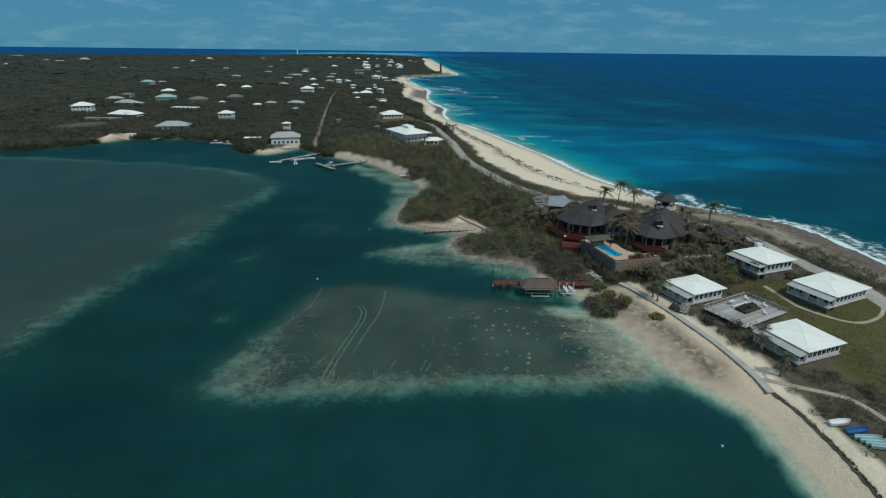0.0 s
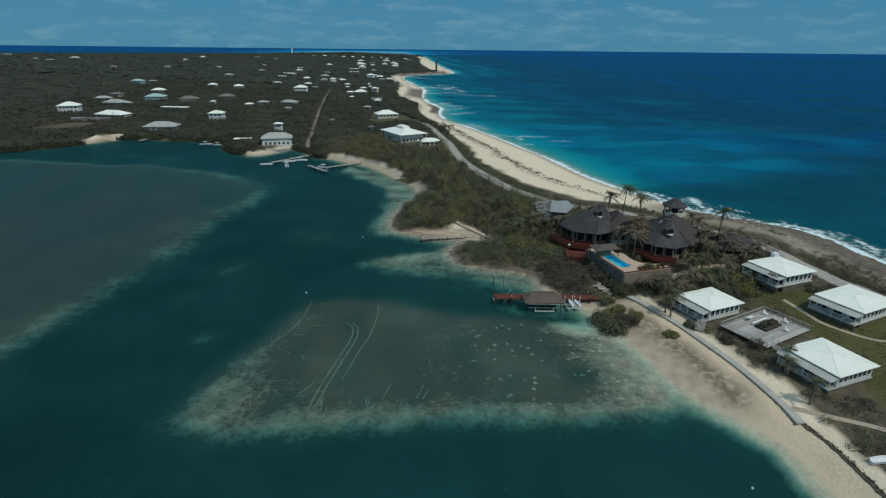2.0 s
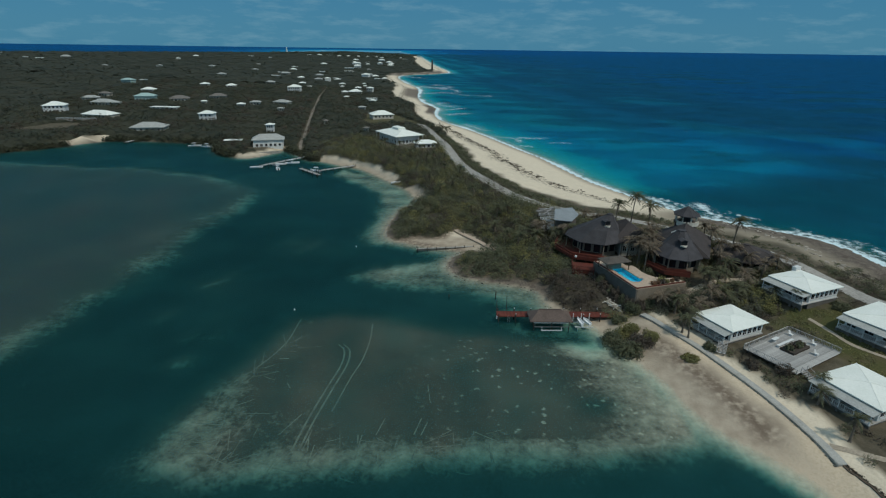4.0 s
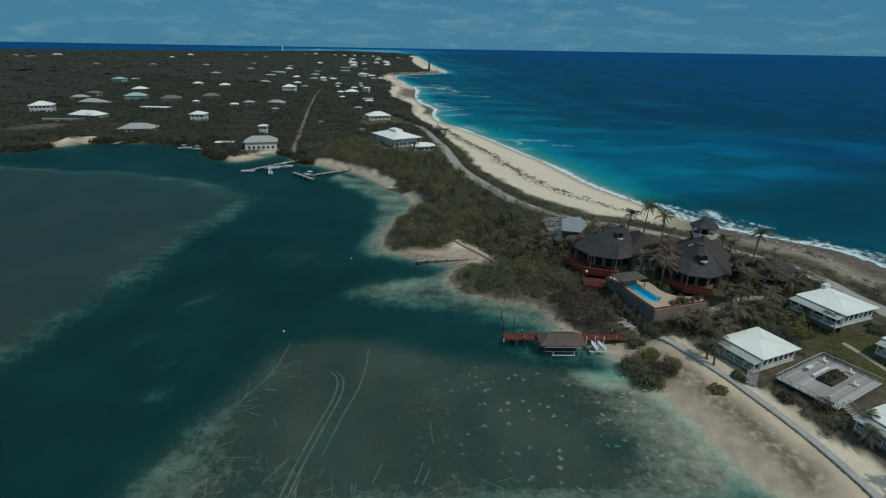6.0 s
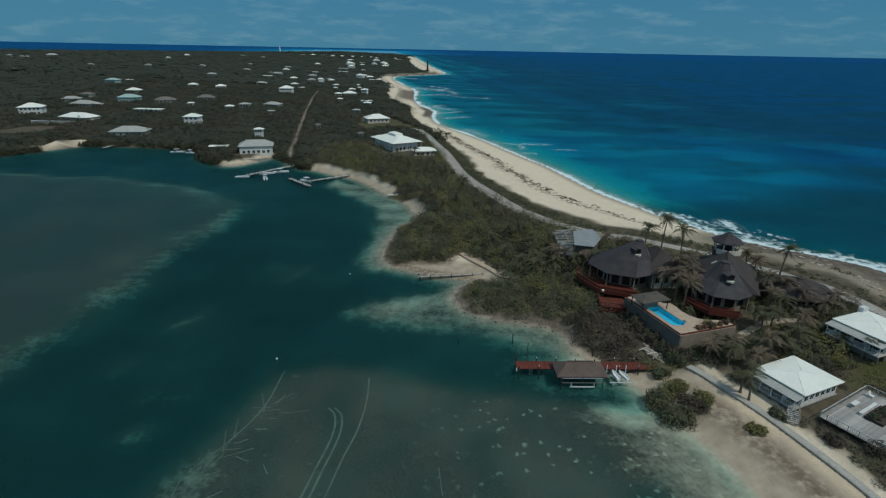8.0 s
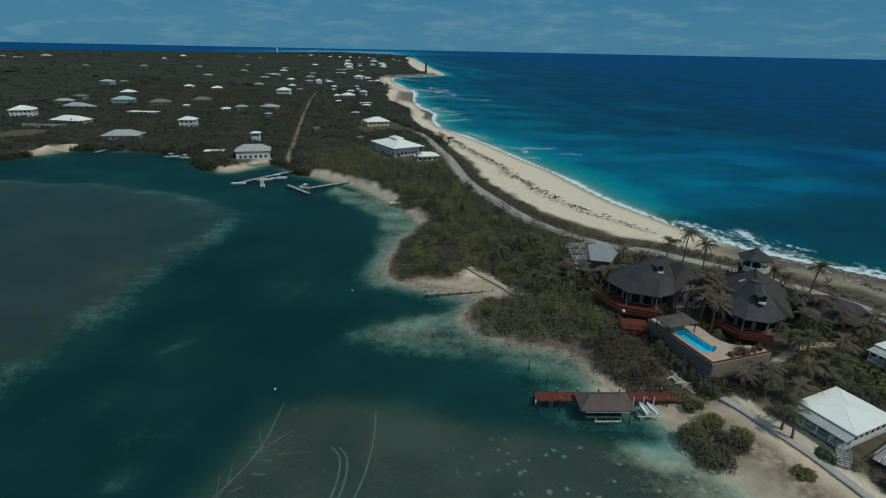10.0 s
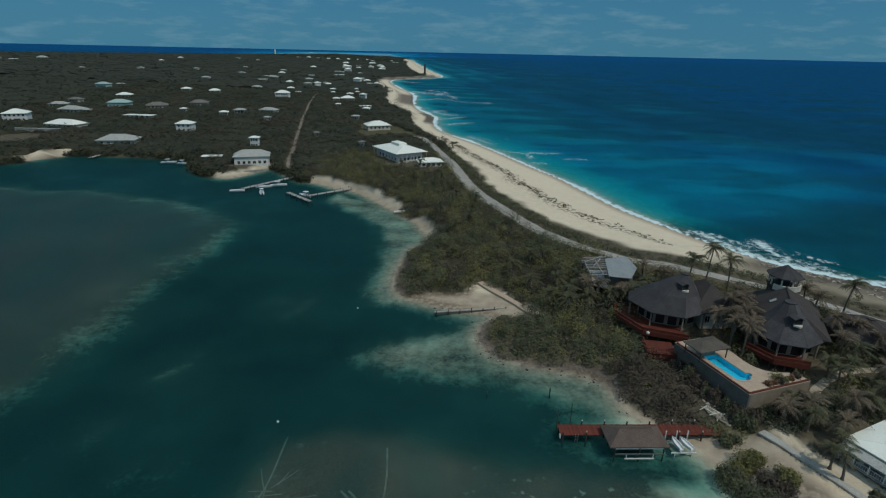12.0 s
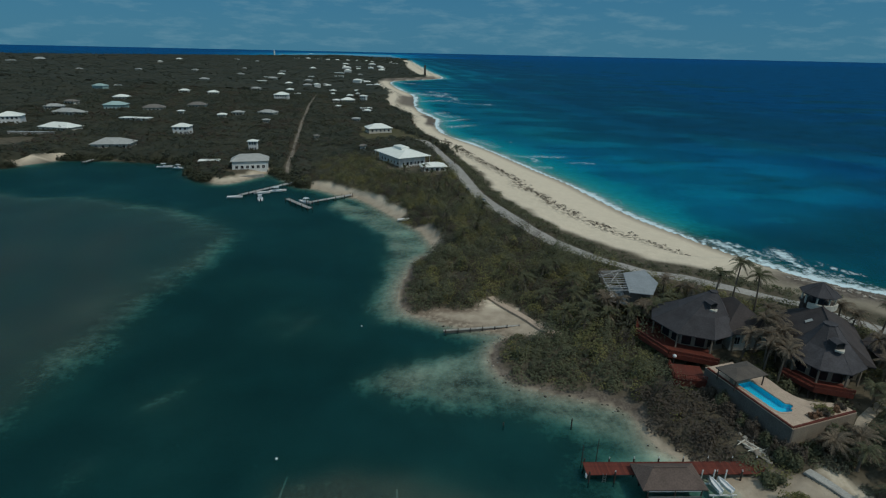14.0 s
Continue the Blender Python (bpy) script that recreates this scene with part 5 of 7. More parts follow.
def in_hall(bm_):
    bm_.transform(hall)
    return bm_


part("hall_wall", in_hall(boxed(-6.4, -4.9, -0.8, 7.0, 4.9, 3.05)), M_TAN_WALL, villa_two)
part("hall_roof", in_hall(hip_roof(bmesh.new(), -8.0, -6.5, 8.4, 6.5, 3.1, 4.3, 9.0, "x", 0.2)), M_SHINGLE_UMBER, villa_two, "brown shingled long roof")
part("hall_ridge_cap", in_hall(beam(bmesh.new(), (-4.3, 0, 7.42), (4.7, 0, 7.42), 0.3, 0.08)), M_SHINGLE_UMBER, villa_two)
part("skylight", in_hall(slab(bmesh.new(), [(-0.7, 2.0, 6.22), (0.3, 2.0, 6.22), (0.3, 3.0, 5.57), (-0.7, 3.0, 5.57)][::-1], -0.06)), M_ROOF_GREY, villa_two, "pale grey skylight")
LX, LY = 7.8, 12.8
part("lookout_drum", prism(bmesh.new(), many_sided(2.7, LX, LY), 3.0, 6.6), M_SHINGLE_UMBER, villa_two)
part("lookout_floor", prism(bmesh.new(), many_sided(3.1, LX, LY), 6.6, 6.8), M_POST, villa_two)
part("lookout_core", prism(bmesh.new(), many_sided(1.1, LX, LY), 6.8, 8.9), M_SHINGLE, villa_two)
for px_, py_ in many_sided(2.6, LX, LY):
    part("lookout_post", beam(bmesh.new(), (px_, py_, 6.8), (px_, py_, 9.0), 0.22, 0.22), M_WALL_PALE, villa_two)
arc = [(LX + 3.2 * math.cos(radians(-160 + 10 * k)), LY + 3.2 * math.sin(radians(-160 + 10 * k))) for k in range(13)]
arc += [(LX + 2.9 * math.cos(radians(-40 - 10 * k)), LY + 2.9 * math.sin(radians(-40 - 10 * k))) for k in range(13)]
part("lookout_balcony", prism(bmesh.new(), arc, 6.3, 7.4), M_WALL_PALE, villa_two, "pale curved balcony rail")
faceted_roof(villa_two, [(LX, LY, 3.4, 8.9), (LX, LY, 1.7, 9.9), (LX, LY, 0.15, 10.9)], M_SHINGLE)
villa("low brown shingled villa beside the coast road", 75.0, 140.0, 6.0, 12, [(0, 0, 7.4, 2.0), (0, 0, 3.8, 3.3), (0, 0, 0.6, 4.3)], 1.6, mat=M_SHINGLE_UMBER)

lower_deck = thing("lower_deck", "lower red-stained deck with railing below the villa", "deck", pose(35.6, 139.3, 0, 0, 0, -12))
part("deck", boxed(-3.2, -2.4, 4.3, 2.2, 2.4, 4.5), M_RED_DECK, lower_deck)
for sx in (-3.0, -0.4, 2.0):
    for sy in (-2.2, 2.2):
        part("deck_post", beam(bmesh.new(), (sx, sy, 1.0), (sx, sy, 4.297), 0.22, 0.22), M_POST, lower_deck)
railing(lower_deck, (-3.1, -2.3, 4.5), (2.1, -2.3, 4.5), 0.85, 1.7, M_RED_DECK)
railing(lower_deck, (-3.1, 2.3, 4.5), (-3.1, -2.3, 4.5), 0.85, 1.7, M_RED_DECK)
part("skirt", boxed(-3.1, -2.35, 2.4, 2.1, -2.25, 4.295), M_RED_DECK, lower_deck)

globe = thing("globe_lamp", "white globe lamp on a post at the deck corner", "lamp", pose(33.9, 142.2, 3.4))
part("post", rod(bmesh.new(), (0, 0, -0.6), (0, 0, 2.3), 0.07, 0.06), M_POST, globe)
bm = bmesh.new()
bmesh.ops.create_uvsphere(bm, u_segments=14, v_segments=9, radius=0.34)
bm.transform(pose(0, 0, 2.6))
part("shade", bm, M_TRIM, globe, "white round shade", smooth=True)

# ---- old stone jetty and sand bar ----
jetty = thing("jetty", "low grey timber and stone jetty wall crossing a sand spit", "jetty", pose(-6.8, 160.9, 0, 0, 0, 8.4))
part("capping", boxed(0, -0.28, 0.45, 22.4, 0.28, 0.62), M_CONCRETE, jetty)
part("wall", boxed(0.1, -0.2, -1.0, 22.3, 0.2, 0.447), M_GREY_WALL, jetty)
for k in range(9):
    part("post", rod(bmesh.new(), (0.4 + 2.7 * k, -0.36, -1.2), (0.4 + 2.7 * k, -0.36, 0.95 + 0.2 * (k % 2)), 0.11, 0.09), M_POST, jetty)
log_wall = thing("spit_wall", "pale stone retaining wall along the sand spit", "wall", pose(0, 0, 0))
part("wall", ribbon(bmesh.new(), smooth_line([(4.9, 176), (8, 171), (12, 165), (15, 159), (17.6, 157.5)], 5), 1.5, 0.45, 1.2), M_SAND_PAVING, log_wall)


# ---- loose stones ----
def stone_mesh(seed, r=0.4):
    rs = np.random.RandomState(seed)
    bm_ = bmesh.new()
    bmesh.ops.create_icosphere(bm_, subdivisions=1, radius=r)
    for v in bm_.verts:
        v.co *= 0.75 + 0.5 * rs.rand()
        v.co.z *= 0.6
    me = bpy.data.meshes.new("stone")
    bm_.to_mesh(me)
    bm_.free()
    return me


STONES = [stone_mesh(k) for k in range(4)]
M_STONE_DARK = material("dark_shore_rock", (0.10, 0.088, 0.072), (0.055, 0.048, 0.040), 1.2, 0.95, 0.5, per_object=0.3)
for k, me in enumerate(STONES):
    me.materials.append(M_STONE_DARK if k < 2 else M_STONE)
rs = np.random.RandomState(77)
rock_edge = thing("rock_edging", "dark rough rocks along the foot of the sea wall", "rocks", pose(0, 0, 0))
for k in range(240):
    u = rs.rand() ** 1.3 * (len(WALL_LINE) - 1)
    i = int(u)
    q = WALL_LINE[i] + (WALL_LINE[i + 1] - WALL_LINE[i]) * (u - i)
    t = WALL_LINE[i + 1] - WALL_LINE[i]
    nrm = np.array([t[1], -t[0]]) / np.linalg.norm(t)
    q = q + nrm * (0.72 + abs(rs.normal(0, 0.14)))
    again("stone", STONES[k % 2], rock_edge, pose(q[0], q[1], level(*q) + 0.01, 0, 0, rs.uniform(0, 360)) @ Matrix.Diagonal((0.12 + 0.5 * rs.rand() ** 3, 0.12 + 0.4 * rs.rand() ** 3, 0.18, 1)))
rubble = thing("rubble_pile", "pale broken stones and driftwood on the slope below the pool", "rubble", pose(0, 0, 0))
for k in range(60):
    u = rs.rand()
    x, y = 37.2 + 2.1 * u + rs.normal(0, 0.4), 125.4 - 4.2 * u + rs.normal(0, 0.5)
    again("stone", STONES[2 + k % 2], rubble, pose(x, y, level(x, y) + 0.15, 0, 0, rs.uniform(0, 360)) @ Matrix.Diagonal((0.5 + 1.1 * rs.rand(), 0.5 + 0.7 * rs.rand(), 0.6 + 0.6 * rs.rand(), 1)))
for k in range(6):
    x, y = 36.9 + 2.0 * rs.rand(), 121.6 + 3.0 * rs.rand()
    z = level(x, y) + 0.4
    a = rs.uniform(0, 6.28)
    part("driftwood", rod(bmesh.new(), (x, y, z), (x + 2.2 * math.cos(a), y + 2.2 * math.sin(a), z + 0.2), 0.12, 0.06, 7), M_WALL_PALE, rubble)
ledge_stones = thing("ledge_stones", "pale scattered stones above the dark rock ledge", "rocks", pose(0, 0, 0))
for k in range(150):
    y = 112 + 70 * rs.rand()
    x = float(np.interp(y, [100, 138, 151, 165, 175, 186], [130, 123, 122, 121, 114, 100])) - 22 - 5 * rs.rand()
    again("stone", STONES[2 + k % 2], ledge_stones, pose(x, y - 0.4 * rs.rand(), level(x, y) + 0.05, 0, 0, rs.uniform(0, 360)) @ Matrix.Diagonal((0.6 + 1.6 * rs.rand(), 0.6 + 1.0 * rs.rand(), 0.7, 1)))
shore_rocks = thing("shore_rocks", "small dark rocks scattered in the shallows along the mangroves", "rocks", pose(0, 0, 0))
for k in range(120):
    i = 56 + rs.randint(0, 34)
    q = BAY_LINE[min(i, len(BAY_LINE) - 2)] + rs.normal(0, 1.0, 2)
    again("stone", STONES[k % 3], shore_rocks, pose(q[0], q[1], -0.08 + 0.1 * rs.rand(), 0, 0, rs.uniform(0, 360)) @ Matrix.Diagonal((0.3 + 0.5 * rs.rand() ** 2,) * 3 + (1,)))


# ---- scars that propellers have cut in the sea grass ----
def bed_strip(bm_, line, width):
    line = np.asarray(line, float)
    t = np.gradient(line, axis=0)
    t /= np.linalg.norm(t, axis=1)[:, None] + 1e-9
    nrm = np.stack([-t[:, 1], t[:, 0]], 1)
    a, b = line - nrm * width / 2, line + nrm * width / 2
    za = -0.25 * depths(a[:, 0], a[:, 1], ring_distance(a[:, 0], a[:, 1], LAND))[0] - 0.01
    zb = -0.25 * depths(b[:, 0], b[:, 1], ring_distance(b[:, 0], b[:, 1], LAND))[0] - 0.01
    va = [bm_.verts.new((*p, z)) for p, z in zip(a, za)]
    vb = [bm_.verts.new((*p, z)) for p, z in zip(b, zb)]
    for i in range(len(line) - 1):
        bm_.faces.new((vb[i], va[i], va[i + 1], vb[i + 1]))


M_SCAR = material("bare_sand_scar", (0.24, 0.215, 0.165), (0.12, 0.108, 0.084), 0.6, 0.95)
bm = bmesh.new()
for pts in ([(-19.6, 109.7), (-18.1, 107.5), (-17.8, 102.8), (-19.1, 94.9), (-20.3, 87.7), (-21.2, 80.0)], [(-14.4, 118), (-14.1, 111.2), (-14.7, 104.1), (-16.0, 98.2), (-17.6, 89)], [(-30.0, 121), (-30.4, 110.5), (-32.8, 102.8), (-36, 97)]):
    base = smooth_line(pts, 6)
    for off in ((-0.55, 0.5) if pts[0][0] == -19.6 else (0.0,)):
        bed_strip(bm, base + np.array([off, 0.0]), 0.34 if off else 0.28)
for k in range(110):
    x, y = rs.uniform(-40, 8), 76 + abs(rs.normal(0, 4.5))
    if k % 3 == 0:
        y = rs.uniform(78, 112)
        x = float(np.interp(y, [76, 95, 120], [-42, -38, -31])) + abs(rs.normal(0, 3.5)) + 1
    a, ln_ = rs.choice([0.25, 1.1, 1.7, -0.3]) + rs.normal(0, 0.2), rs.uniform(1.5, 5.5)
    bed_strip(bm, [(x + ln_ * u * math.cos(a), y + ln_ * u * math.sin(a) + 0.3 * u * u) for u in (0, 0.33, 0.66, 1.0)], rs.uniform(0.10, 0.22))
scars = part("seagrass_scars", bm, M_SCAR)
tagged(scars, "pale sandy boat scars through the dark sea grass", "scars", kind="stuff")

# ---- roads ----
ROAD_LINE = smooth_line([(-36, 384), (-31, 391), (-22, 393), (-13, 387), (-7.5, 368), (-3.5, 346), (2.5, 312), (4.5, 295), (8, 272), (11.8, 254.6), (19, 225), (28.5, 204), (35.5, 192), (46, 182.5),
                         (57, 175.5), (70, 166), (80, 154), (86.4, 139.5), (90.7, 122), (92.7, 113), (95, 104), (99, 80), (104, 40), (110, -60)], 8)
road = part("road", ribbon(bmesh.new(), ROAD_LINE, np.interp(ROAD_LINE[:, 1], [120, 150, 185, 215, 300, 330], [4.2, 3.4, 3.6, 4.8, 5.4, 4.6]), 0.07), M_ROAD)
tagged(road, "pale sandy coast road behind the beach", "road", kind="structure")
TRACK_LINE = smooth_line([(-68, 291), (-74, 303), (-80, 330), (-84, 357), (-96, 425), (-107, 490), (-126, 620), (-147, 772)], 8)
track = part("dirt_road", ribbon(bmesh.new(), TRACK_LINE, 1.7, 0.10), M_TRACK)
tagged(track, "pale dirt track running inland through the scrub", "road", kind="structure")
PATH_LINE = smooth_line([(56, 79.6), (59.2, 77.7), (61.2, 76.4), (65.5, 74.0), (67, 72), (68.3, 67.5), (70.5, 58)], 6)
path = part("footpath", ribbon(bmesh.new(), PATH_LINE, 1.1, 0.06), M_PATH)
tagged(path, "narrow sandy footpath through the shrubs", "path", kind="structure")
LAWN_PATH = smooth_line([(74, 113), (75.5, 108), (77, 103), (83, 97), (90, 99), (94, 103)], 6)
lawn_path = part("lawn_path", ribbon(bmesh.new(), LAWN_PATH, 0.75, 0.05), M_PATH)
GARDEN_PATH = smooth_line([(53.6, 123.6), (56.5, 126.4), (60.0, 128.8), (63.5, 130.6), (67.5, 131.6), (71, 131.2)], 6)
garden_path = part("garden_path", ribbon(bmesh.new(), GARDEN_PATH, 1.5, 0.06), M_PATH)
tagged(garden_path, "pale sandy path between the pool and the cottages", "path", kind="structure")
tagged(lawn_path, "worn sandy path across the lawn", "path", kind="structure")
# ---- where nothing grows: circles of x, y, radius ----
CLEAR = [(62.6, 62.4, 2.6), (61, 65.8, 2.6), (63.2, 60.2, 2.4), (57, 111, 7.5), (78, 122, 8.0), (85.5, 108, 9.0), (67.7, 89, 8.0), (64.4, 102.6, 8.5), (42, 151, 8.6), (58.4, 138.2, 8.0), (63.5, 149.5, 8.0), (76, 144, 6.6),
         (46, 126, 6.0), (50, 128, 5.5), (42.5, 131.5, 6.0), (39, 136.5, 4.0), (37, 141, 4.2), (36, 170, 5.0), (37, 164, 4.6), (31.5, 171, 3.6), (37.4, 124.8, 1.9), (38.6, 122.4, 2.0), (49, 116.5, 2.0), (52, 118.5, 1.8), (57.5, 125.5, 2.4), (61.5, 124.0, 2.0),
         (-246, 374, 13.0), (-240, 360, 12.0), (-252, 360, 12.0), (-22.7, 324, 14.0), (-29, 333, 9.0), (-17, 300, 6.0), (-16, 309, 9.0), (-7.5, 302, 9.0), (-9, 294, 5.0), (-29, 307, 4), (-95, 312, 10.0), (-92, 296, 8.0)]


def bare_ground(px, py):
    """Where the scrub stays away: sand, rock, lawn, roads and buildings."""
    d, sand, rock, lawn, wet = cover(px, py)
    out = (d < 0.6) | (sand > 0.45) | (rock > 0.4) | (lawn > 0.45)
    for line, w in ((ROAD_LINE, 2.9), (TRACK_LINE, 2.0), (PATH_LINE, 1.3), (GARDEN_PATH, 1.7)):
        out |= line_distance(px, py, line) < w
    out |= line_distance(px, py, WALL_LINE) < 1.6
    for x, y, r in CLEAR:
        out |= (px - x) ** 2 + (py - y) ** 2 < r * r
    return out


def leaf_cloud(name, centres, radii, heights, leaves, size, mat, seed, upward=0.0, corners=4):
    """Many clumps of small leaf blades joined in one mesh: blades spread over uneven domes."""
    r = np.random.RandomState(seed)
    n = len(centres)
    c = np.repeat(centres, leaves, 0)
    rad = np.repeat(radii, leaves)
    hgt = np.repeat(heights, leaves)
    a = r.uniform(0, 6.2832, n * leaves)
    v = r.uniform(-0.05, 1.0, n * leaves)
    lump = 0.72 + 0.38 * r.rand(n * leaves) + 0.16 * np.sin(3 * a + np.repeat(r.uniform(0, 6.28, n), leaves))
    flat = np.sqrt(np.clip(1 - v * v, 0, 1)) * lump
    p = np.stack([c[:, 0] + np.cos(a) * flat * rad, c[:, 1] + np.sin(a) * flat * rad, c[:, 2] + (0.12 + 0.88 * np.clip(v, 0, 1) * lump) * hgt], 1)
    out = np.stack([np.cos(a) * flat, np.sin(a) * flat, v + 0.35 + upward], 1) + r.normal(0, 0.45, (n * leaves, 3))
    out /= np.linalg.norm(out, axis=1)[:, None]
    t1 = np.cross(out, r.normal(0, 1, (n * leaves, 3)))
    t1 /= np.linalg.norm(t1, axis=1)[:, None]
    t2 = np.cross(out, t1)
    s = (size * (0.6 + 0.8 * r.rand(n * leaves)))[:, None]
    k = 0.55
    quad = np.stack([p - t1 * s, p - t2 * s * k + out * s * 0.12, p + t1 * s, p + t2 * s * k + out * s * 0.12], 1)
    if corners == 3:
        quad = np.stack([p - t1 * s, p + t1 * s - t2 * s * 0.7, p + t1 * s * 0.6 + t2 * s], 1)
    quad = quad.reshape(-1, 3)
    me = bpy.data.meshes.new(name)
    m = n * leaves
    me.vertices.add(corners * m)
    me.vertices.foreach_set("co", quad.astype(np.float32).ravel())
    me.loops.add(corners * m)
    me.loops.foreach_set("vertex_index", np.arange(corners * m, dtype=np.int32))
    me.polygons.add(m)
    me.polygons.foreach_set("loop_start", np.arange(0, corners * m, corners, dtype=np.int32))
    me.update(calc_edges=True)
    me.materials.append(mat)
    return new(name, me)


def scatter(x0, x1, y0, y1, step, seed, keep=None):
    r = np.random.RandomState(seed)
    xs, ys = np.meshgrid(np.arange(x0, x1, step), np.arange(y0, y1, step))
    px = xs.ravel() + r.uniform(-0.48, 0.48, xs.size) * step
    py = ys.ravel() + r.uniform(-0.48, 0.48, xs.size) * step
    ok = ~bare_ground(px, py)
    if keep is not None:
        ok &= keep(px, py)
    return px[ok], py[ok], r


def east_of_road(px, py):
    line = ROAD_LINE[(ROAD_LINE[:, 1] > -50) & (ROAD_LINE[:, 1] < 386) & (ROAD_LINE[:, 0] > -14)][::-1]
    return px > np.interp(py, line[:, 1], line[:, 0])


# near scrub: mangrove and sea grape on the lagoon side, broad crowns over a fill of low bushes
def canopy_height(px, py):
    tall = 2.1 + 1.5 * ramp(waves(px, py, 24, 60), -0.6, 0.7) + 0.4 * waves(px, py, 9, 61)
    tall *= 1 - 0.5 * np.exp(-(((px - 36) / 9) ** 2 + ((py - 125) / 8) ** 2))
    tall *= 0.5 + 0.5 * ramp(ring_distance(px, py, LAND), 0, 9)
    return tall * (1 - 0.35 * ramp(px, 28, 40) * (1 - ramp(py, 172, 182)))


SCRUB_KINDS = (("scrub", 0.0, 0.58, M_LEAF, "dense dark green coastal scrub"), ("olive_scrub", 0.58, 0.82, M_LEAF_OLIVE, "olive green sea grape scrub"),
               ("dry_scrub", 0.82, 0.94, M_LEAF_BROWN, "dry brown scrub"), ("grey_scrub", 0.94, 2.0, M_LEAF_GREY, "pale grey-green buttonwood scrub"))
for step, seed, leaves, blade, wide, wider, lift_, word in ((1.9, 101, 56, 0.20, 0.9, 0.8, 0.62, ""), (3.3, 112, 330, 0.185, 1.5, 1.9, 1.12, " in broad rounded crowns")):
    px, py, r = scatter(-62, 84, 119, 335, step, seed, lambda a, b: ~east_of_road(a, b))
    tall = canopy_height(px, py)
    pick = np.clip(0.5 + 0.36 * waves(px, py, 30, 64) + r.uniform(-0.36, 0.42, len(px)), 0, 1.0)
    pick = np.clip(pick + 0.16 * ramp(py, 190, 215), 0, 1.0)
    slope = np.exp(-(((px - 33) / 10) ** 2 + ((py - 128) / 10) ** 2))
    pick = np.where(slope > 0.3 + 0.6 * r.rand(len(px)), 0.825 + 0.11 * r.rand(len(px)), pick)
    for name, lo, hi, mat, label in SCRUB_KINDS:
        sel = (pick >= lo) & (pick < hi)
        z = ground_level(px[sel], py[sel]) - 0.1
        ob = leaf_cloud(name, np.stack([px[sel], py[sel], z], 1), wide + wider * r.rand(sel.sum()) ** 1.5, tall[sel] * lift_ * (0.55 + 0.9 * r.rand(sel.sum())), leaves, blade, mat, 7 + seed, 0.8)
        tagged(ob, label + word, "scrub", kind="stuff")

# low dry shrubs round the cottages and along the shore path
px, py, r = scatter(44, 112, 40, 136, 1.35, 103, lambda a, b: (a > 53.5) | (b > 95))
dry = r.rand(len(px))
keep = dry < np.where(px < 62, 0.62, 0.8)
px, py, dry = px[keep], py[keep], dry[keep] / 0.8
for name, sel, mat, label in (("cottage_shrubs", dry < 0.55, M_LEAF, "green shrubs round the cottages"), ("dry_shrubs", dry >= 0.55, M_LEAF_BROWN, "dry reddish brown shrubs on sandy soil")):
    z = ground_level(px[sel], py[sel]) - 0.05
    ob = leaf_cloud(name, np.stack([px[sel], py[sel], z], 1), 0.7 + 0.6 * r.rand(sel.sum()), 0.6 + 1.1 * r.rand(sel.sum()) ** 2, 95, 0.13, mat, 8, 0.5)
    tagged(ob, label, "shrubs", kind="stuff")

# dune scrub between the road and the beach: a dense strip along the road, thin beyond it
px, py, r = scatter(-20, 128, 60, 470, 1.15, 104, east_of_road)
strip = line_distance(px, py, ROAD_LINE)
dense = (1 - ramp(strip + 1.5 * waves(px, py, 18, 65), 6.0, 9.5)) * (0.3 + 0.7 * ramp(0.91 * py - 0.41 * px, 118, 140))
patchy = r.rand(len(px)) < np.maximum(dense * (0.35 + 0.65 * ramp(waves(px, py, 26, 62), -0.75, -0.2)), 0.22 * ramp(waves(px, py, 14, 62), 0.0, 0.6))
px, py, dense = px[patchy], py[patchy], dense[patchy]
z = ground_level(px, py) - 0.05
dune = leaf_cloud("dune_scrub", np.stack([px, py, z], 1), 0.6 + 0.5 * r.rand(len(px)), (0.35 + 0.5 * r.rand(len(px))) * (0.5 + 0.8 * dense), 34, 0.19, M_LEAF, 9, 0.4)
tagged(dune, "low green dune scrub between road and beach", "scrub", kind="stuff")
# tufts of weed on the upper beach
r = np.random.RandomState(105)
u = r.rand(260)
py = 205 + 200 * u
px = np.interp(py, *np.array([(200, 84), (214, 80), (228, 74), (247, 65.8), (275, 59.3), (301, 53.5), (331, 43.5), (388, 26), (450, 4.5)]).T) - np.interp(py, [200, 225, 300, 400], [18, 27, 28, 20]) + r.normal(0, 1.8, 260)
tufts = leaf_cloud("beach_tufts", np.stack([px, py, ground_level(px, py) - 0.03], 1), 0.35 + 0.7 * r.rand(260), 0.12 + 0.22 * r.rand(260), 16, 0.22, M_LEAF_BROWN, 10)
tagged(tufts, "dark tufts of drift weed on the pale beach", "weed", kind="stuff")

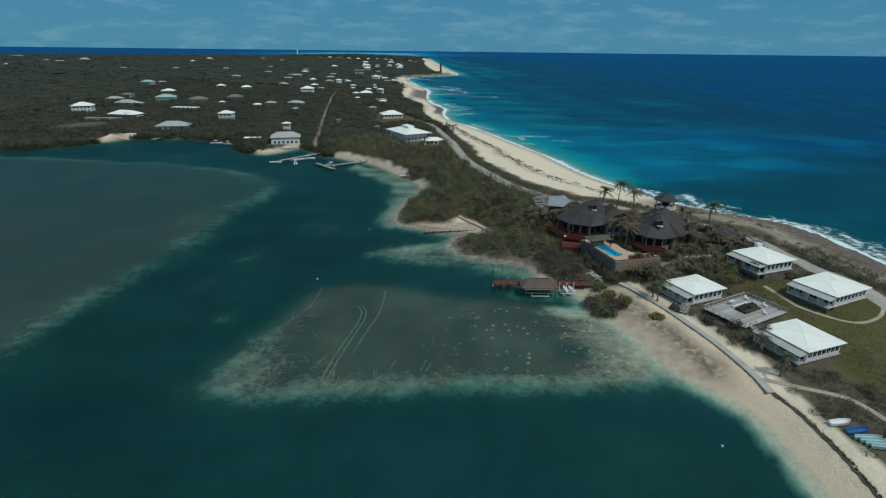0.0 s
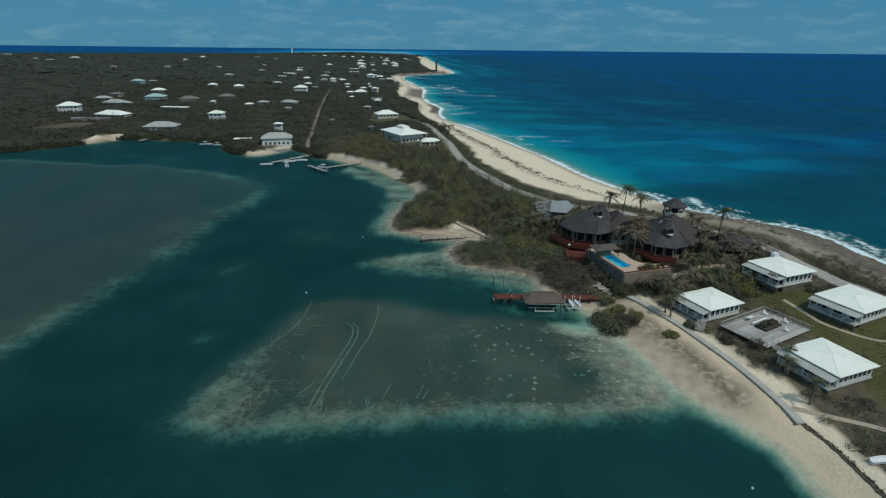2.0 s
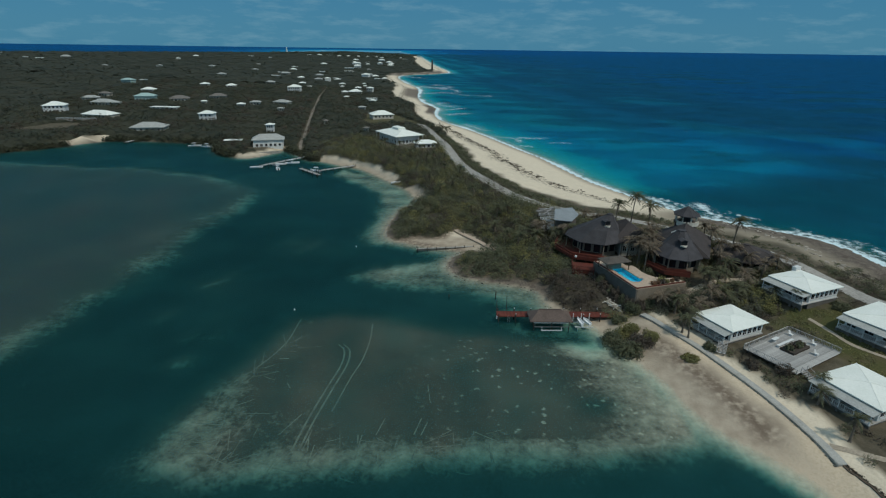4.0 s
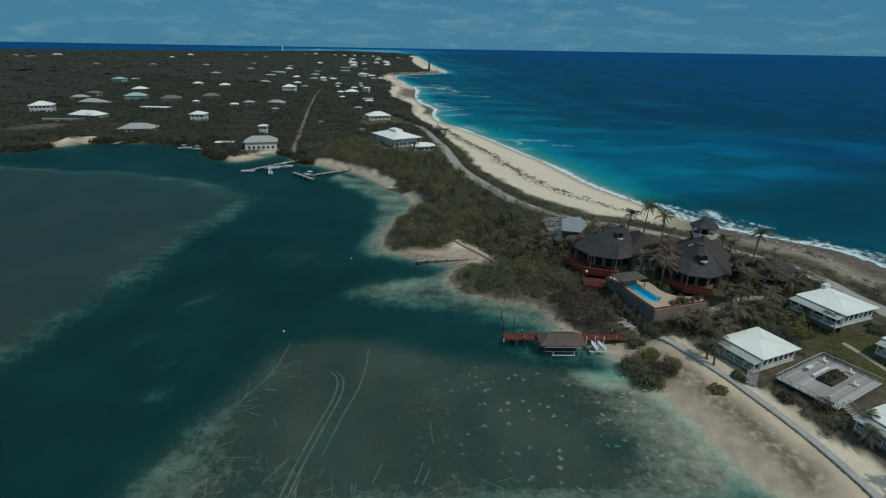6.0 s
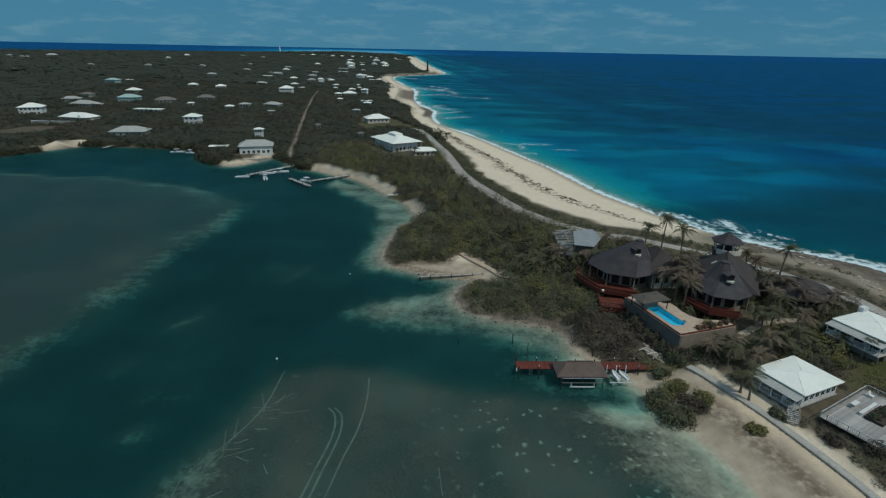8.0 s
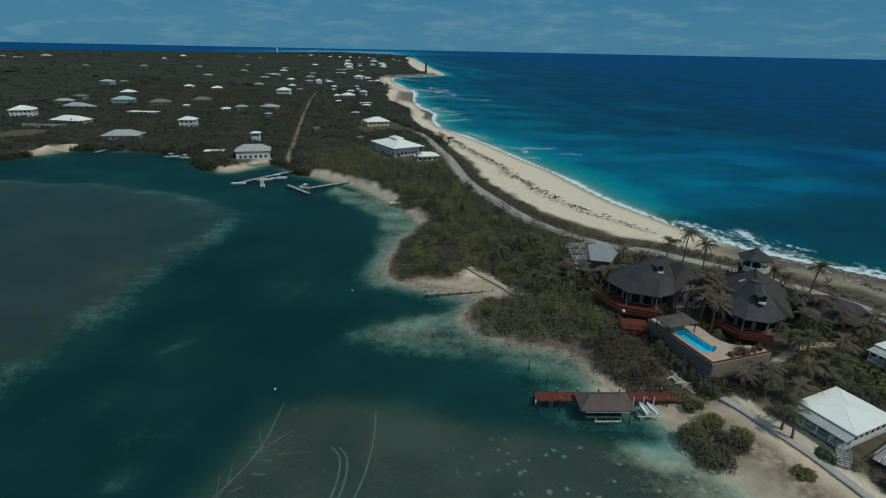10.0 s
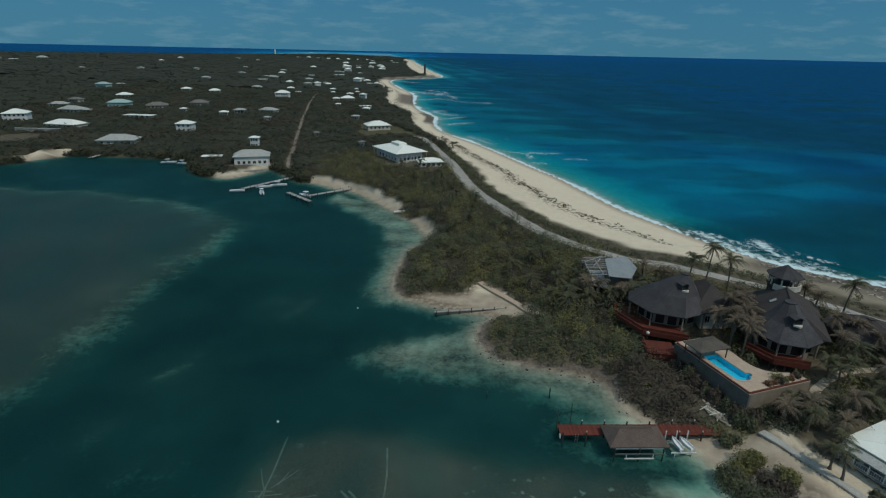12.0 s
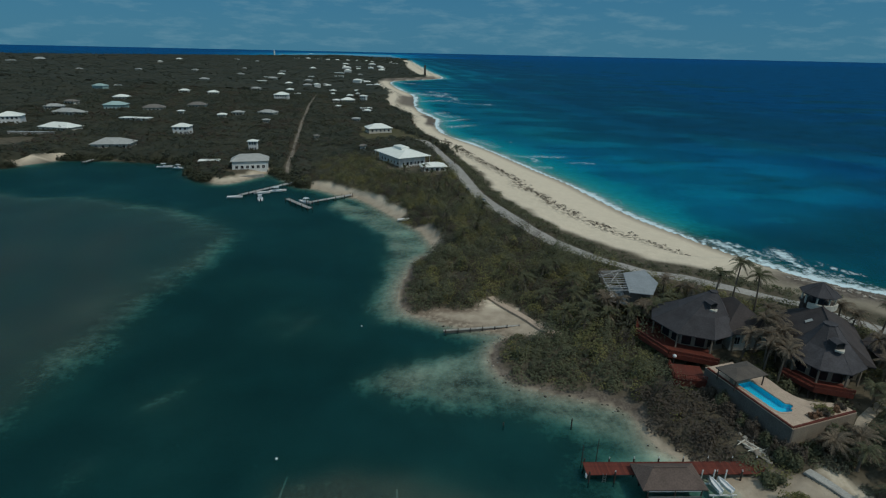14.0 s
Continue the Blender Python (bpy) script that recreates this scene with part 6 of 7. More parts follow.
# the inland scrub, coarser with distance: a lumpy closed canopy with leaf clumps standing out of it
def canopy(name, label, x0, x1, y0, y1, step, tall, mat, seed, keep=None):
    xs, ys = np.arange(x0, x1, step), np.arange(y0, y1, step)
    X, Y = np.meshgrid(xs, ys)
    r_ = np.random.RandomState(seed)
    qx, qy = (X + r_.uniform(-0.35, 0.35, X.shape) * step).ravel(), (Y + r_.uniform(-0.35, 0.35, X.shape) * step).ravel()
    bare = bare_ground(qx, qy)
    if keep is not None:
        bare |= ~keep(qx, qy)
    lump = 0.48 + 0.34 * waves(qx, qy, 4.2 * step, seed + 1) + 0.30 * waves(qx, qy, 11 * step, seed + 2) + r_.uniform(-0.26, 0.26, len(qx))
    z = ground_level(qx, qy) + np.where(bare, -1.5, tall * np.clip(lump, 0.05, 1.4))
    ob = sheet(name, xs, ys, z.reshape(X.shape), mat)
    me = ob.data
    co = np.empty(len(me.vertices) * 3, np.float32)
    me.vertices.foreach_get("co", co)
    co = co.reshape(-1, 3)
    co[:, 0], co[:, 1] = qx, qy
    me.vertices.foreach_set("co", co.ravel())
    me.update()
    tagged(ob, label, "scrub", kind="stuff")


def inland(a, b):
    return ((b > 333) | (a < -61)) & ~((a > -60) & (b < 345) & east_of_road(a, b))


M_CANOPY = leaf_material("far_canopy", (0.070, 0.071, 0.047), (0.046, 0.053, 0.037), 0.05, 0.0)
canopy("inland_canopy", "closed dark green canopy of the inland scrub", -330, 20, 285, 722, 1.9, 2.5, M_CANOPY, 160, inland)
canopy("western_canopy", "closed dark canopy along the far lagoon shore", -1500, -318, 262, 762, 5.0, 3.0, M_CANOPY, 163)
canopy("far_canopy", "closed dark canopy on the low far hills", -1900, 20, 718, 2300, 9.0, 3.6, M_CANOPY, 166)
px, py, r = scatter(-330, 20, 285, 720, 3.3, 106, inland)
tall = 2.8 + 1.3 * waves(px, py, 45, 63) + 0.7 * waves(px, py, 15, 66)
pick = 0.5 + 0.30 * waves(px, py, 75, 67) + 0.16 * waves(px, py, 22, 68) + r.uniform(-0.25, 0.25, len(px))
for name, lo, hi, mat, label in (("inland_scrub", -9, 0.46, M_LEAF_FAR, "dark inland scrub among the houses"), ("olive_inland_scrub", 0.46, 0.68, M_LEAF_FAR_OLIVE, "olive green inland scrub among the houses"),
                                 ("dry_inland_scrub", 0.68, 9, M_LEAF_FAR_DRY, "dry brown inland scrub among the houses")):
    sel = (pick >= lo) & (pick < hi)
    far_scrub = leaf_cloud(name, np.stack([px[sel], py[sel], ground_level(px[sel], py[sel]) - 0.3], 1), 1.5 + 1.4 * r.rand(sel.sum()), np.clip(tall[sel], 1.5, 6) * (0.7 + 0.9 * r.rand(sel.sum()) ** 2), 36, 0.46, mat, 11, 1.2, 3)
    tagged(far_scrub, label, "scrub", kind="stuff")
# mangroves hanging over the water along the far lagoon shore
r = np.random.RandomState(170)
edge = FAR_LINE[(FAR_LINE[:, 0] > -420) & (FAR_LINE[:, 0] < -60) & (FAR_LINE[:, 1] < 420)]
k = r.randint(0, len(edge) - 1, 620)
c = edge[k] + (edge[k + 1] - edge[k]) * r.rand(620)[:, None] + r.normal(0, 1.6, (620, 2))
g_d, g_s = cover(c[:, 0], c[:, 1])[:2]
c = c[(g_s < 0.5) & (g_d > -1.5) & (np.hypot(c[:, 0] + 93, c[:, 1] - 300) > 15)]
mangroves = leaf_cloud("mangroves", np.c_[c, np.zeros(len(c)) - 0.1], 1.4 + 1.3 * r.rand(len(c)), 2.0 + 2.2 * r.rand(len(c)), 60, 0.36, M_LEAF_FAR_OLIVE, 18, 0.9, 3)
tagged(mangroves, "dark green mangroves along the far lagoon shore", "scrub", kind="stuff")
px, py, r = scatter(-1500, -320, 262, 760, 8.0, 107)
far_scrub = leaf_cloud("western_scrub", np.stack([px, py, ground_level(px, py) - 0.4], 1), 3.6 + 2.5 * r.rand(len(px)), 2.2 + 2.0 * r.rand(len(px)), 14, 1.2, M_LEAF_FAR, 12, 2.6, 3)
tagged(far_scrub, "dark western scrub along the far lagoon shore", "scrub", kind="stuff")
px, py, r = scatter(-1900, 20, 720, 2300, 13.0, 108)
far_scrub = leaf_cloud("far_woods", np.stack([px, py, ground_level(px, py) - 0.6], 1), 7.0 + 5.0 * r.rand(len(px)), 2.6 + 2.4 * r.rand(len(px)), 12, 2.2, M_LEAF_FAR, 13, 3.0, 3)
tagged(far_scrub, "far dark woods on the low hills", "woods", kind="stuff")
px, py, r = scatter(-1700, 0, 2300, 4300, 24.0, 109)
far_scrub = leaf_cloud("distant_woods", np.stack([px, py, ground_level(px, py) - 1.0], 1), 14.0 + 8.0 * r.rand(len(px)), 3.0 + 3.0 * r.rand(len(px)), 8, 9.0, M_LEAF_FAR, 14, 3.5)
tagged(far_scrub, "distant woods on the far end of the island", "woods", kind="stuff")


# short uneven grass on the cottage lawn
r = np.random.RandomState(180)
px, py = r.uniform(64, 99, 9000), r.uniform(58, 119, 9000)
ok = (ring_distance(px, py, LAWN) > -0.5) & (line_distance(px, py, LAWN_PATH) > 0.8) & (line_distance(px, py, ROAD_LINE) > 3.2) & (waves(px, py, 7, 181) + r.uniform(-0.7, 0.7, 9000) > 0.0)
for x, y, rad in CLEAR:
    ok &= (px - x) ** 2 + (py - y) ** 2 > (0.8 * rad) ** 2
px, py = px[ok], py[ok]
tufts = leaf_cloud("lawn_grass", np.stack([px, py, ground_level(px, py) - 0.03], 1), 0.25 + 0.5 * r.rand(len(px)), 0.06 + 0.14 * r.rand(len(px)), 9, 0.13, M_LEAF_OLIVE, 19, 0.8, 3)
tagged(tufts, "uneven olive grass on the lawn", "grass", kind="stuff")


# ---- single bushes ----
# dark weed and roots along the low scarp above the near beach
r = np.random.RandomState(111)
scarp = smooth_line([(55.0, 77.6), (56.3, 72.4), (56.6, 65.6), (56.6, 59.8), (56.3, 53), (56, 44)], 60)
scarp_soil = material("dark_scarp_soil", (0.115, 0.088, 0.062), (0.070, 0.054, 0.040), 0.9, 0.95, 0.5)
wide_ = 0.30 + 0.16 * np.abs(waves(scarp[:, 0], scarp[:, 1], 2.5, 81))
edge_ = part("scarp_edge", ribbon(bmesh.new(), scarp[::3] + 0.12 * waves(scarp[::3, 0], scarp[::3, 1], 3, 82)[:, None], wide_[::3], 0.03, 0.3), scarp_soil)
tagged(edge_, "dark eroded soil edge above the near beach", "scarp", kind="structure")
c = scarp[r.randint(0, len(scarp), 900)] + r.normal(0, 0.15, (900, 2)) + (0.25, 0.1)
tufts = leaf_cloud("scarp_weed", np.c_[c, ground_level(c[:, 0], c[:, 1]) - 0.03], 0.06 + 0.14 * r.rand(900) ** 2, 0.05 + 0.10 * r.rand(900), 9, 0.08, M_LEAF_BROWN, 15)
tagged(tufts, "dark weed and roots along the low sand scarp", "weed", kind="stuff")


def bush(label, x, y, rx, h, mat, seed, n=9, group="", leaves=150, blade=0.16):
    b = thing("bush", label, "bush", pose(x, y, level(x, y) - 0.05), group)
    r = np.random.RandomState(seed)
    a, d = r.uniform(0, 6.283, n), np.sqrt(r.rand(n)) * rx * 0.7
    cc = np.stack([np.cos(a) * d, np.sin(a) * d, np.zeros(n)], 1)
    ob = leaf_cloud("crown", cc, rx * (0.32 + 0.25 * r.rand(n)), h * (0.65 + 0.45 * r.rand(n)), leaves, blade, mat, seed)
    ob.parent = b
    bm = bmesh.new()
    for k in range(5):
        rod(bm, (0.1 * k - 0.2, 0.05 * k, -0.1), (cc[k % n][0] * 0.8, cc[k % n][1] * 0.8, h * 0.6), 0.06, 0.02, 5)
    part("stems", bm, M_BARK, b)
    return b


bush("large dark green bush at the water's edge", 35.4, 106.2, 3.1, 2.8, M_LEAF, 31, 24)
bush("dense dark green bush beside the dock", 34.0, 110.2, 2.6, 2.4, M_LEAF, 41, 16)
bush("olive bush on the sand under the sea wall", 38.4, 113.2, 2.3, 1.7, M_LEAF_OLIVE, 42, 12)
bush("spreading olive bush below the sea wall", 41.2, 109.2, 1.9, 1.3, M_LEAF_OLIVE, 43, 10)
bush("dark bush at the landward end of the dock", 41.6, 120.2, 2.0, 2.0, M_LEAF, 44, 14)
bush("dark bush between the dock and the sea wall", 37.4, 117.2, 1.7, 1.6, M_LEAF, 45, 10)
bush("dark green bush on the upper beach beside the dock", 39.4, 108.6, 2.6, 2.0, M_LEAF_BROWN, 32, 14)
bush("low spreading bush on the sand beside the dock", 36.5, 112.0, 2.0, 1.7, M_LEAF_OLIVE, 33, 10)
bush("low round bush on the open beach", 45.6, 102.0, 1.5, 0.9, M_LEAF_OLIVE, 34, 8)
bush("dark hedge bush under the veranda", 50.6, 104.6, 1.5, 1.1, M_LEAF, 35, 8)
bush("dark green bush beside the cottage wall", 82.5, 116.6, 2.4, 1.2, M_LEAF, 36, 10)
bush("dark shrub beside the terrace stairs", 59.5, 96.5, 1.6, 1.6, M_LEAF_BROWN, 37, 8)
bush("dry red-brown shrub below the terrace", 55.4, 99.0, 1.5, 1.3, M_LEAF_BROWN, 38, 8)
bush("rounded green hedge beside the coast road", 51.5, 172.0, 3.4, 1.6, M_LEAF_OLIVE, 39, 14)
for k, (bx, by) in enumerate(((-1.0, 0.0), (0.2, 0.1), (1.6, -0.2), (2.8, 0.1))):
    c29, s29 = math.cos(radians(29)), math.sin(radians(29))
    b = bush("dark leafy plants in the terrace planter", 64.4 + c29 * bx - s29 * by, 102.6 + s29 * bx + c29 * by, 0.8, 0.9, M_LEAF_BROWN if k % 2 else M_LEAF, 50 + k, 6, "planter plants")
    b.location.z = TZ + 0.35
for k, (bx, by) in enumerate(((6.2, 1.2), (7.6, 1.0), (9.0, 1.4), (10.4, 1.1), (11.6, 1.5), (8.3, 2.5), (5.0, 1.0))):
    c17, s17 = math.cos(radians(17)), math.sin(radians(17))
    b = bush("dry reddish shrub in the pool terrace bed", 42.0 + c17 * bx - s17 * by, 121.9 + s17 * bx + c17 * by, 0.75 + 0.2 * (k % 3), 0.8 + 0.15 * (k % 2), (M_LEAF_RED, M_LEAF_BROWN, M_LEAF_OLIVE)[k % 3], 70 + k, 7, "pool terrace shrubs", 26, 0.17)
    b.location.z = PZ


r = np.random.RandomState(150)
for k in range(15):
    lx, ly = (-1.5 + 0.5 * r.rand(), 0.6 + 1.55 * k) if k < 9 else (0.6 + 1.9 * (k - 9), -1.3 - 0.4 * r.rand())
    bush("dry brown-green shrub at the foot of the pool wall", 42.0 + 0.956 * lx - 0.292 * ly, 121.9 + 0.292 * lx + 0.956 * ly, 1.3 + 0.5 * r.rand(), 1.5 + 1.0 * r.rand(), (M_LEAF_BROWN, M_LEAF, M_LEAF_BROWN)[k % 3], 151 + k, 7, "shrubs at the pool wall")
r = np.random.RandomState(140)
for k, (bx, by) in enumerate(((68.5, 117.0), (71.0, 120.5), (66.5, 120.0), (69.5, 124.0), (73.0, 126.5), (65.0, 116.5), (63.5, 119.5), (76.0, 129.0), (67.0, 125.5))):
    bush("rounded sea grape bush between the cottages", bx, by, 1.7 + 0.7 * r.rand(), 1.5 + 0.9 * r.rand(), (M_LEAF_OLIVE, M_LEAF, M_LEAF_GREY)[k % 3], 141 + k, 8, "bushes between the cottages")


# ---- palms ----
def palm(label, x, y, height, seed, lean=0.08, fronds=15, size=2.6, dry=False):
    """A leaning ringed trunk and a crown of arched fronds with leaflets on both sides."""
    r = np.random.RandomState(seed)
    p = thing("palm_tree", label, "palm tree", pose(x, y, level(x, y) - 0.1, 0, 0, r.uniform(0, 360)), "coconut palms")
    bm = bmesh.new()
    prev, n = None, 8
    for i in range(n + 1):
        u = i / n
        c = Vector((lean * height * u * u, 0, height * u))
        rad = 0.20 - 0.09 * u + (0.12 if i == 0 else 0) + 0.012 * (i % 2)
        ring = [bm.verts.new(c + Vector((math.cos(k * 6.2832 / 7), math.sin(k * 6.2832 / 7), 0)) * rad) for k in range(7)]
        if prev:
            for k in range(7):
                bm.faces.new((prev[k], prev[(k + 1) % 7], ring[(k + 1) % 7], ring[k]))
        prev = ring
    bm.faces.new(prev)
    part("trunk", bm, M_BARK, p, smooth=True)
    top = Vector((lean * height, 0, height))

    wind = Vector((0.14, -0.06, 0.0))
    turn_back = Matrix.Rotation(-p.matrix_world.to_euler().z, 3, "Z")

    def crown(count, low, high, mat, name, length):
        bm_ = bmesh.new()
        for f in range(count):
            a = 6.2832 * (f + r.uniform(-0.35, 0.35)) / count
            rise, out = r.uniform(low, high), length * r.uniform(0.75, 1.15)
            d = Vector((math.cos(a), math.sin(a), 0))
            side = Vector((-d.y, d.x, 0))
            flat = out / math.sqrt(1 + rise * rise)
            pts = []
            for i in range(8):
                u = i / 7
                pts.append(top + d * (flat * u) + turn_back @ wind * (out * u * u) + Vector((0, 0, flat * (rise * u - (0.42 + 0.42 * max(0, rise)) * u ** 2.4))))
            for i in range(1, 8):
                u = i / 7
                w = 0.50 * length / 2.6 * math.sin(math.pi * min(1, 0.18 + 0.76 * u)) + 0.06
                along = (pts[i] - pts[i - 1]).normalized()
                for s in (-1, 1):
                    for h in (0.0, 0.34, 0.67):
                        b0 = pts[i - 1].lerp(pts[i], h)
                        b1 = pts[i - 1].lerp(pts[i], h + 0.3)
                        tip = b1 + side * (s * w * r.uniform(0.8, 1.1)) + along * w * 1.1 + Vector((0, 0, -0.35 * w - 0.10 * r.rand()))
                        bm_.faces.new([bm_.verts.new(v) for v in (b0, b1, tip)])
                if i < 7:
                    bm_.faces.new([bm_.verts.new(v) for v in (pts[i - 1] - side * 0.03, pts[i - 1] + side * 0.03, pts[i] + side * 0.02, pts[i] - side * 0.02)])
        part(name, bm_, mat, p)

    crown(fronds, -0.1, 1.7, M_FROND_DRY if dry else M_FROND, "crown", size)
    crown(4, -1.1, -0.5, M_FROND_DRY, "dead_fronds", size * 0.7)
    return p


TALL_PALM, MID_PALM, LOW_PALM, DRY_PALM = ("tall coconut palm with green fronds on the shore ridge", "coconut palm with green fronds above the scrub",
                                           "short palm with spreading fronds beside the cottage", "wind-burnt palm with dry brown fronds between the villas")
PALMS = [(47.8, 157.4, 11.0, 0), (53.0, 159.4, 12.4, 0), (58.0, 158.9, 9.0, 0), (76.5, 148.4, 8.4, 0), (3.1, 318.4, 8.0, 0),
         (50.9, 146.1, 7.2, 3), (49.6, 141.0, 7.0, 3), (54.6, 146.3, 7.2, 3), (48.2, 138.8, 6.6, 3), (47.4, 144.0, 6.0, 3), (52.6, 142.6, 6.4, 3),
         (68.5, 141.0, 5.6, 3), (71.5, 138.5, 5.2, 3), (66.5, 131.5, 4.6, 1), (69.8, 148.0, 6.0, 3), (72.5, 134.5, 4.6, 3), (63.0, 128.5, 3.8, 1), (48.8, 135.8, 6.8, 3), (60.5, 129.8, 3.6, 1), (54.2, 150.5, 6.8, 3), (51.8, 138.6, 6.2, 3), (70.5, 152.0, 5.6, 3), (66.8, 135.2, 4.6, 3), (74.0, 130.5, 4.2, 3), (68.5, 127.0, 4.0, 3), (79.5, 134.0, 3.6, 3)]
PALMS_SCRUB = [(18.5, 160.4, 4.6, 1), (18.2, 182.3, 4.2, 1), (21.8, 182.4, 4.4, 1), (21.3, 155.4, 4.8, 1), (13.4, 178.6, 4.0, 1), (31.5, 158.0, 4.2, 1), (36.0, 161.5, 4.0, 1),
               (26.4, 157.0, 4.4, 1), (21.9, 169.0, 4.2, 1), (25.0, 164.0, 4.2, 1), (29.0, 169.5, 3.8, 1), (26.8, 168.5, 4.6, 1), (16.0, 170.0, 4.0, 1), (10.5, 186.0, 4.0, 1), (47.5, 167.0, 4.4, 1), (42.8, 168.5, 5.4, 3), (30.0, 161.0, 5.4, 3), (33.6, 156.8, 4.6, 3), (37.6, 157.8, 4.8, 1), (27.6, 165.0, 4.6, 3), (40.8, 160.4, 5.0, 1), (34.8, 158.8, 4.2, 3), (27.8, 162.0, 5.2, 3), (23.5, 160.2, 5.0, 1), (30.5, 173.5, 4.8, 3), (24.0, 174.5, 4.6, 1), (44.0, 165.0, 5.0, 3), (46.2, 162.5, 5.4, 3), (36.2, 156.6, 4.8, 1),
               (-4.0, 225.0, 4.6, 1), (8.0, 232.0, 4.4, 1), (-10.0, 250.0, 4.8, 1), (-3.0, 268.0, 4.6, 1), (-14.0, 272.0, 5.0, 1), (2.0, 262.0, 4.4, 1), (-22.0, 278.0, 5.0, 1), (-8.0, 278.0, 4.8, 1), (12.0, 205.0, 4.4, 1), (0.0, 208.0, 4.2, 1), (-18.0, 262.0, 4.4, 1), (-30.0, 284.0, 4.8, 1), (-12.0, 288.0, 5.0, 1), (-2.0, 284.0, 4.6, 1), (-20.0, 287.0, 5.0, 1), (-28.0, 296.0, 5.0, 1), (5.0, 215.0, 4.4, 1), (2.0, 240.0, 4.4, 1), (-6.0, 262.0, 4.6, 1), (60.0, 126.5, 4.0, 1), (53.0, 115.5, 3.4, 3), (56.5, 119.5, 3.6, 3), (60.5, 120.0, 3.4, 1), (50.5, 119.8, 3.2, 3), (64.5, 122.5, 3.4, 1), (47.0, 120.0, 3.0, 3)]
PALMS_COTTAGE = [(47.6, 110.4, 3.8, 2), (47.9, 108.4, 4.2, 2), (50.4, 112.8, 3.4, 2), (61.6, 91.6, 3.0, 2), (60.0, 88.4, 2.6, 2), (59.2, 80.2, 4.0, 2), (73.6, 117.2, 3.4, 2), (71.6, 121.0, 2.6, 2), (49.0, 117.5, 4.0, 2)]
for k, (x, y, h, kind) in enumerate(PALMS + PALMS_SCRUB + PALMS_COTTAGE):
    palm((TALL_PALM, MID_PALM, LOW_PALM, DRY_PALM)[kind], x, y, h, 200 + k, 0.05 + 0.09 * ((k * 7) % 5) / 4, (20, 15, 13, 17)[kind], (3.6, 3.1, 2.3, 3.2)[kind], kind == 3)


# ---- white house by the coast road ----
def shell_house(label, x, y, angle, w, d, base, walls, rise, roof_mat, wall_mat, windows=4, ridge=None, name="house", group="", porch=0.0, rows=1):
    """A plain house: walls, hipped roof, and framed windows on the two sides towards the lagoon and the south."""
    h = thing(name, label, "house", pose(x, y, base, 0, 0, angle), group)
    part("wall", boxed(-w / 2, -d / 2, -1.5, w / 2, d / 2, walls - 0.16), wall_mat, h)
    o = 0.7 + porch
    part("roof", hip_roof(bmesh.new(), -w / 2 - o, -d / 2 - o, w / 2 + o, d / 2 + o, walls, rise, max(0.0, abs(w - d)) if ridge is None else ridge, "x" if w >= d else "y", 0.18), roof_mat, h)
    for row in range(rows):
        z = 0.9 + row * 2.8
        for k in range(windows):
            u = (k + 0.5) / windows - 0.5
            window(h, w * 0.9 * u, -d / 2, z, min(1.2, 0.5 * w / windows), 1.3, "-y")
            if d > 6:
                window(h, -w / 2, d * 0.9 * u, z, min(1.2, 0.5 * d / windows), 1.3, "-x")
    if porch > 0.6:
        for k in range(windows + 1):
            u = k / windows - 0.5
            part("porch_post", beam(bmesh.new(), ((w + 2 * porch) * u, -d / 2 - porch, 0), ((w + 2 * porch) * u, -d / 2 - porch, walls - 0.18), 0.2, 0.2), M_TRIM, h)
            part("porch_post", beam(bmesh.new(), (-w / 2 - porch, (d + 2 * porch) * u, 0), (-w / 2 - porch, (d + 2 * porch) * u, walls - 0.18), 0.2, 0.2), M_TRIM, h)
        part("porch_deck", boxed(-w / 2 - porch - 0.2, -d / 2 - porch - 0.2, -0.25, w / 2 + porch, -d / 2 - 0.003, 0.0), M_GREY_DECK, h)
        railing(h, (-w / 2 - porch, -d / 2 - porch, 0), (w / 2 + porch, -d / 2 - porch, 0), 0.95, 3.0)
    return h


main_house = shell_house("large white two-storey house with a broad white hipped roof", -22.7, 323.9, 31, 13.4, 22.1, 4.2, 4.8, 2.6, M_WHITE_ROOF, M_WHITE_WALL, 6, 9.0, porch=1.5, rows=1)
part("roof_cap", hip_roof(bmesh.new(), -2.2, -3.4, 2.2, 4.6, 7.9, 0.7, 3.2, "y", 0.9), M_WHITE_ROOF, main_house, "raised roof monitor")
shell_house("white garage wing with a white hipped roof beside the large house", -7.5, 303.0, 12, 10.6, 6.6, 4.3, 2.9, 1.5, M_WHITE_ROOF, M_WHITE_WALL, 4)
lagoon_house = shell_house("grey-roofed white house on the lagoon shore with a sea wall", -95.0, 317.5, 14, 16.0, 9.5, 1.6, 4.4, 2.6, M_ROOF_GREY, M_WHITE_WALL, 6, 9.0, rows=1)
shore_wall = thing("shore_wall", "white concrete sea wall below the lagoon house", "wall", pose(-93, 303, 0, 0, 0, 24))
part("wall", boxed(-9.5, -0.3, -0.8, 8.0, 0.3, 1.3), M_CONCRETE, shore_wall)
shed = thing("boat_shed", "long low shed with a flat white roof on the shore", "shed", pose(-117.2, 324.5, 2.0, 0, 0, 8))
part("wall", boxed(-4.6, -1.6, -0.5, 4.6, 1.6, 1.6), M_GREY_WALL, shed)
part("roof", slab(bmesh.new(), [(-5, -2, 1.75), (5, -2, 1.75), (5, 2, 2.0), (-5, 2, 2.0)], 0.14), M_WHITE_ROOF, shed)

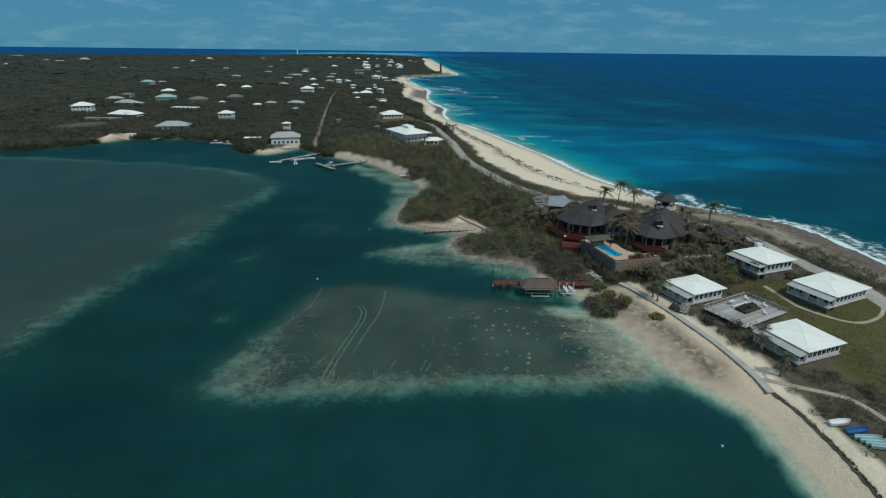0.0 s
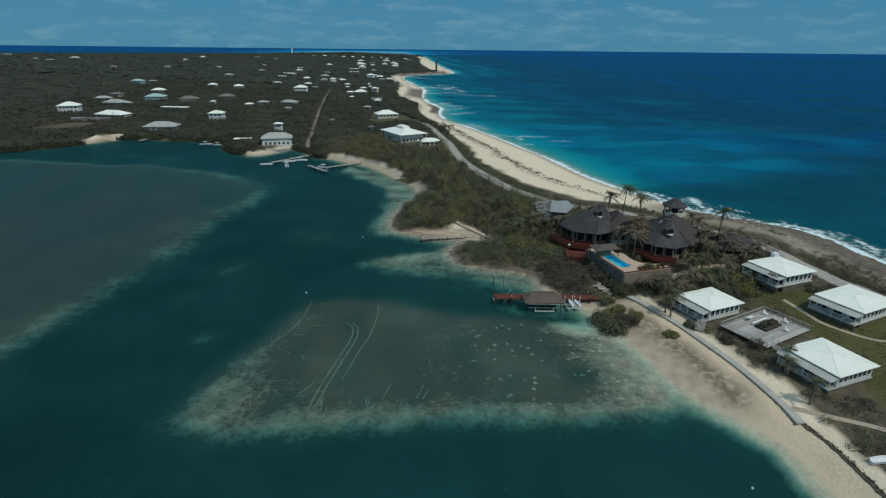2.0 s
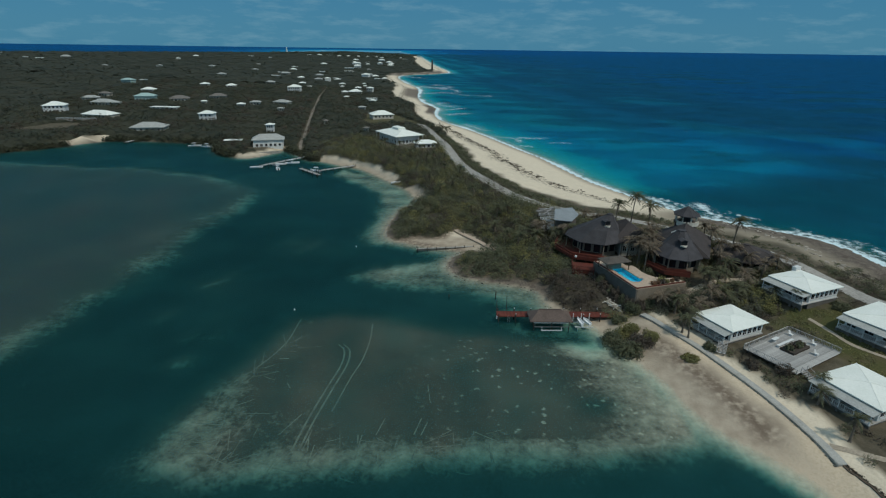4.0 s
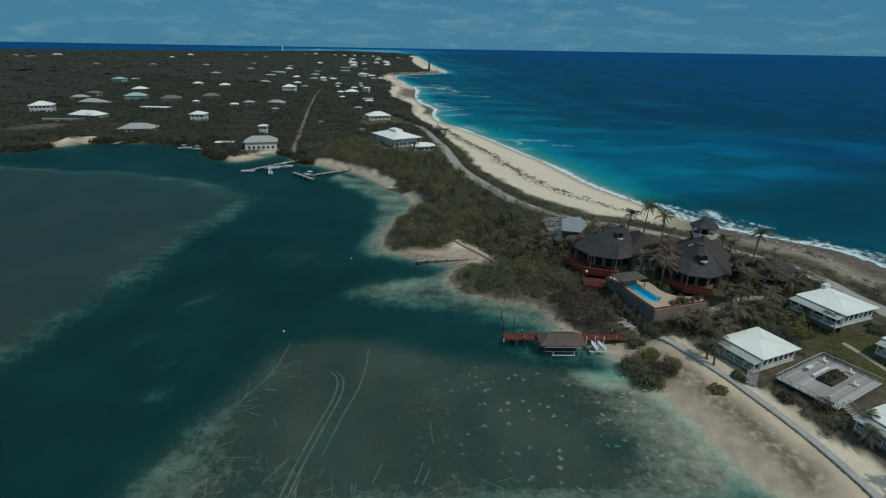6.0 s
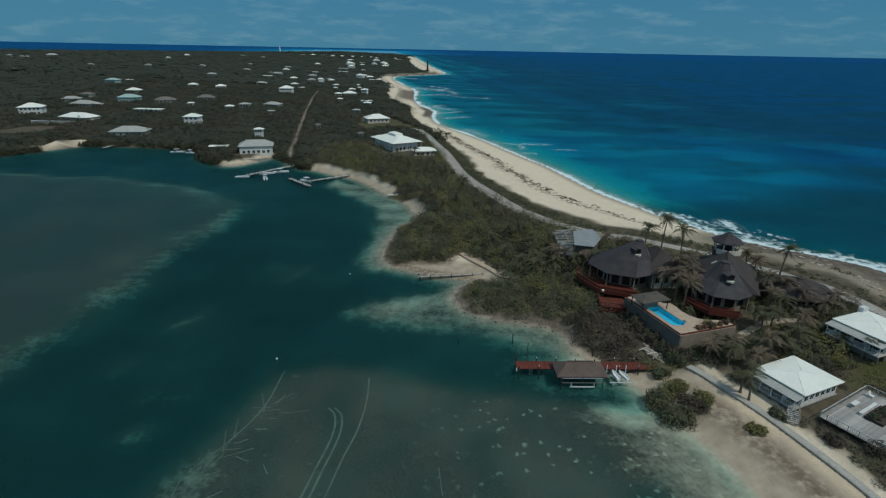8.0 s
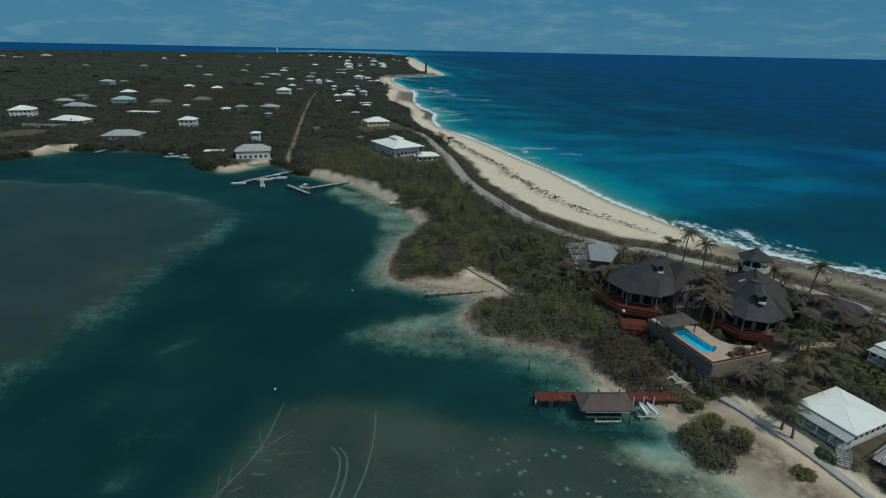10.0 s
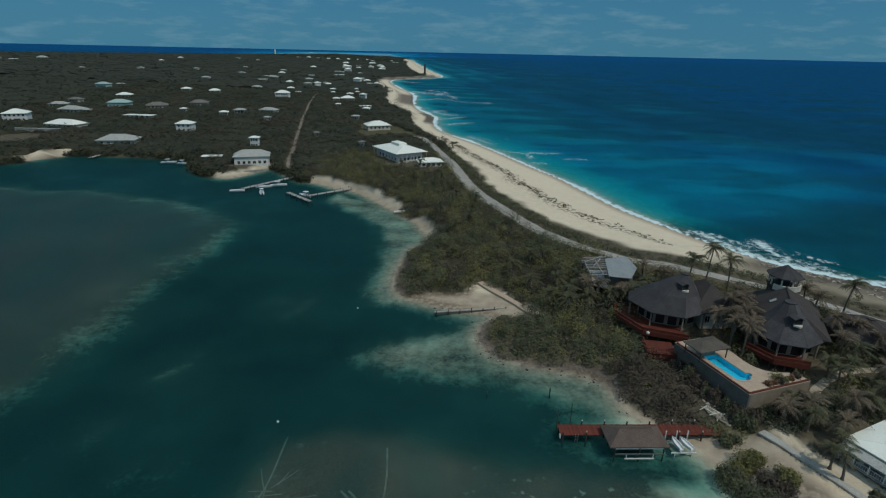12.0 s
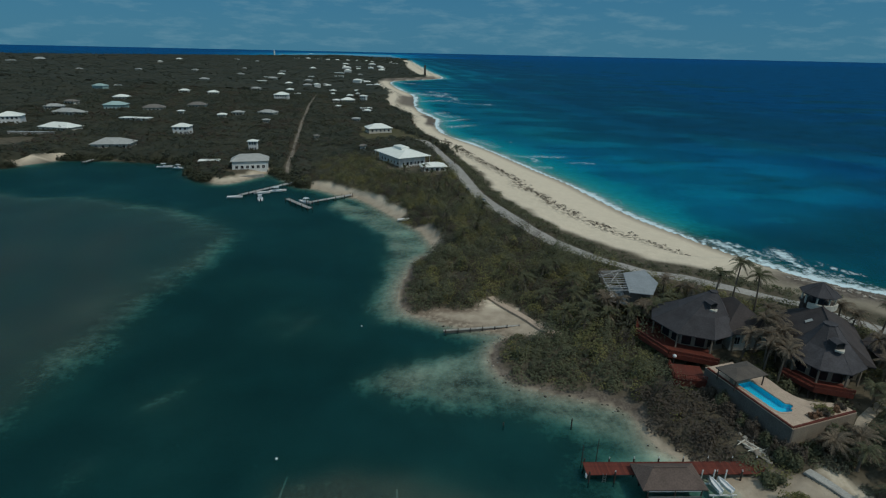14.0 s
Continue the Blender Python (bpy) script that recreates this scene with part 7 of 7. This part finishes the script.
garden_wall = thing("garden_wall", "sand-coloured retaining wall below a white house", "wall", pose(-259, 388.5, level(-245, 388)))
part("wall", boxed(0, -0.3, -1.0, 27, 0.3, 2.4), M_CONCRETE, garden_wall)
part("coping", boxed(-0.1, -0.45, 2.403, 27.1, 0.45, 2.6), M_TRIM, garden_wall)

# storm-damaged house beside the coast road: a grey sheet roof and bare rafters
wreck = thing("damaged_house", "storm-damaged house with a grey sheet roof and bare rafters", "house", pose(35.0, 167.0, 5.2))
WRECK_ROOF = [(-0.7, 4.6, 4.5), (5.0, 6.4, 4.5), (5.2, -0.8, 4.4), (1.9, -6.3, 4.1), (-2.8, -5.3, 4.2)]
part("wall", prism(bmesh.new(), [(-0.4, 4.0), (4.4, 5.6), (4.6, -0.7), (1.6, -5.6), (-2.3, -4.7)][::-1], -1.0, 3.9), M_GREY_WALL, wreck, "dark weathered walls")
part("roof_sheet", slab(bmesh.new(), WRECK_ROOF[::-1], 0.14), M_GREY_PAD, wreck, "pale grey sheet roof")
for k in range(9):
    y0, lift_ = -4.6 + 1.25 * k, 0.12 * math.sin(2.3 * k)
    part("rafter", beam(bmesh.new(), (-1.6 + 0.11 * k, y0 + 0.3, 4.25), (-6.2 + 0.3 * (k % 3), y0 + 1.6 + 0.2 * (k % 2), 3.5 + lift_), 0.12, 0.2), M_GREY_DECK, wreck, "grey bare rafter")
for a, b in (((-6.0, -2.4, 3.45), (-5.2, 7.4, 3.6)), ((-3.6, -3.8, 3.95), (-2.8, 6.4, 4.05)), ((-5.2, 7.4, 3.6), (0.2, 6.4, 4.3)), ((-5.6, 4.0, 3.9), (-0.6, 6.8, 4.4)), ((-4.8, 0.4, 4.0), (-1.6, 5.2, 4.3))):
    part("purlin", beam(bmesh.new(), a, b, 0.12, 0.16), M_GREY_DECK, wreck, "grey roof timber")
for px_, py_ in ((-5.8, -2.0), (-5.5, 2.6), (-5.1, 7.0), (-2.7, 6.0)):
    part("corner_post", beam(bmesh.new(), (px_, py_, -1.0), (px_, py_, 3.5), 0.2, 0.2), M_POST, wreck)
part("inner_floor", prism(bmesh.new(), [(-5.9, -2.2), (-2.3, -4.4), (-0.6, 4.2), (-2.4, 6.4), (-5.2, 7.2)], 0.6, 0.8), M_GREY_DECK, wreck, "exposed grey floor")
for k in range(10):
    a = 1.9 * math.sin(k * 2.4)
    cx_, cy_ = -3.6 + 1.2 * math.sin(k * 1.7), 2.2 + 3.0 * math.cos(k * 2.9)
    part("loose_board", beam(bmesh.new(), (cx_ - math.cos(a), cy_ - math.sin(a), 0.95 + 0.1 * (k % 3)), (cx_ + math.cos(a), cy_ + math.sin(a), 1.3 + 0.1 * (k % 4)), 0.16, 0.05), M_TRIM, wreck)

# ---- the settlement: x, y, width, kind (w white, g grey, d brown, a aqua, f flat, s two storeys) ----
HOUSES_NEAR = [(-240, 402, 27, "w"), (-180, 351, 24, "g"), (-164, 402, 13, "s"), (-286, 424, 18, "s"), (-275, 467, 21, "g"), (-299, 491, 16, "g"), (-264, 468, 9, "g"), (-303, 520, 13, "d"),
               (-258, 501, 20, "a"), (-283, 558, 15, "w"), (-228, 500, 20, "d"), (-218, 453, 26, "f"), (-202, 521, 18, "d"), (-200, 487, 5, "w"), (-339, 626, 16, "a"), (-340, 662, 9.5, "f"),
               (-263, 643, 12, "w"), (-233, 641, 14, "w"), (-317, 836, 15, "g"), (-164, 473, 8.5, "w"), (-156, 485, 11, "g"), (-136, 493, 17, "g"), (-125, 451, 7, "g")]
HOUSES_MIDDLE = [(-154, 607, 17, "s"), (-251, 879, 18, "f"), (-255, 952, 18, "g"), (-206, 854, 13, "w"), (-177, 839, 14, "g"), (-327, 1020, 14, "g"), (-213, 721, 15, "g"), (-176, 735, 11, "w"),
                 (-153, 675, 8.5, "f"), (-279, 1097, 15, "w"), (-88, 600, 16.5, "w"), (-89, 549, 5, "w"), (-61, 524, 8.3, "w"), (-89, 691, 5, "w"), (-115, 679, 6.2, "w"), (-43, 420, 20.0, "w"),
                 (-221, 1081, 14, "f"), (-181, 1152, 23, "f"), (-184, 1291, 19, "s"), (-121, 946, 15.5, "s"), (-96, 891, 11.5, "f"), (-105, 354, 6.8, "s"), (-77, 387, 3.2, "d"), (-45, 350, 3.4, "d")]
HOUSES_FAR = [(-234, 1597, 16, "w"), (-182, 1467, 14, "w"), (-157, 1529, 15, "s"), (-124, 1471, 22, "w"), (-159, 878, 8.6, "g"), (-706, 1023, 17, "f"), (-719, 1111, 20, "g"), (-579, 1277, 12, "w"),
              (-478, 983, 12.5, "g"), (-421, 1064, 13, "g"), (-463, 1576, 13, "g"), (-383, 1217, 11, "g"), (-519, 894, 12, "g"), (-866, 1130, 28, "f"), (-731, 1130, 19, "g"), (-733, 1026, 10, "g"),
              (-672, 853, 7, "w"), (-498, 2192, 26, "f"), (-468, 2247, 22, "w"), (-441, 2296, 27, "f"), (-391, 2240, 18, "w"), (-362, 2287, 20, "w"), (-329, 2338, 21, "w"), (-297, 2388, 19, "w"), (-265, 2435, 19, "w"),
              (-263, 1816, 24, "w"), (-206, 1656, 19, "f"), (-187, 1875, 26, "s"), (-134, 1617, 20, "w"), (-205, 1425, 26, "s"), (-197, 1255, 26, "f"), (-150, 1229, 13, "g"), (-129, 1039, 20, "f"), (-106, 956, 15, "w"),
              (-85, 887, 11, "w"), (-64, 545, 13, "f"), (-64, 474, 8, "g"), (-125, 739, 9, "w"), (-97, 746, 7, "w"), (-199, 951, 16, "g"), (-302, 1202, 16, "f"), (-273, 982, 20, "f"), (-600, 1420, 16, "w"), (-540, 1650, 18, "f"), (-230, 2300, 22, "w"), (-195, 2380, 22, "f"), (-160, 2450, 24, "w"), (-410, 2380, 24, "f")]
HOUSES_POINT = [(-144, 1659, 22, "s"), (-118, 1002, 13, "f"), (-93, 656, 9, "w"), (-75, 622, 9, "s"), (-98, 594, 9, "w"), (-271, 1347, 18, "w"), (-159, 816, 11, "s"), (-150, 846, 11, "w"), (-136, 2280, 30, "f")]
HOUSE_LOOK = {"w": ("white house with a white hipped roof among the scrub", M_WHITE_ROOF, M_WALL_PALE, 0.72, 3.0), "g": ("house with a pale grey hipped roof among the scrub", M_ROOF_GREY, M_WALL_PALE, 0.6, 3.0),
              "d": ("house with a brown-grey hipped roof among the scrub", M_ROOF_DARK, M_WALL_PALE, 0.65, 3.0), "a": ("pale aqua house with a grey-green roof among the scrub", M_WALL_AQUA, M_WALL_AQUA, 0.65, 4.2),
              "f": ("long low white house with a nearly flat roof", M_WHITE_ROOF, M_WHITE_WALL, 0.3, 2.6), "s": ("white two-storey house with a white hipped roof", M_WHITE_ROOF, M_WHITE_WALL, 0.8, 5.6)}
for k, (x, y, w, kind) in enumerate(HOUSES_NEAR + HOUSES_MIDDLE + HOUSES_FAR + HOUSES_POINT):
    label, roof_mat, wall_mat, deep, walls = HOUSE_LOOK[kind]
    w = w * 0.84 - 1.4 if w > 6 else w * 0.75
    d = max(3.0, min(11.0, w * deep))
    base = level(x, y) + 0.35
    shell_house(label, x, y + d / 2, (-14, 8, 3, 20, -6, 12, 0)[k % 7], w, d, base, walls, 0.4 if kind == "f" else min(2.6, 0.24 * d), roof_mat, wall_mat,
                (5 if w > 12 else 3) if y < 760 else 0, group="island houses", rows=2 if kind == "s" else 1)

# ---- boats and far docks ----
def small_dock(label, a, b, width=1.8, z=0.9):
    a, b = Vector((*a, 0)), Vector((*b, 0))
    n = max(2, int((b - a).length / 3.5))
    ang = math.degrees(math.atan2(b.y - a.y, b.x - a.x))
    dk = thing("small_dock", label, "dock", pose(a.x, a.y, 0, 0, 0, ang), "far docks")
    ln = (b - a).length
    part("deck", boxed(0, -width / 2, z - 0.15, ln, width / 2, z), M_GREY_DECK, dk)
    for k in range(n + 1):
        for s in (-1, 1):
            part("post", rod(bmesh.new(), (ln * k / n, s * (width / 2 + 0.1), -3), (ln * k / n, s * (width / 2 + 0.1), z + 0.7), 0.12, 0.11, 6), M_POST, dk)
    return dk


small_dock("weathered grey dock reaching out from the cove beach", (-41, 272.5), (-56, 260), 1.6)
small_dock("grey dock head along the cove", (-65, 265), (-53.5, 252), 1.7)
small_dock("long grey dock beside the moored boats", (-69, 293), (-85, 270), 1.8)
small_dock("short grey dock on the lagoon shore", (-180, 343), (-181.5, 330), 1.8)
small_dock("short grey dock beside the sandy cove", (-206, 334), (-214, 324), 2.2)
boat("white motor boat moored at the dock", -57.5, 262.5, 150, 6.5, 2.4, M_BOAT, 0, True, group="moored boats")
boat("white motor boat with a canopy beside the dock", -72.5, 279.5, 20, 7.0, 2.5, M_BOAT, 0, True, group="moored boats")
boat("white skiff beside the long dock", -76.0, 266.5, 110, 5.5, 2.0, M_BOAT, 0, True, group="moored boats")
boat("white motor boat beside the long dock", -78.0, 276.0, 15, 6.5, 2.2, M_BOAT, 0, False, group="moored boats")
boat("low white boat at anchor off the dock", -86.7, 268.9, 10, 6.0, 1.9, M_BOAT, 0, False, group="moored boats")
boat("white boat moored near the mangroves", -139.0, 324.0, 15, 7.5, 2.4, M_BOAT, 0, True, group="moored boats")
boat("white boat moored near the shore shed", -131.0, 321.5, -10, 6.5, 2.3, M_BOAT, 0, True, group="moored boats")
boat("white motor yacht beside the sandy cove", -214.5, 326.0, 15, 9.5, 3.0, M_BOAT, 0, True, group="moored boats")
boat("white skiff off the lagoon beach", -222, 318, 20, 6.0, 2.0, M_BOAT, 0, False, group="moored boats")
boat("pale skiff pulled up on the cove beach", -18.2, 239.6, 15, 4.6, 1.6, M_BOAT, level(-18.2, 239.6) + 0.2, False, group="beached boats")

# ---- kayaks and dinghies on the sand ----
boat("white dinghy pulled up on the sand below the shrubs", 60.3, 66.8, 8, 3.2, 1.1, M_BOAT, level(59.7, 66.9) + 0.2, False, "dinghy", "dinghy", "beached boats")
boat("blue covered dinghy on the sand", 61.6, 64.9, 8, 3.4, 1.2, M_BLUE, level(61.2, 65.0) + 0.2, False, "dinghy", "dinghy", "beached boats")
for k in range(4):
    x, y = 62.0 + 0.30 * k, 63.4 - 0.72 * k
    boat("pale aqua kayak lying on the sand", x, y, -4 - 2 * k, 3.6, 0.7, M_AQUA, level(x, y) + 0.2, False, "kayak", "kayak", "kayaks on the beach")

# ---- car, buoys, posts, tower ----
def cart(label, x, y, angle, mat):
    """A small open cart: body, seat, windscreen, roof on four struts, wheels."""
    c = thing("golf_cart", label, "golf cart", pose(x, y, level(x, y) + 0.08, 0, 0, angle), "carts on the coast road")
    bm_ = bmesh.new()
    prof = [(-1.25, 0.32), (1.25, 0.32), (1.3, 0.6), (1.05, 0.85), (0.55, 0.9), (0.5, 0.45), (-0.35, 0.45), (-0.4, 0.85), (-1.25, 0.9)]
    v = [bm_.verts.new((px_, s * 0.6, pz)) for s in (-1, 1) for px_, pz in prof]
    n = len(prof)
    bm_.faces.new(v[:n][::-1])
    bm_.faces.new(v[n:])
    for k in range(n):
        bm_.faces.new((v[k], v[(k + 1) % n], v[n + (k + 1) % n], v[n + k]))
    bmesh.ops.recalc_face_normals(bm_, faces=bm_.faces)
    part("body", bm_, mat, c)
    part("seat", boxed(-0.42, -0.55, 0.853, 0.08, 0.55, 0.98), M_RUBBER, c)
    part("seat_back", boxed(-0.5, -0.55, 0.983, -0.38, 0.55, 1.35), M_RUBBER, c)
    part("roof", slab(bmesh.new(), [(-1.15, -0.62, 1.92), (0.85, -0.62, 1.92), (0.85, 0.62, 1.92), (-1.15, 0.62, 1.92)], 0.07), mat, c)
    part("windscreen", slab(bmesh.new(), [(0.98, -0.55, 0.9), (0.98, 0.55, 0.9), (0.78, 0.55, 1.84), (0.78, -0.55, 1.84)], -0.02), M_GLASS, c)
    for s in (-1, 1):
        for a, b in (((-1.1, 0.9), (-1.05, 1.85)), ((0.95, 0.85), (0.75, 1.85))):
            part("strut", rod(bmesh.new(), (a[0], s * 0.57, a[1]), (b[0], s * 0.57, b[1]), 0.03, 0.03, 6), M_METAL, c)
        for wx_ in (-0.85, 0.85):
            wheel = part("wheel", rod(bmesh.new(), (wx_, s * 0.48, 0.25), (wx_, s * 0.64, 0.25), 0.25, 0.25, 14), M_RUBBER, c)
            part("hub", rod(bmesh.new(), (wx_, s * 0.641, 0.25), (wx_, s * 0.66, 0.25), 0.11, 0.09, 10), M_METAL, wheel)
    return c


cart("dark grey golf cart on the coast road", 10.3, 249.5, 112, M_CAR)
cart("dark golf cart farther along the coast road", 5.6, 265.5, 110, M_CAR)


def buoy(label, x, y, mat, r=0.2):
    b = thing("buoy", label, "buoy", pose(x, y, 0), "mooring buoys")
    bm = bmesh.new()
    bmesh.ops.create_uvsphere(bm, u_segments=14, v_segments=8, radius=r)
    bm.transform(pose(0, 0, 0.1))
    part("float", bm, mat, b, smooth=True)
    part("ring", rod(bmesh.new(), (0, 0, 0.1 + r * 0.9), (0, 0, 0.1 + r + 0.12), 0.06, 0.05, 8), M_METAL, b)


buoy("small white mooring buoy in the channel", -32.2, 123.6, M_BOAT)
buoy("small white mooring buoy near the beach", 41.7, 64.3, M_BOAT)
buoy("small white float off the spit", -24.4, 163.6, M_BOAT, 0.18)
for x, y, h in ((12.9, 130.6, 1.6), (2.0, 131.0, 0.6)):
    post = thing("channel_post", "dark timber post standing in the shallows", "post", pose(x, y, 0))
    part("post", rod(bmesh.new(), (0, 0, -3), (0, 0, h), 0.13, 0.11), M_POST, post)

tower = thing("lookout_tower", "dark slender tower on the far sandy point", "tower", pose(-15, 1340, 4))
part("shaft", rod(bmesh.new(), (0, 0, 0), (0, 0, 19), 2.6, 1.9, 10), M_POST, tower)
part("head", rod(bmesh.new(), (0, 0, 19), (0, 0, 22), 2.4, 1.2, 10), M_POST, tower)
light = thing("lighthouse", "distant white lighthouse above the settlement", "lighthouse", pose(-640, 2420, 10))
part("tower", rod(bmesh.new(), (0, 0, 0), (0, 0, 33), 4.0, 2.6, 12), M_WHITE_WALL, light)
part("lantern", rod(bmesh.new(), (0, 0, 33), (0, 0, 38), 2.2, 0.8, 12), M_WHITE_WALL, light)
